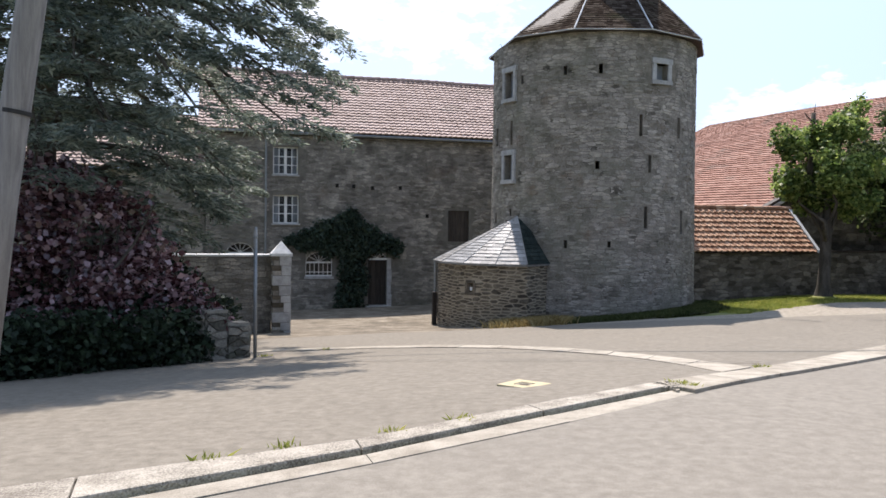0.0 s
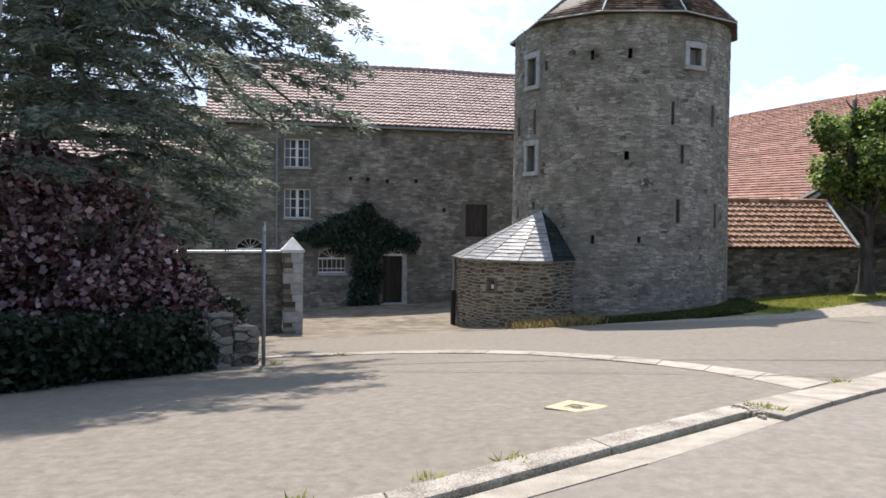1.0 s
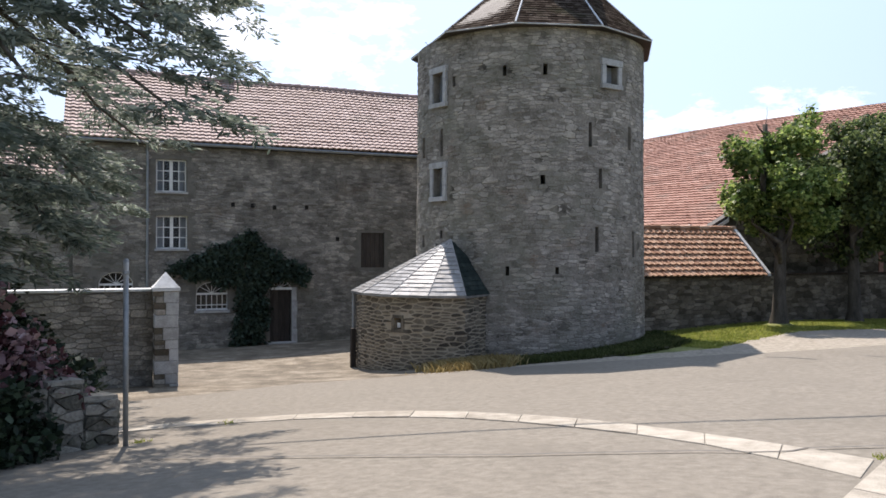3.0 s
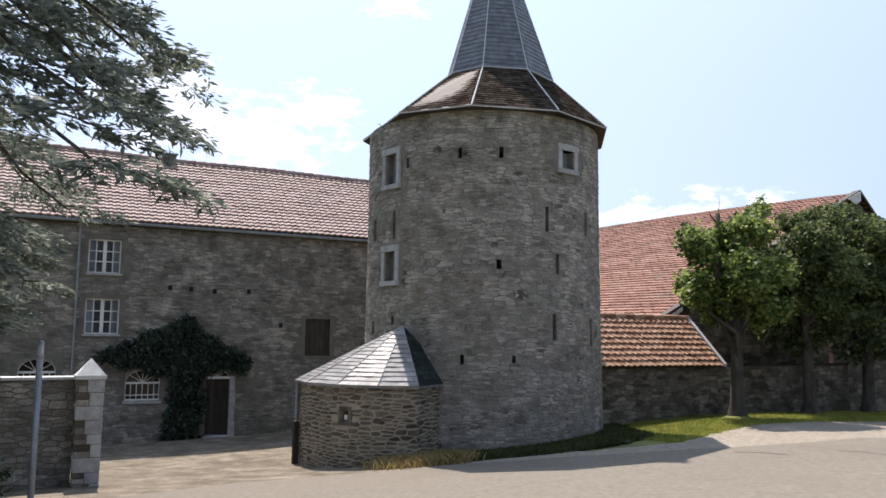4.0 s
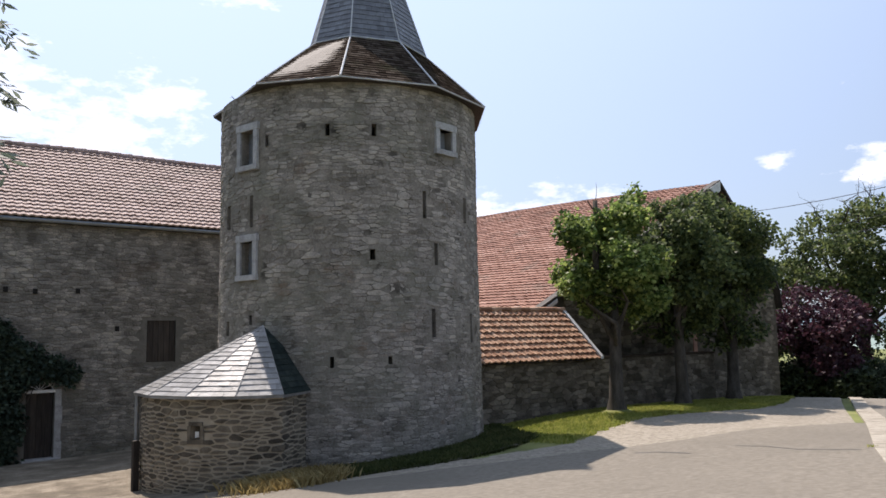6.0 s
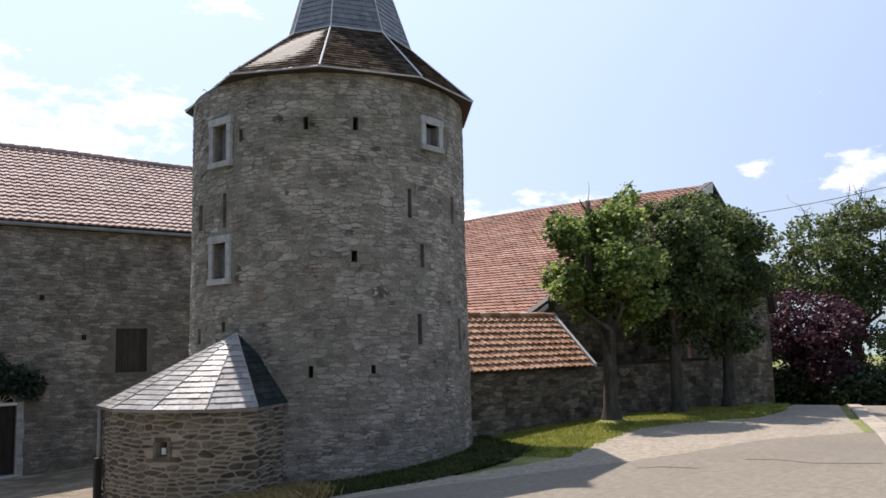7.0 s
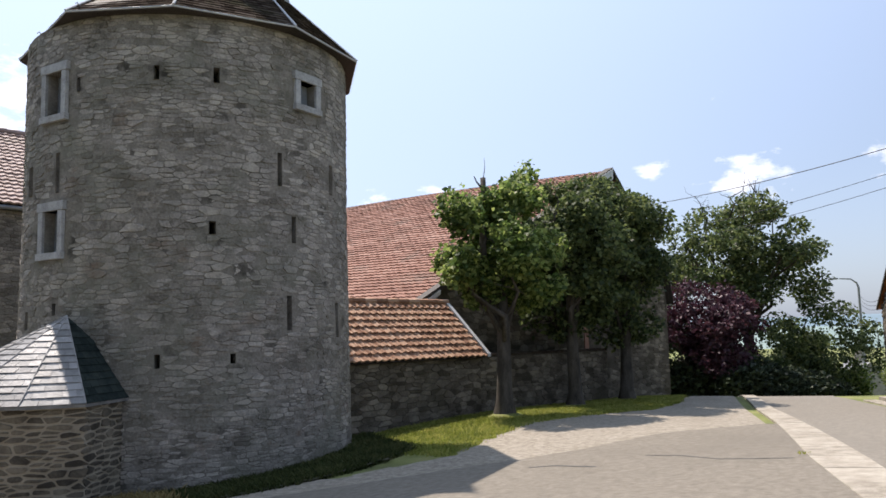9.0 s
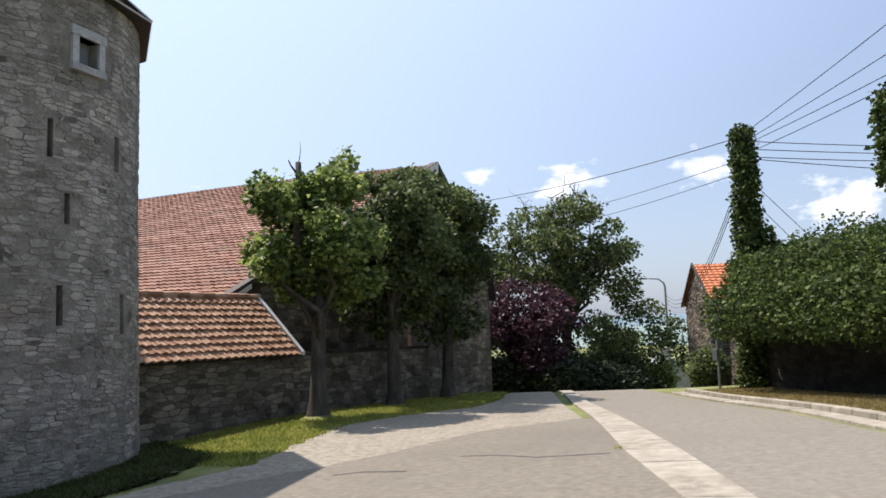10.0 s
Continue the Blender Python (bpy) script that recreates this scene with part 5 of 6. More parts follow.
for i in range(7):
    x0, x1 = tw * i / 7, tw * (i + 1) / 7
    hz = lambda x: 0.035 * math.sin(x / tw * 2 * math.pi) * (1.0 if x < tw / 2 else 0.35)
    for (xa, xb) in ((x0, x1),):
        tile.face((xa, 0, 0.075 + hz(xa)), (xb, 0, 0.075 + hz(xb)), (xb, tl * 1.14, 0.012 + hz(xb)), (xa, tl * 1.14, 0.012 + hz(xa)))
        tile.face((xa, 0, 0.075 + hz(xa)), (xa, 0, 0.03 + hz(xa)), (xb, 0, 0.03 + hz(xb)), (xb, 0, 0.075 + hz(xb)))
tile_me = tile.mesh("tile")
tile_me.materials.append(TILE_SHED)
pitch = math.degrees(math.atan2(S1[1] - S0[1], S1[0] - S0[0]))
for r in range(ROWS_N):
    t = r / ROWS_N
    for i in range(25):
        part("tile", tile_me, TILE_SHED, s_roof, place=pose(0.08 + tw * i + RNG.normal(0, 0.004), S0[0] + (S1[0] - S0[0]) * t, S0[1] + (S1[1] - S0[1]) * t - 0.02 + RNG.normal(0, 0.004), pitch, RNG.normal(0, 0.7), RNG.normal(0, 0.5)))
for i in range(15):
    part("ridge_tile", Geo().tube([(0.4 * i, S1[0], S1[1] + 0.03), (0.4 * i + 0.42, S1[0], S1[1] + 0.035)], [0.085, 0.1], 8), TILE_SHED, s_roof)
vg = Geo()
vg.v = [(5.9, S0[0] - .04, S0[1] - .02), (6.02, S0[0] - .04, S0[1] - .02), (6.02, S1[0], S1[1] + .02), (5.9, S1[0], S1[1] + .02)]
vg.v += [(x, y, z + 0.09) for x, y, z in vg.v]
vg.f = list(SLATE_FACES)
part("verge_board", vg, LEAD, s_roof, "pale grey zinc verge strip")

# ---- yard wall beyond the shed ----
low = thing("boundary_wall", site(20.26, 23.98, -0.9), "low dark rubble wall between shed and barn", "wall", kind="structure")
b_wall = part("wall", Geo().box(0, 6.6, 0, 0.4, -0.5, 1.78), MORTAR_BROWN, low)
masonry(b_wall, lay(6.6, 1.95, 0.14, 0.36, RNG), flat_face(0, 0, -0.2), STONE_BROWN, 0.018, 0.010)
part("coping", Geo().box(-0.02, 6.6, -0.05, 0.45, 1.783, 1.84), SLATE_OLD, low, bevel=0.012)

# ---- barn ----
BV = 24.55
barn = thing("barn", site(19.78, BV + 1.08, -1.0) @ Matrix.Scale(1.03, 4), "large old stone barn with a long red tile roof", "barn")
BZ = 1.0
GAB = [(0.15, -0.7), (0.15, 2.40 + BZ), (10.0, 7.33 + BZ), (12.0, 5.35 + BZ), (13.2, 4.2 + BZ), (13.75, 3.4 + BZ), (13.95, 2.6 + BZ), (13.95, -0.7)]
b_gable = part("gable_wall", Geo().prism(GAB, 0.0, 0.5), MORTAR_BROWN, barn, "dark rubble gable wall")


def in_gable(a, b, z0, z1):
    m = (a + b) / 2
    top = np.interp([a, b], [0.15, 10.0, 12.0, 13.2, 13.75, 13.95], [2.40 + BZ, 7.33 + BZ, 5.35 + BZ, 4.2 + BZ, 3.4 + BZ, 2.6 + BZ]).min()
    return z1 - 0.3 > top - 0.05 or b > 13.9 or (9.1 < m < 9.9 and 1.35 < (z0 + z1) / 2 < 2.9)


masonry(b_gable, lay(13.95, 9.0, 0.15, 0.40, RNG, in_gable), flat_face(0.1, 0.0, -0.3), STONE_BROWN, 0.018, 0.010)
part("side_wall", Geo().box(13.45, 13.95, 0.5, 15, -0.7, 3.4 + BZ).box(0.15, 0.6, 0.5, 15, -0.7, 2.3 + BZ).box(0.15, 13.95, 14.6, 15, -0.7, 2.3 + BZ), MORTAR_BROWN, barn)
# door in the gable, seen between the trunks
bd = part("barn_door", Geo().box(8.2, 9.0, -0.03, 0.05, 0.9, 2.4), STONE_WARM, barn, "weathered brown door leaf beside a reddish jamb")
part("door_jamb", Geo().box(7.95, 8.18, -0.05, 0.05, 0.9, 2.6), TILE_RED, bd, "reddish brick jamb")


def slope_sheet(u_foot, z_foot, u_ridge, z_ridge, length, shear, row, tilew, material, name, owner, label, curve=None):
    """A tiled slope whose ridge runs away from the viewer, built lying along x and turned."""
    g = pantiles(-length, 0, (0.0, 0.0), (abs(u_ridge - u_foot), z_ridge - z_foot), row, tilew, 0.032, lambda x: -0.10 * np.sin(np.asarray(x) / length * math.pi) * -1.0 * -1.0)
    side = 1 if u_ridge > u_foot else -1
    out = []
    for x, y, z in g.v:
        back = -x
        out.append((u_foot + side * y + shear * back, back - 0.15, z_foot + z))
    g.v = out
    return tagged(part(name, g, material, owner, label), kind="stuff")


b_roof = slope_sheet(-0.15, 2.32 + BZ, 10.0, 7.48 + BZ, 15.2, -0.163, 0.24, 0.235, TILE_RED, "roof_tiling", barn, "faded red clay pantile roof")
slope_sheet(13.4, 4.0 + BZ, 10.0, 7.48 + BZ, 15.2, -0.163, 0.24, 0.235, TILE_RED, "far_tiling", barn, "faded red clay pantile roof")
vg = Geo()
for (xa, za), (xb, zb) in (((-0.25, 2.30 + BZ), (10.0, 7.46 + BZ)), ((10.0, 7.46 + BZ), (12.1, 5.4 + BZ)), ((12.1, 5.4 + BZ), (13.35, 4.2 + BZ)), ((13.35, 4.2 + BZ), (13.95, 3.3 + BZ)), ((13.95, 3.3 + BZ), (14.15, 2.5 + BZ))):
    vg.prism([(xa, za), (xb, zb), (xb, zb + 0.14), (xa, za + 0.14)], -0.22, 0.1)
part("verge_board", vg, DARK_WOOD, b_roof, "dark wooden verge board")
part("white_verge", Geo().prism([(9.2, 7.16 + BZ), (9.95, 7.53 + BZ), (9.95, 7.15 + BZ), (9.65, 6.98 + BZ)], -0.26, -0.225).prism([(-0.28, 2.3 + BZ), (0.5, 2.72 + BZ), (0.5, 2.6 + BZ), (-0.2, 2.2 + BZ)], -0.26, -0.225), PALE_STONE, b_roof, "pale worn verge strip near the peak")
# small dark lean-to roof against the barn, behind the shed
dorm = thing("barn_leanto", site(17.2, 26.2, -0.45), "small dark lean-to roof behind the shed ridge", "lean-to")
part("side", Geo().prism([(0, 0), (1.7, 0), (1.7, 2.45), (0, 2.45)], 0, 0.2), DARK_WOOD, dorm)
vg = Geo().prism([(1.3, 2.42), (2.0, 3.05), (2.12, 3.05), (1.42, 2.42)], -0.12, 0.1)
part("verge_board", vg, PALE_STONE, dorm, "pale verge strip")


# ---- trees on the verge ----
def leafy_tree(name, place, trunk_h, trunk_r, clumps, n, size, leaf, label, lean=(0, 0), bare=0, limbs=9):
    tree = thing(name, place, label, "tree")
    g = Geo()
    top = Vector((lean[0], lean[1], trunk_h))
    flare = [(0, 0, -0.25), (0, 0, 0.05), (0, 0, 0.35), (lean[0] * .3, lean[1] * .3, trunk_h * .4), tuple(top), (lean[0] * 1.2, lean[1] * 1.2, trunk_h * 1.5)]
    g.tube(flare, [trunk_r * 1.9, trunk_r * 1.55, trunk_r * 1.15, trunk_r, trunk_r * .85, trunk_r * .45], 12)
    ends = []
    for i in range(min(limbs, len(clumps))):
        c = Vector(clumps[i][:3])
        ends += limb(g, top * (0.75 + 0.3 * RNG.random()), c, trunk_r * 0.42, trunk_r * 0.1, RNG, 0.25)[3:]
    for _ in range(limbs * 5):
        e = Vector(ends[int(RNG.integers(len(ends)))])
        limb(g, e, e + Vector(RNG.normal(0, 0.36, 3)) + Vector((0, 0, 0.05)), trunk_r * 0.1, 0.006, RNG, 0.2, 3, 4)
    for _ in range(bare):
        c = Vector(clumps[int(RNG.integers(len(clumps)))][:3])
        far = c + Vector((RNG.normal(0, 0.5), RNG.normal(0, 0.5), 1.1 + RNG.random()))
        pts = limb(g, c, far, 0.05, 0.012, RNG, 0.3, 4, 4)
        for p in pts[1:]:
            for _ in range(3):
                limb(g, p, p + Vector(RNG.normal(0, 0.35, 3)) + Vector((0, 0, 0.25)), 0.014, 0.004, RNG, 0.2, 2, 3)
    part("trunk", g, BARK, tree, "grey-brown ridged trunk and limbs", smooth=True)
    cs, rs = [c[:3] for c in clumps], [c[3:6] for c in clumps]
    pts = blob_points(cs, rs, n, RNG, 0.35)
    # thin the crown with a lumpy pattern, so that gaps show
    lump = np.array([noise.noise(Vector(p) * 1.5) for p in pts])
    pts = pts[lump > -0.10 + 0.14 * RNG.normal(size=len(pts))]
    part("crown", quads("crown", leaves(pts, size, RNG, 0.5, 0.45, 1.35)), leaf, tree)
    return tree


def clumps_of(n, rx, ry, rz, mid, r, rng, squash=0.8):
    out = []
    for _ in range(n):
        d = rng.normal(size=3)
        d /= np.linalg.norm(d)
        s = rng.random() ** 0.4
        q = r * (0.6 + 0.7 * rng.random())
        out.append((d[0] * rx * s, d[1] * ry * s, mid + d[2] * rz * s, q, q, q * squash))
    return out


T1 = site(19.6, 22.45, site_ground(19.6, 22.45) + 0.08)
leafy_tree("lime_tree", T1, 2.3, 0.19, clumps_of(34, 1.6, 1.4, 1.65, 4.55, 0.62, RNG) + [(0.9, 0.2, 5.9, .55, .5, .55), (1.25, .1, 6.4, .45, .45, .5), (-1.3, 0, 4.9, .5, .5, .45), (-.4, 0, 5.5, .5, .5, .4), (-1.2, 0, 3.9, .45, .45, .5), (0.7, 0, 3.0, .5, .5, .5)], 34000, 0.105, LEAF, "pollarded lime tree with a dense green crown on the verge", (0.05, 0.0))
# rear limes take a darker leaf than the first: shade put into colour
T2 = site(23.4, 22.9, site_ground(23.4, 22.9) + 0.05)
leafy_tree("lime_tree", T2, 2.4, 0.19, clumps_of(40, 1.7, 1.5, 2.2, 4.4, 0.72, RNG) + [(0.3, 0, 6.4, .6, .5, .4), (-.7, 0, 6.3, .5, .5, .45), (0.9, 0, 6.2, .5, .5, .4)], 42000, 0.105, LEAF_DARK, "pollarded lime tree standing behind another on the verge", (0.0, 0.05))
T3 = site(27.1, 23.4, site_ground(27.1, 23.4) + 0.05)
leafy_tree("lime_tree", T3, 2.5, 0.20, clumps_of(44, 1.9, 1.4, 2.5, 4.7, 0.76, RNG) + [(1.5, 0, 6.3, .6, .5, .45), (2.1, 0, 5.7, .5, .5, .4), (0.8, 0, 6.7, .6, .5, .4), (0.0, 0, 6.8, .6, .5, .4), (-0.9, 0, 6.4, .6, .5, .4), (2.3, 0, 6.3, .35, .3, .25)], 44000, 0.105, LEAF_DARK, "lime tree in front of the barn gable", (0.1, 0.0))
# bare pollard stub poking out of the first crown
stub = thing("pollard_stub", T1 @ pose(-0.55, 0.1, 5.2), "bare dead pollard stub in the lime crown", "branch")
g = Geo()
limb(g, (0, 0, -1.5), (0.05, 0, 0.95), 0.1, 0.07, RNG, 0.05, 4, 8)
limb(g, (0.03, 0, 0.6), (-0.3, 0, 0.95), 0.04, 0.012, RNG, 0.1, 3, 5)
limb(g, (0.05, 0, 0.9), (0.12, 0, 1.5), 0.012, 0.004, RNG, 0.1, 3, 4)
part("wood", g, BARK, stub, smooth=True)


# ---- grass ----
def grass(name, spots, hmin, hmax, material, label, kind="stuff"):
    n = len(spots)
    base = np.c_[spots, heights(spots[:, 0], spots[:, 1]) + 0.0]
    h = hmin + (hmax - hmin) * RNG.random((n, 1))
    lean = RNG.normal(0, 0.45, (n, 3))
    lean[:, 2] = 1
    a = RNG.random(n) * 6.28
    side = np.c_[np.cos(a), np.sin(a), np.zeros(n)] * (0.006 + 0.010 * RNG.random((n, 1)))
    tip = base + lean * h
    mid = base + lean * h * np.array([0.4, 0.4, 0.6])
    tagged(part(name, quads(name, np.stack([base - side, base + side, mid + side * 0.8, tip], axis=1)), material, None), label, "grass", kind=kind)


def scatter(poly_a, poly_b, n):
    """n random places between two bent lines."""
    a, b = along(poly_a, 200), along(poly_b, 200)
    i, t = RNG.integers(0, 200, n), RNG.random((n, 1))
    return a[i] * (1 - t) + b[i] * t + RNG.normal(0, 0.06, (n, 2))


def in_site(line):
    return [tuple((SITE @ Vector((u, v, 0)))[:2]) for u, v in line]


verge = scatter([(8.7, 22.3), (10.4, 23.6), (12.4, 24.8), (14.4, 25.1), (17, 25.6), (20, 27.4), (24, 31)], in_site([(14.5, 23.8), (16, 23.8), (18, 23.8), (20, 23.8), (24, 23.9), (29, 24.4), (32, 24.4)]), 60000)
grass("verge_grass", verge, 0.03, 0.10, GRASS, "sunlit mown green grass under the trees")
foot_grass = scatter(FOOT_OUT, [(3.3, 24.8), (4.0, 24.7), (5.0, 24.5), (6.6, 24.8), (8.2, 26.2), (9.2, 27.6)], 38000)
grass("tower_foot_grass", foot_grass, 0.05, 0.17, GRASS_SHADE, "rank green grass at the foot of the tower, darkened for shade")
bank = Geo()
for i in range(9):
    for j in range(20):
        r, a = i / 8, 2 * math.pi * j / 20
        x, y = 2.72 + 0.95 * r * math.cos(a), 23.45 + 0.85 * r * math.sin(a)
        bank.v.append((x, y, ground_z(x, y) + 0.04 + 0.20 * (0.5 + 0.5 * math.cos(math.pi * r)) * (1 + 0.2 * math.sin(5 * a)) - 0.03 * r))
bank.f = [(i * 20 + j, i * 20 + (j + 1) % 20, (i + 1) * 20 + (j + 1) % 20, (i + 1) * 20 + j) for i in range(8) for j in range(20)]
tagged(part("earth_bank", bank, EARTH, None, smooth=True), "low bank of dry earth between turret and tower", "mound", kind="structure")
dry = RNG.normal((2.72, 23.4), (0.42, 0.36), (14000, 2))
grass("dry_grass_bank", dry, 0.10, 0.30, GRASS_DRY, "dry yellow grass between turret and tower")
right_verge = scatter([(11.4, 10.7), (15.3, 14.35), (18.15, 16.85), (21.55, 20.35), (24.5, 23.4)], [(16, 11), (19.2, 14.2), (21.5, 17.2), (24, 20), (26.4, 22.6)], 42000)
grass("roadside_grass", right_verge, 0.03, 0.11, GRASS_DRY, "dry yellow-green roadside grass")
tufts = np.concatenate([RNG.normal((x, y), 0.05, (60, 2)) for x, y in ((-1.55, 5.45), (-1.1, 5.75), (-0.35, 6.2), (0.2, 6.6), (2.5, 8.3), (2.6, 8.15), (-3.1, 14.2), (-2.2, 15.5), (11.6, 17.2), (4.2, 10.3))])
grass("weed_tufts", tufts, 0.04, 0.11, GRASS, "small weeds growing along the concrete edges")
for (u, v), s in (((19.6, 22.45), 0.75), ((23.4, 22.9), 0.6), ((27.1, 23.4), 0.6)):
    p = SITE @ Vector((u, v, 0))
    mound = Geo()
    for i in range(9):
        for j in range(18):
            r, a = s * i / 8, 2 * math.pi * j / 18
            x, y = p.x + r * math.cos(a), p.y + r * math.sin(a)
            mound.v.append((x, y, ground_z(x, y) + 0.15 * (0.5 + 0.5 * math.cos(math.pi * i / 8)) - 0.006))
    mound.f = [(i * 18 + j, i * 18 + (j + 1) % 18, (i + 1) * 18 + (j + 1) % 18, (i + 1) * 18 + j) for i in range(8) for j in range(18)]
    tagged(part("grass_mound", mound, SOIL, None, smooth=True), "low grassy mound round a tree foot", "mound", kind="structure")


# ---- cedar ----
cedar_at = Vector((-8.3, 16.4, ground_z(-8.3, 16.4)))
cedar = thing("cedar_tree", Matrix.Translation(cedar_at), "large blue-green cedar with wide drooping branches", "tree")
g = Geo()
trunk = [(0, 0, -0.3), (0.05, 0, 0.6), (0.15, 0, 2.0), (0.1, 0.1, 4.5), (0.3, 0.1, 8.0), (0.3, 0.2, 12.0), (0.3, 0.2, 15.5)]
g.tube(trunk, [0.48, 0.36, 0.30, 0.27, 0.22, 0.13, 0.04], 14)
needles, bias = [], []


def spray(p, d, size):
    """A flat, drooping fan of needles round the point p, growing along d."""
    n = int(18 * size / 0.5)
    out = Vector((d.x, d.y, 0)).normalized()
    side = Vector((-out.y, out.x, 0))
    a, b = RNG.random(n), RNG.normal(0, 0.30, n)
    base = np.array(p)[None] + np.outer(a * size, out) + np.outer(b * size * (1.05 - a * 0.6), side)
    base[:, 2] += -0.38 * size * a * a + RNG.normal(0, 0.03, n)
    for _ in range(5):
        needles.append(base + RNG.normal(0, 0.04, base.shape))
        bias.append(np.outer(np.ones(n), out) * 0.8 + np.outer(b * 1.6, side) + np.array((0, 0, -0.3)))


BOUGHS = []
for lv in range(16):
    z = 4.9 + lv * 0.72
    reach = 5.9 * (1 - (lv / 18) ** 1.8) + 0.3
    for b in range(6):
        a = 2 * math.pi * (b / 6 + lv * 0.381) + RNG.normal(0, 0.15)
        aim = math.atan2(math.sin(a), math.cos(a))
        if (z < 6.4 and -2.5 < aim < -1.3) or (z < 6.4 and -0.7 < aim < -0.55) or (z < 6.6 and -0.6 < aim < 0.35):
            continue
        BOUGHS.append((z + RNG.normal(0, 0.2), a, min(reach, 5.5 if abs(aim) < 0.6 else 9) * (0.74 + 0.28 * RNG.random())))
BOUGHS += [(6.0, radians(-33), 6.6), (6.7, radians(-28), 6.0), (7.9, radians(-18), 5.6), (7.2, radians(-24), 5.7), (9.2, radians(-13), 5.3), (6.0, radians(-45), 6.4), (10.4, radians(-22), 5.6), (5.6, radians(-56), 5.6), (5.4, radians(-66), 5.0), (6.4, radians(-60), 5.6), (7.2, radians(-50), 6.0), (5.2, radians(80), 5.0), (5.2, radians(130), 5.0), (5.4, radians(180), 5.0), (4.2, radians(-15), 3.5), (3.8, radians(0), 3.3), (4.7, radians(-30), 3.6), (3.6, radians(-42), 3.2), (4.9, radians(8), 3.6), (3.3, radians(-20), 2.8)]
for z, a, reach in BOUGHS:
    rise, sink = 0.10 * reach, 0.24 * reach
    d = Vector((math.cos(a), math.sin(a), 0))
    pts = [Vector((0.2, 0.1, z)) + d * (reach * t) + Vector((0, 0, rise * math.sin(t * math.pi) - sink * t * t)) + Vector(RNG.normal(0, 0.05, 3)) for t in np.linspace(0, 1, 8)]
    g.tube(pts, [0.085 * (1 - 0.12 * i) + 0.004 for i in range(8)], 6)
    sd = Vector((-d.y, d.x, 0))
    for i in range(2, 8):
        t = i / 7
        for s in (-1, 1):
            long = (0.25 + 0.95 * math.sin(min(1, t * 1.05) * math.pi * 0.8)) * (0.5 + 0.6 * RNG.random())
            w = (d * 0.75 + sd * s * 0.8).normalized()
            q = pts[i] + w * long + Vector((0, 0, -0.22 * long))
            g.tube([pts[i], pts[i].lerp(q, 0.5) + Vector((0, 0, 0.04)), q], [0.022, 0.014, 0.005], 4)
            for f in (0.4, 0.75, 1.0):
                if RNG.random() < 0.68:
                    spray(pts[i].lerp(q, f), w, 0.36 + 0.2 * RNG.random())
        spray(pts[i], d, 0.5)
part("trunk", g, BARK, cedar, "dark cedar trunk and boughs", smooth=True)
nd, bi = np.concatenate(needles), np.concatenate(bias)
part("needles", quads("needles", leaves(nd, 0.034, RNG, 0.4, 0.0, 4.0, bi)), NEEDLE, cedar)

# ---- copper-leaved shrub and the garden wall below it ----
bush_at = Vector((-6.6, 13.2, ground_z(-6.6, 13.2)))
bush = thing("copper_shrub", Matrix.Translation(bush_at), "big copper-leaved shrub spilling over the garden wall", "shrub")
bc = [(-0.6, -0.6, 2.6, 1.5, 1.2, 0.95), (0.6, 0.2, 2.3, 1.35, 1.2, 0.95), (-1.9, -0.2, 2.4, 1.4, 1.2, 1.1), (0.2, -0.5, 1.5, 1.6, 1.0, 1.0), (1.5, 0.3, 1.35, 1.0, 0.9, 0.85), (-1.3, -0.8, 1.2, 1.5, 0.9, 1.0),
      (-2.6, -0.5, 1.4, 1.3, 1.1, 1.2), (2.1, 0.8, 0.9, 0.75, .7, 0.6), (0.9, -0.6, 0.75, 1.0, .7, 0.6), (-0.5, -0.9, 0.55, 1.2, .6, .6), (-0.1, 0.2, 3.15, 0.8, 0.8, 0.5), (-1.2, 0, 3.3, .9, .8, .5)]
pts = blob_points([c[:3] for c in bc], [c[3:] for c in bc], 34000, RNG, 0.35)
lump = np.array([noise.noise(Vector(p) * 1.6 + Vector((3, 0, 0))) for p in pts])
pts = pts[lump > -0.25 + 0.1 * RNG.normal(size=len(pts))]
part("foliage", quads("foliage", leaves(pts, 0.085, RNG, 0.55, 0.1, 1.35)), LEAF_COPPER, bush, "dark copper-red leaves with a silvery shine")
g = Geo()
for _ in range(9):
    limb(g, (RNG.normal(0, 0.3), RNG.normal(0, 0.2), -0.2), (RNG.normal(0, 1.2), RNG.normal(0, 0.6), 2.2 + 0.6 * RNG.random()), 0.06, 0.012, RNG, 0.2)
part("stem", g, BARK, bush)
under = thing("hedge_plants", pose(-5.4, 13.3, ground_z(-5.4, 13.3)), "evergreen ground cover behind the garden wall, near black for shade", "shrub")
uc = [(-1.6, -0.6, 0.8, 1.2, .7, .8), (-0.3, 0.3, 0.8, .9, .7, .7), (0.8, 0.8, 0.75, .7, .6, .55), (-2.8, -0.9, 0.8, 1.2, .7, .9), (1.35, 1.2, 0.75, .45, .45, .4), (0.3, 1.8, 1.0, .9, .7, .8), (-1, 2.5, 1.3, 1.4, 1, 1.2)]
part("foliage", quads("foliage", leaves(blob_points([c[:3] for c in uc], [c[3:] for c in uc], 16000, RNG, 0.3), 0.07, RNG, 0.6, 0.1)), SHADED_EVERGREEN, under)

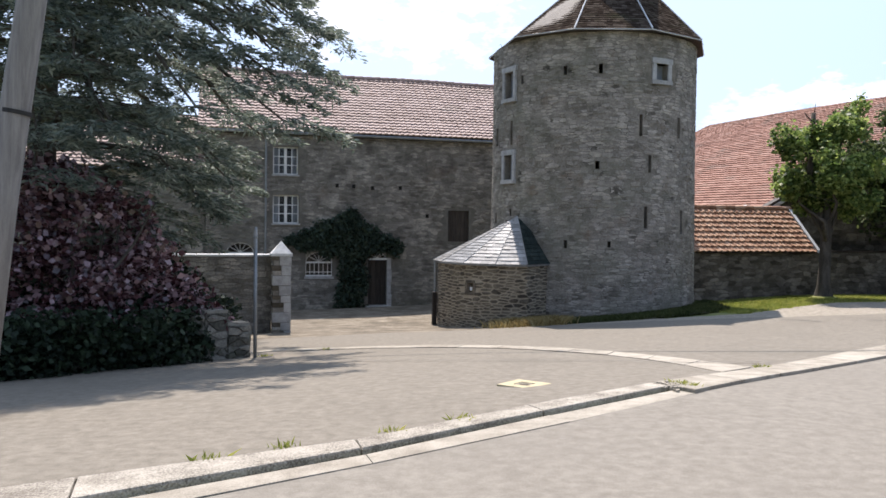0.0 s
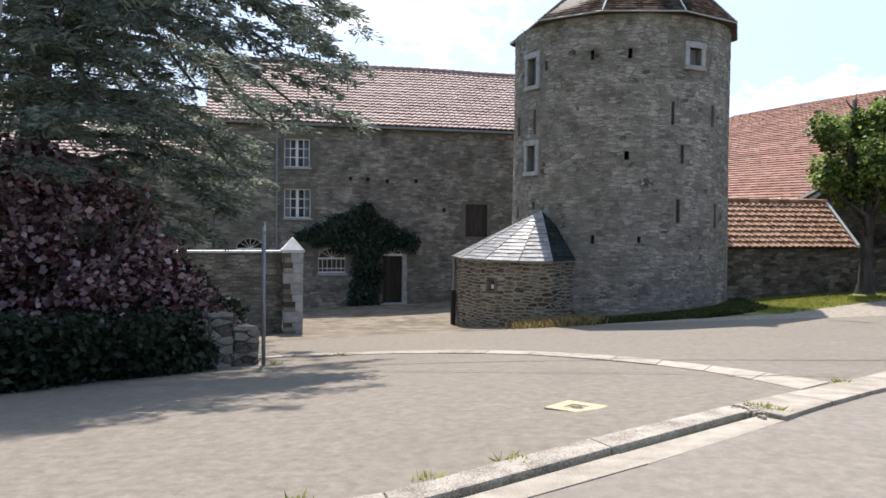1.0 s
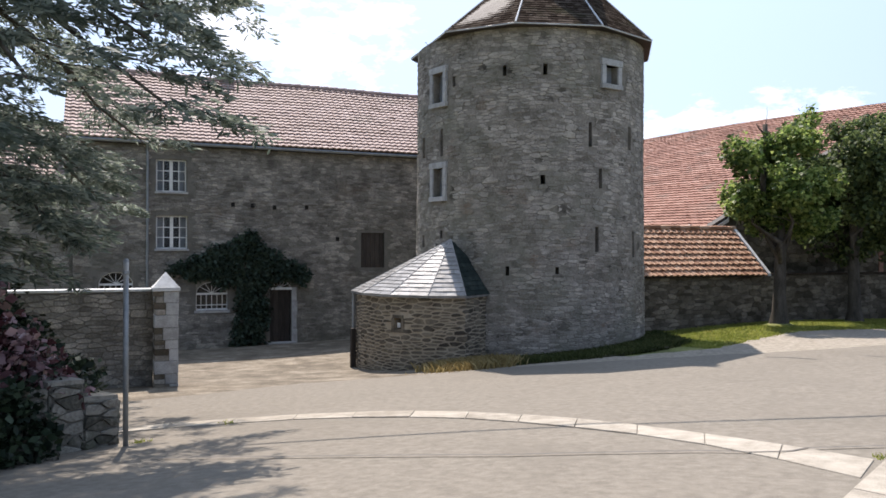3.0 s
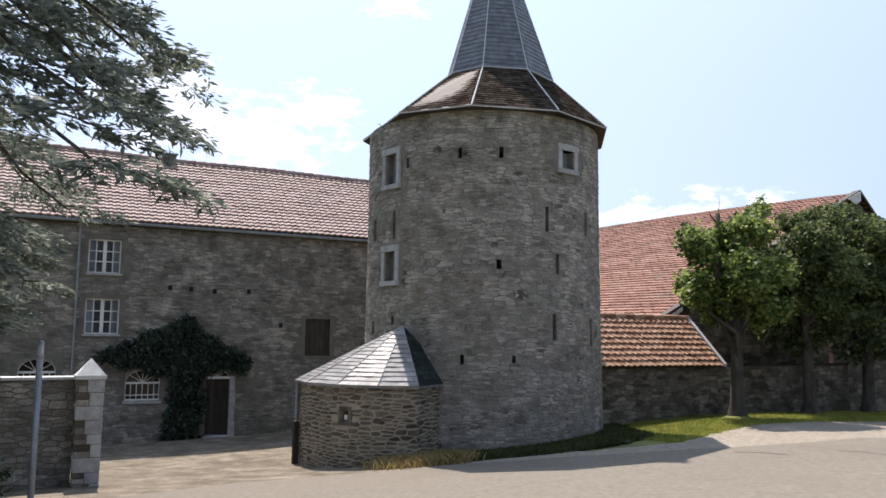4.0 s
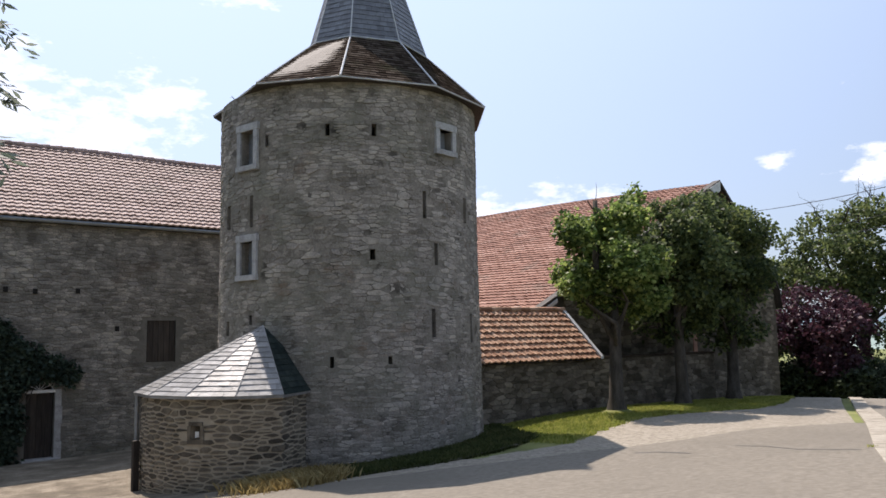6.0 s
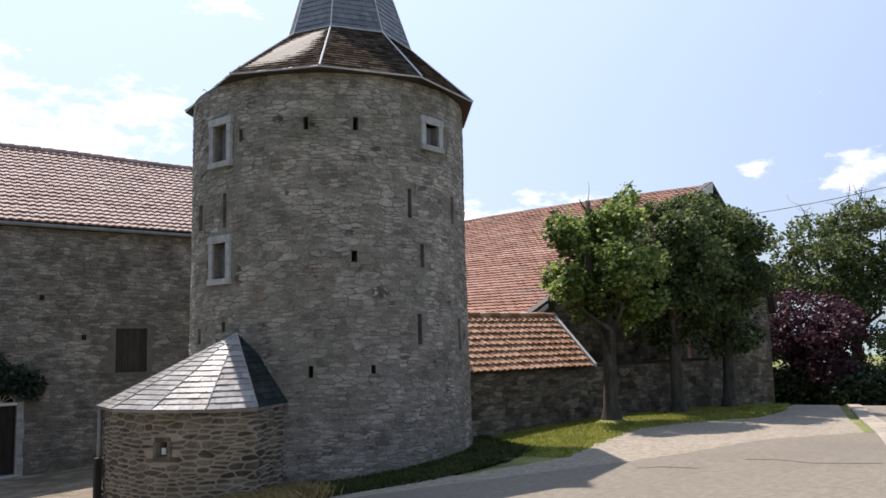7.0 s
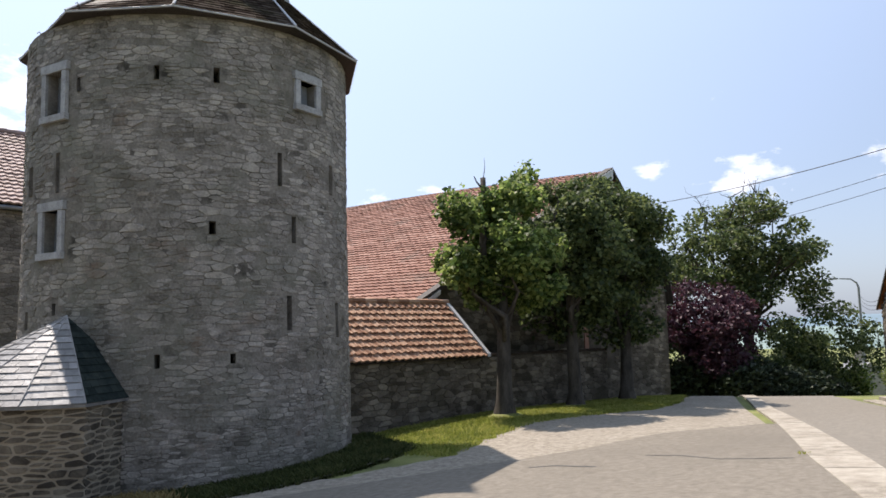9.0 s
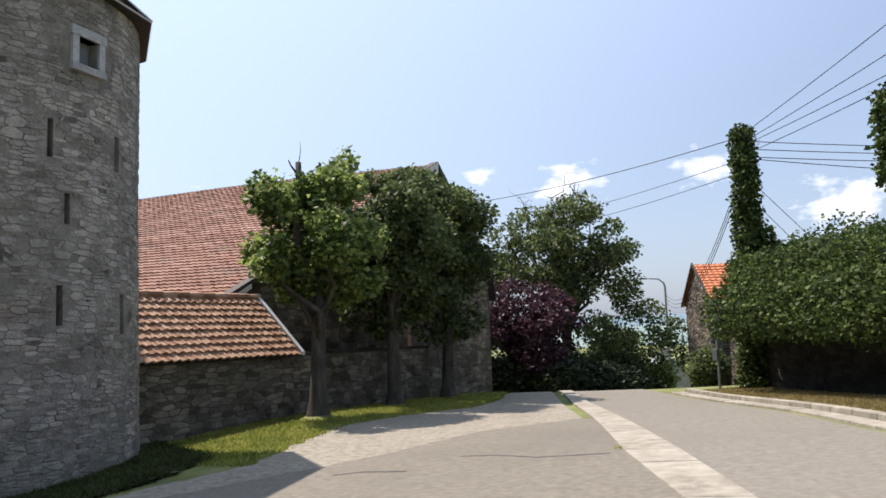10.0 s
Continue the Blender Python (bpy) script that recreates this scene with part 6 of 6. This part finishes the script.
gw = [(-12.0, 7.4), (-8.6, 9.3), (-6.4, 10.9), (-4.9, 12.6), (-3.38, 14.2)]
garden = thing("garden_wall", pose(-3.75, 14.0, ground_z(-3.75, 14.0)), "low mossy dry-stone garden wall", "wall", kind="structure")
inv = garden.matrix_world.inverted()
gp = along(gw, 26)
for i in range(25):
    a, b = Vector((*gp[i], ground_z(*gp[i]))), Vector((*gp[i + 1], ground_z(*gp[i + 1])))
    d = (b - a)
    d.z = 0
    length, d = d.length, d.normalized()
    back_way = Vector((-d.y, d.x, 0))
    top = 0.78 if i < 23 else (0.85 if i < 24 else 0.62)
    g = Geo()
    for p, q, z0, z1 in ((a, b, -0.3, top),):
        c = [p, q, q + back_way * 0.4, p + back_way * 0.4]
        g.v += [tuple(inv @ (v + Vector((0, 0, z0)))) for v in c] + [tuple(inv @ (v + Vector((0, 0, z1)))) for v in c]
        g.f += [(3, 2, 1, 0), (4, 5, 6, 7), (0, 1, 5, 4), (1, 2, 6, 5), (2, 3, 7, 6), (3, 0, 4, 7)]
    sect = part("wall_section", g, MORTAR_DARK, garden)
    la, ld, lo = inv @ a, d, -back_way
    masonry(sect, lay(length, top + 0.1, 0.12, 0.26, RNG), lambda s, z: (tuple(la + ld * s + Vector((0, 0, z - 0.1))), tuple(ld), tuple(lo)), WALL_STONE, 0.04, 0.018)
    if i >= 23:
        la2 = inv @ b
        masonry(sect, lay(0.4, top + 0.1, 0.12, 0.2, RNG), lambda s, z: (tuple(la2 + back_way * s + Vector((0, 0, z - 0.1))), tuple(back_way), tuple(ld)), WALL_STONE, 0.04, 0.018)
    cp = [a - back_way * 0.03, b - back_way * 0.03, b + back_way * 0.43, a + back_way * 0.43]
    cg = Geo()
    cg.v = [tuple(inv @ (v + Vector((0, 0, top + 0.004)))) for v in cp] + [tuple(inv @ (v + Vector((0, 0, top + 0.05 + 0.02 * RNG.random())))) for v in cp]
    cg.f = [(3, 2, 1, 0), (4, 5, 6, 7), (0, 1, 5, 4), (1, 2, 6, 5), (2, 3, 7, 6), (3, 0, 4, 7)]
    part("capstone", cg, WALL_STONE, sect)

spill = thing("ivy_ground_cover", pose(-6.4, 10.9, ground_z(-6.4, 10.9)), "evergreen foliage hanging over the garden wall, near black for shade", "shrub")
sc = []
for i in range(0, 23):
    z = ground_z(*gp[i]) - ground_z(-6.4, 10.9)
    for k in range(2):
        sc.append((gp[i][0] + 6.4 + RNG.normal(0, 0.12) + 0.05, gp[i][1] - 10.9 + RNG.normal(0, 0.12) - 0.05, z + 0.2 + 0.42 * k, 0.5, 0.42, 0.42))
# near-black leaves paint the shade below the shrub
part("foliage", quads("foliage", leaves(blob_points([c[:3] for c in sc], [c[3:] for c in sc], 32000, RNG, 0.42), 0.075, RNG, 0.6, 0.3)), SHADED_EVERGREEN, spill)
for i in range(2, 22, 2):
    z = ground_z(*gp[i]) - ground_z(-6.4, 10.9)
    g = Geo()
    limb(g, (gp[i][0] + 6.5, gp[i][1] - 11.0, z), (gp[i][0] + 6.4 + RNG.normal(0, 0.2), gp[i][1] - 10.9, z + 0.9), 0.03, 0.008, RNG)
    part("stem", g, BARK, spill)

# ---- posts and wires ----
px, py = -3.21, 13.95
post = thing("steel_post", pose(px, py, ground_z(px, py) + 0.03, 0, 0, 0), "slim grey galvanised steel post without a sign", "post")
part("tube", Geo().tube([(0, 0, -0.2), (0, 0, 2.28)], [0.032] * 2, 14), STEEL, post, smooth=True)
part("cap", Geo().tube([(0, 0, 2.28), (0, 0, 2.31)], [0.036, 0.02], 14), STEEL, post)
part("clamp", Geo().tube([(0, 0, 2.12), (0, 0, 2.16)], [0.04] * 2, 14), STEEL, post)

up = thing("utility_pole", Matrix.Translation((-4.42, 7.5, ground_z(-4.42, 7.5) - 0.1)), "leaning weathered grey wooden utility pole", "utility pole")
part("shaft", Geo().tube([(0, 0, -0.3), (0.32, 0.03, 2.3), (0.56, 0.06, 3.95), (1.05, 0.1, 7.4)], [0.15, 0.14, 0.13, 0.11], 16), POLE_WOOD, up, smooth=True)
part("strap", Geo().tube([(0.43, 0.045, 3.0), (0.436, 0.046, 3.04)], [0.142] * 2, 16), IRON, up)


def wire(name, a, b, sagging, r=0.011, group="overhead cables"):
    a, b = Vector(a), Vector(b)
    mid = (a + b) / 2
    owner = Geo()
    owner.tube([a.lerp(b, t) - mid - Vector((0, 0, sagging * 4 * t * (1 - t))) for t in np.linspace(0, 1, 25)], [r] * 25, 5)
    ob = part(name, owner, CABLE, None)
    ob.location = mid
    return tagged(ob, "thin black overhead cable", "cable", group)


IV = Vector((25.75, 22.0, 0))
for z0, zk in ((7.25, 7.9), (7.0, 6.9), (6.9, 6.1), (6.6, 5.9)):
    wire("overhead_cable", (25.75, 22, z0), (25.75 - 4.85 * 2.6, 22 - 5.05 * 2.6, zk), 0.12)
for z0, z1 in ((7.05, 7.0), (6.8, 6.75), (6.55, 6.5), (6.5, 5.9)):
    wire("overhead_cable", (25.75, 22, z0), (36.5, 15.0, z1), 0.1, 0.014)
wire("overhead_cable", (25.75, 22, 7.2), (31.3, 40.6, 8.1), 0.25, 0.016)
wire("overhead_cable", (25.75, 22, 6.48), (33.3, 38.5, 6.85), 0.15)
wire("overhead_cable", (25.75, 22, 6.08), (34, 37.6, 6.45), 0.15)
for i in range(3):
    wire("overhead_cable", (25.4, 22.4, 5.0 - 0.15 * i), (51, 40.6, 3.4 - 0.25 * i), 1.3, 0.013)
wire("overhead_cable", (25.9, 21.9, 5.8), (27.6, 20.0, 3.0), 0.02, 0.01)
wire("overhead_cable", (25.9, 21.9, 5.2), (27.0, 20.4, 3.0), 0.02, 0.01)
wire("overhead_cable", (-24, 21.4, 9.4), (46, 12.7, 9.6), 0.5, 0.036)


def ivy_pole(x, y, top, clumps, n, label):
    p = thing("ivy_pole", pose(x, y, ground_z(x, y)), label, "utility pole")
    h = top - ground_z(x, y)
    part("shaft", Geo().tube([(0, 0, -0.3), (0, 0, h - 0.1)], [0.15, 0.11], 12), POLE_WOOD, p)
    pts = blob_points([c[:3] for c in clumps], [c[3:] for c in clumps], n, RNG, 0.4)
    part("ivy", quads("ivy", leaves(pts, 0.085, RNG, 0.6, 0.5, 1.25)), IVY, p, "dense dark ivy covering the pole")


base = ground_z(25.75, 22)
ivy_pole(25.75, 22.0, 7.45, [(0.02 * math.sin(i * 2.1), 0.02 * math.cos(i), 0.4 * i + 0.3, 0.42 + 0.012 * (20 - i), 0.40 + 0.012 * (20 - i), 0.4) for i in range(20)] + [(0.35, -0.3, 4.6, .4, .4, .5), (0.6, -0.55, 4.1, .5, .5, .5), (0.95, -0.9, 3.7, .55, .55, .5), (1.3, -1.2, 3.6, .5, .5, .4), (-0.3, 0.25, 3.6, .4, .4, .6), (-0.4, 0.3, 2.6, .45, .45, .7)], 26000, "utility pole completely overgrown with dark ivy")
ivy_pole(19.62, 15.74, 5.95, [(0.02, 0, 4.6 + 0.3 * i, 0.44, 0.44, 0.35) for i in range(6)] + [(0.05, 0, 3.6, .2, .2, .3), (0.02, 0, 3.0, .3, .3, .4)], 5000, "tall pole topped with a clump of ivy beside the road")

# ---- overgrown wall on the far side of the road ----
WA, WB = Vector((24.9, 22.6, 0)), Vector((15.5, 10.4, 0))
wd = (WB - WA).normalized()
wn_ = Vector((-wd.y, wd.x, 0))
if wn_.x > 0:
    wn_ = -wn_
owall = thing("overgrown_wall", pose(WA.x, WA.y, ground_z(WA.x, WA.y)), "old wall buried under a thick ivy hedge, stone coloured dark for shade", "wall", kind="structure")
ln = (WB - WA).length
g = Geo()
a, b = -wn_ * 1.1, wd * ln - wn_ * 1.1
c = [a, b, b - wn_ * 0.5, a - wn_ * 0.5]
g.v = [(*v.xy, -0.5) for v in c] + [(*v.xy, 2.1) for v in c]
g.f = [(3, 2, 1, 0), (4, 5, 6, 7), (0, 1, 5, 4), (1, 2, 6, 5), (2, 3, 7, 6), (3, 0, 4, 7)]
# near-black colour stands in for shade below the overhang
ow = part("wall", g, SHADED_STONE, owall)
masonry(ow, lay(ln, 2.3, 0.16, 0.4, RNG), lambda s, z: (tuple(wd * s - wn_ * 1.1 + Vector((0, 0, z - 0.2))), tuple(wd), tuple(wn_)), SHADED_STONE, 0.018, 0.010)
hedge = thing("ivy_hedge", pose(WA.x, WA.y, ground_z(WA.x, WA.y)), "thick rounded ivy hedge overhanging the wall", "hedge")
hc = []
for i in range(30):
    s = ln * i / 29
    s += 0.8
    grow = min(1.0, 0.72 + s / 6)
    hc.append((*(wd * s - wn_ * 0.5).xy, 2.0 + 0.85 * grow, 1.0, 1.0, 0.55 + 0.75 * grow))
    hc.append((*(wd * (s + 0.2) - wn_ * 1.9).xy, 2.1 + 1.1 * grow, 1.3, 1.3, 0.6 + 0.75 * grow))
    hc.append((*(wd * s + wn_ * 0.35).xy, 2.15 + 0.25 * grow, 0.7, 0.7, 0.5 + 0.35 * grow))
hc = [(*c[:3], *(q * (0.82 + 0.36 * RNG.random()) for q in c[3:])) for c in hc]
pts = blob_points([c[:3] for c in hc], [c[3:] for c in hc], 110000, RNG, 0.7)
part("foliage", quads("foliage", leaves(pts, 0.085, RNG, 0.6, 0.5, 1.25)), IVY, hedge)
inner = Geo()
for i in range(29):
    s, e = ln * i / 29, ln * (i + 1) / 29
    s, e = s + 0.8, e + 0.8
    gr = min(1.0, 0.6 + s / 6)
    p, q = wd * s, wd * e
    c = [p + wn_ * 0.2, q + wn_ * 0.2, q - wn_ * 2.2, p - wn_ * 2.2]
    k = len(inner.v)
    inner.v += [(*v.xy, 1.75) for v in c] + [(*v.xy, 2.2 + 0.9 * gr) for v in c]
    inner.f += [tuple(k + n for n in f) for f in ((3, 2, 1, 0), (4, 5, 6, 7), (0, 1, 5, 4), (1, 2, 6, 5), (2, 3, 7, 6), (3, 0, 4, 7))]
part("inner_wood", inner, LEAF_DARK, hedge)

# sign post by the wall
sp = thing("sign_post", pose(25.0, 22.9, ground_z(25.0, 22.9)), "thin grey post with a small dark box", "post")
part("tube", Geo().tube([(0, 0, -0.2), (0, 0, 1.55)], [0.04] * 2, 10), STEEL, sp)
part("box", Geo().box(-0.2, -0.05, -0.08, 0.08, 0.95, 1.3), STEEL, sp, "small grey metal box", bevel=0.01)

# ---- stone house down the road ----
far = thing("stone_house", Matrix(((0.717, 0.697, 0, 35.7), (0.697, -0.717, 0, 28.9), (0, 0, 1, -2.1), (0, 0, 0, 1))) @ Matrix.Identity(4), "sunlit stone house with a bright orange tile roof", "house")
far.matrix_world = pose(35.7, 28.9, -2.1, 0, 0, 44.2)
# local x runs along the gable, local -y away from the street
f_wall = part("gable_wall", Geo().prism([(0, -0.6), (4.6, -0.6), (4.6, 4.4), (2.3, 6.35), (0, 4.7)], -0.4, 0.0).box(0, 0.4, -8, -0.4, -0.6, 4.6).box(4.2, 4.6, -8, -0.4, -0.6, 4.3).box(0, 4.6, -8.3, -8, -0.6, 4.3), RENDERED, far)
masonry(f_wall, [q for q in lay(4.6, 6.9, 0.17, 0.36, RNG, lambda a, b, z0, z1: z1 - 0.5 > np.interp([a, b], [0, 2.3, 4.6], [4.7, 6.35, 4.4]).min())],
        lambda s, z: ((4.6 - s, 0.0, z - 0.5), (-1, 0, 0), (0, 1, 0)), STONE_WARM, 0.03, 0.025)
masonry(f_wall, lay(7.6, 5.0, 0.17, 0.36, RNG), lambda s, z: ((0.0, -s, z - 0.5), (0, -1, 0), (-1, 0, 0)), STONE_WARM, 0.03, 0.025)
g = pantiles(-8.5, 0.2, (0.0, 0.0), (2.55, 1.72), 0.26, 0.26, 0.035)
g.v = [(y - 0.25, x, z + 4.62) for x, y, z in g.v]
f_roof = tiled("roof_tiling", far, g, TILE_ORANGE, "bright orange clay tile roof")
g = pantiles(-8.5, 0.2, (0.0, 0.0), (2.55, 1.95), 0.3, 0.3, 0.03)
g.v = [(4.85 - y, x, z + 4.38) for x, y, z in g.v]
tiled("far_tiling", far, g, TILE_ORANGE)
part("verge_board", Geo().prism([(-0.25, 4.58), (2.3, 6.3), (4.85, 4.34), (4.85, 4.48), (2.3, 6.46), (-0.25, 4.72)], 0.14, 0.2), DARK_WOOD, far)
part("downpipe", Geo().tube([(0.1, 0.08, 4.6), (0.1, 0.08, 0)], [0.05] * 2, 8), ZINC, far)
annexe = thing("low_annexe", pose(33.2, 25.6, -1.6, 0, 0, 44.2), "low grey stone annexe in the shade", "outbuilding")
aw = part("wall", Geo().box(0, 3.8, -3, 0, -0.8, 3.0), RENDERED, annexe)
masonry(aw, lay(3.8, 3.4, 0.17, 0.36, RNG), lambda s, z: ((3.8 - s, 0.0, z - 0.5), (-1, 0, 0), (0, 1, 0)), STONE_WARM, 0.03, 0.025)
hb = thing("wall_shrub", pose(34.2, 28.4, ground_z(34.2, 28.4)), "rounded green shrub at the foot of the stone house", "shrub")
part("foliage", quads("foliage", leaves(blob_points([(0, 0, 1.0), (0.7, 0.3, 0.8), (-0.6, 0.0, 0.7)], [(.9, .9, .85), (.7, .7, .7), (.6, .6, .6)], 5000, RNG, 0.3), 0.10, RNG)), LEAF_DARK, hb)
hb2 = thing("wall_shrub", pose(41.5, 35.3, -3.4), "slim light-green shrub beside the stone house", "shrub")
part("foliage", quads("foliage", leaves(blob_points([(0, 0, 1.6), (0, 0, 0.8)], [(.8, .8, 1.5), (.8, .8, 0.9)], 3500, RNG, 0.3), 0.12, RNG)), LEAF, hb2)

# ---- trees and hedge down the hill ----
def on_ground(x, y, drop=0.1):
    return pose(x, y, ground_z(x, y) - drop)


leafy_tree("purple_tree", on_ground(30.6, 35.2), 1.4, 0.16, clumps_of(30, 2.2, 2.0, 2.4, 4.0, 0.95, RNG), 22000, 0.13, LEAF_PURPLE, "dark purple-leaved plum tree beside the barn")
leafy_tree("ash_tree", on_ground(36.9, 38.4), 5.2, 0.3, clumps_of(46, 4.3, 3.6, 3.6, 8.6, 1.25, RNG, 0.6) + [(2.6, -1.6, 4.4, 1.2, 1.1, .9), (4.0, -2.6, 5.6, 1.3, 1.1, .8), (4.6, -3.0, 4.2, 1.0, 1.0, .9), (3.2, -2.0, 2.4, 1.3, 1, 1.2), (3.4, -1.6, 6.9, 1.3, 1.1, .8), (2.0, -2.6, 2.0, 1.3, 1.2, 1.1), (2.6, -3.4, 3.0, 1.2, 1.2, 1.0), (1.4, -1.8, 3.4, 1.3, 1.2, 1.0), (3.4, -4.4, 4.6, 1.1, 1.1, .9), (1.0, -1.3, 4.8, 1.3, 1.2, 1.0), (2.2, -2.9, 6.0, 1.2, 1.2, .9), (3.8, -4.9, 3.2, 1.0, 1.0, .9), (-0.6, -0.6, 3.0, 1.5, 1.4, 1.3), (-2.2, 1.0, 4.0, 1.5, 1.4, 1.3)], 46000, 0.14, LEAF_DARK, "tall airy green ash tree with bare top twigs", (0.2, 0), bare=14, limbs=20)
leafy_tree("green_tree", on_ground(34.2, 42.2), 2.5, 0.25, clumps_of(26, 2.6, 2.2, 3.2, 7.0, 1.15, RNG), 20000, 0.15, LEAF_DARK, "dark green tree behind the barn")
leafy_tree("green_tree", on_ground(41.0, 38.6), 1.8, 0.2, clumps_of(20, 1.9, 1.8, 2.2, 3.6, 0.9, RNG, 0.6), 9000, 0.14, LEAF_DARK, "slender green tree down the hill", (0.3, -0.3))
leafy_tree("green_tree", on_ground(44.5, 40.2), 1.6, 0.2, clumps_of(20, 2.4, 2.0, 1.8, 3.4, 1.0, RNG, 0.7), 12000, 0.14, LEAF_DARK, "rounded green tree in the valley")
# darkened leaf colour paints the shade behind the barn corner
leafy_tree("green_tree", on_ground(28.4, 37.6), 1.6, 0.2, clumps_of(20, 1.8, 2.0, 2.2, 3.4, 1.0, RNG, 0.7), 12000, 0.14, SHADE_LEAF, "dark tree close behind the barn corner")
box = thing("clipped_hedge", pose(37.6, 35.2, -2.6, 0, 0, -38.6), "clipped dark green garden hedge down the road", "hedge")
bx = np.c_[RNG.uniform(-2.4, 1.9, 14000), RNG.uniform(-0.5, 0.5, 14000), RNG.uniform(-0.4, 1.0, 14000)]
keep = (np.abs(bx[:, 1]) > 0.4) | (bx[:, 2] > 0.88)
part("foliage", quads("foliage", leaves(bx[keep], 0.09, RNG)), LEAF_DARK, box)
part("inner_wood", Geo().box(-2.4, 1.9, -0.42, 0.42, -0.5, 0.92), LEAF_DARK, box)
sb = thing("garden_shrub", pose(36.6, 37.2, -2.5), "bright green shrub behind the clipped hedge", "shrub")
part("foliage", quads("foliage", leaves(blob_points([(0, 0, 1.2), (0.9, -.6, 1.0)], [(1.0, .9, .9), (.8, .8, .7)], 4500, RNG, 0.4), 0.11, RNG)), LEAF, sb)
# shrubs added to fill the gap; left ones have shade in their leaf colour
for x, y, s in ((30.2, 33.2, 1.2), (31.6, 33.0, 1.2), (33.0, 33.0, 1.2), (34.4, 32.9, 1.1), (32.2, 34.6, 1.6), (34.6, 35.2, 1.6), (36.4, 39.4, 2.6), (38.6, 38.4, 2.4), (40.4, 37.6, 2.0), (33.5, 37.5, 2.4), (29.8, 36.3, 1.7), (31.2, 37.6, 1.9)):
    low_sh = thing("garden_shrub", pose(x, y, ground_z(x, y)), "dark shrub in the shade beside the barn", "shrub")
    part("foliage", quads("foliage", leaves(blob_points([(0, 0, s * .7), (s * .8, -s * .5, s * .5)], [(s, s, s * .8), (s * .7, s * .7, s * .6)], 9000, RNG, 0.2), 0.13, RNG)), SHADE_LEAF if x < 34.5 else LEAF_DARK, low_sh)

lamp = thing("street_lamp", pose(51.0, 40.7, ground_z(51, 40.7)), "tall grey street lamp with a curved arm", "street lamp")
lz = 4.3 - ground_z(51, 40.7)
part("pole", Geo().tube([(0, 0, -0.3), (0, 0, lz - 0.3), (-0.06, 0.06, lz), (-0.35, 0.28, lz + 0.28), (-0.9, 0.72, lz + 0.32)], [0.1, 0.075, 0.06, 0.045, 0.04], 8), STEEL, lamp)
part("lamp_head", Geo().box(-0.5, 0.1, -0.12, 0.12, -0.06, 0.05), STEEL, lamp, place=pose(-1.05, 0.84, lz + 0.33, 0, 0, -38.6), bevel=0.03)
cottage = thing("grey_cottage", pose(65.5, 50.2, -7.6, 0, 0, 44), "distant grey slate-roofed cottage in the valley", "house")
part("wall", Geo().prism([(-3.5, -2), (3.5, -2), (3.5, 3.6), (-3.5, 3.6)], -3, 3), RENDERED, cottage)
g = Geo()
g.prism([(-3.3, 3.6), (3.3, 3.6), (0, 6.2)], -4.5, 4.5)
g.v = [(y * 0.85, x, z) for x, y, z in g.v]
part("roof", g, SLATE, cottage, "grey slate roof")
part("chimney", Geo().box(-1.0, -0.2, -0.4, 0.4, 5.6, 7.0), STONE_DARK, cottage)
for x in (-2.2, 0.2, 2.2):
    w = part("window", Geo().box(x - 0.4, x + 0.4, 2.98, 3.04, 0.8, 2.2), WHITE, cottage)
    part("pane", Geo().box(x - 0.32, x + 0.32, 3.03, 3.05, 0.88, 2.12), GLASS, w)
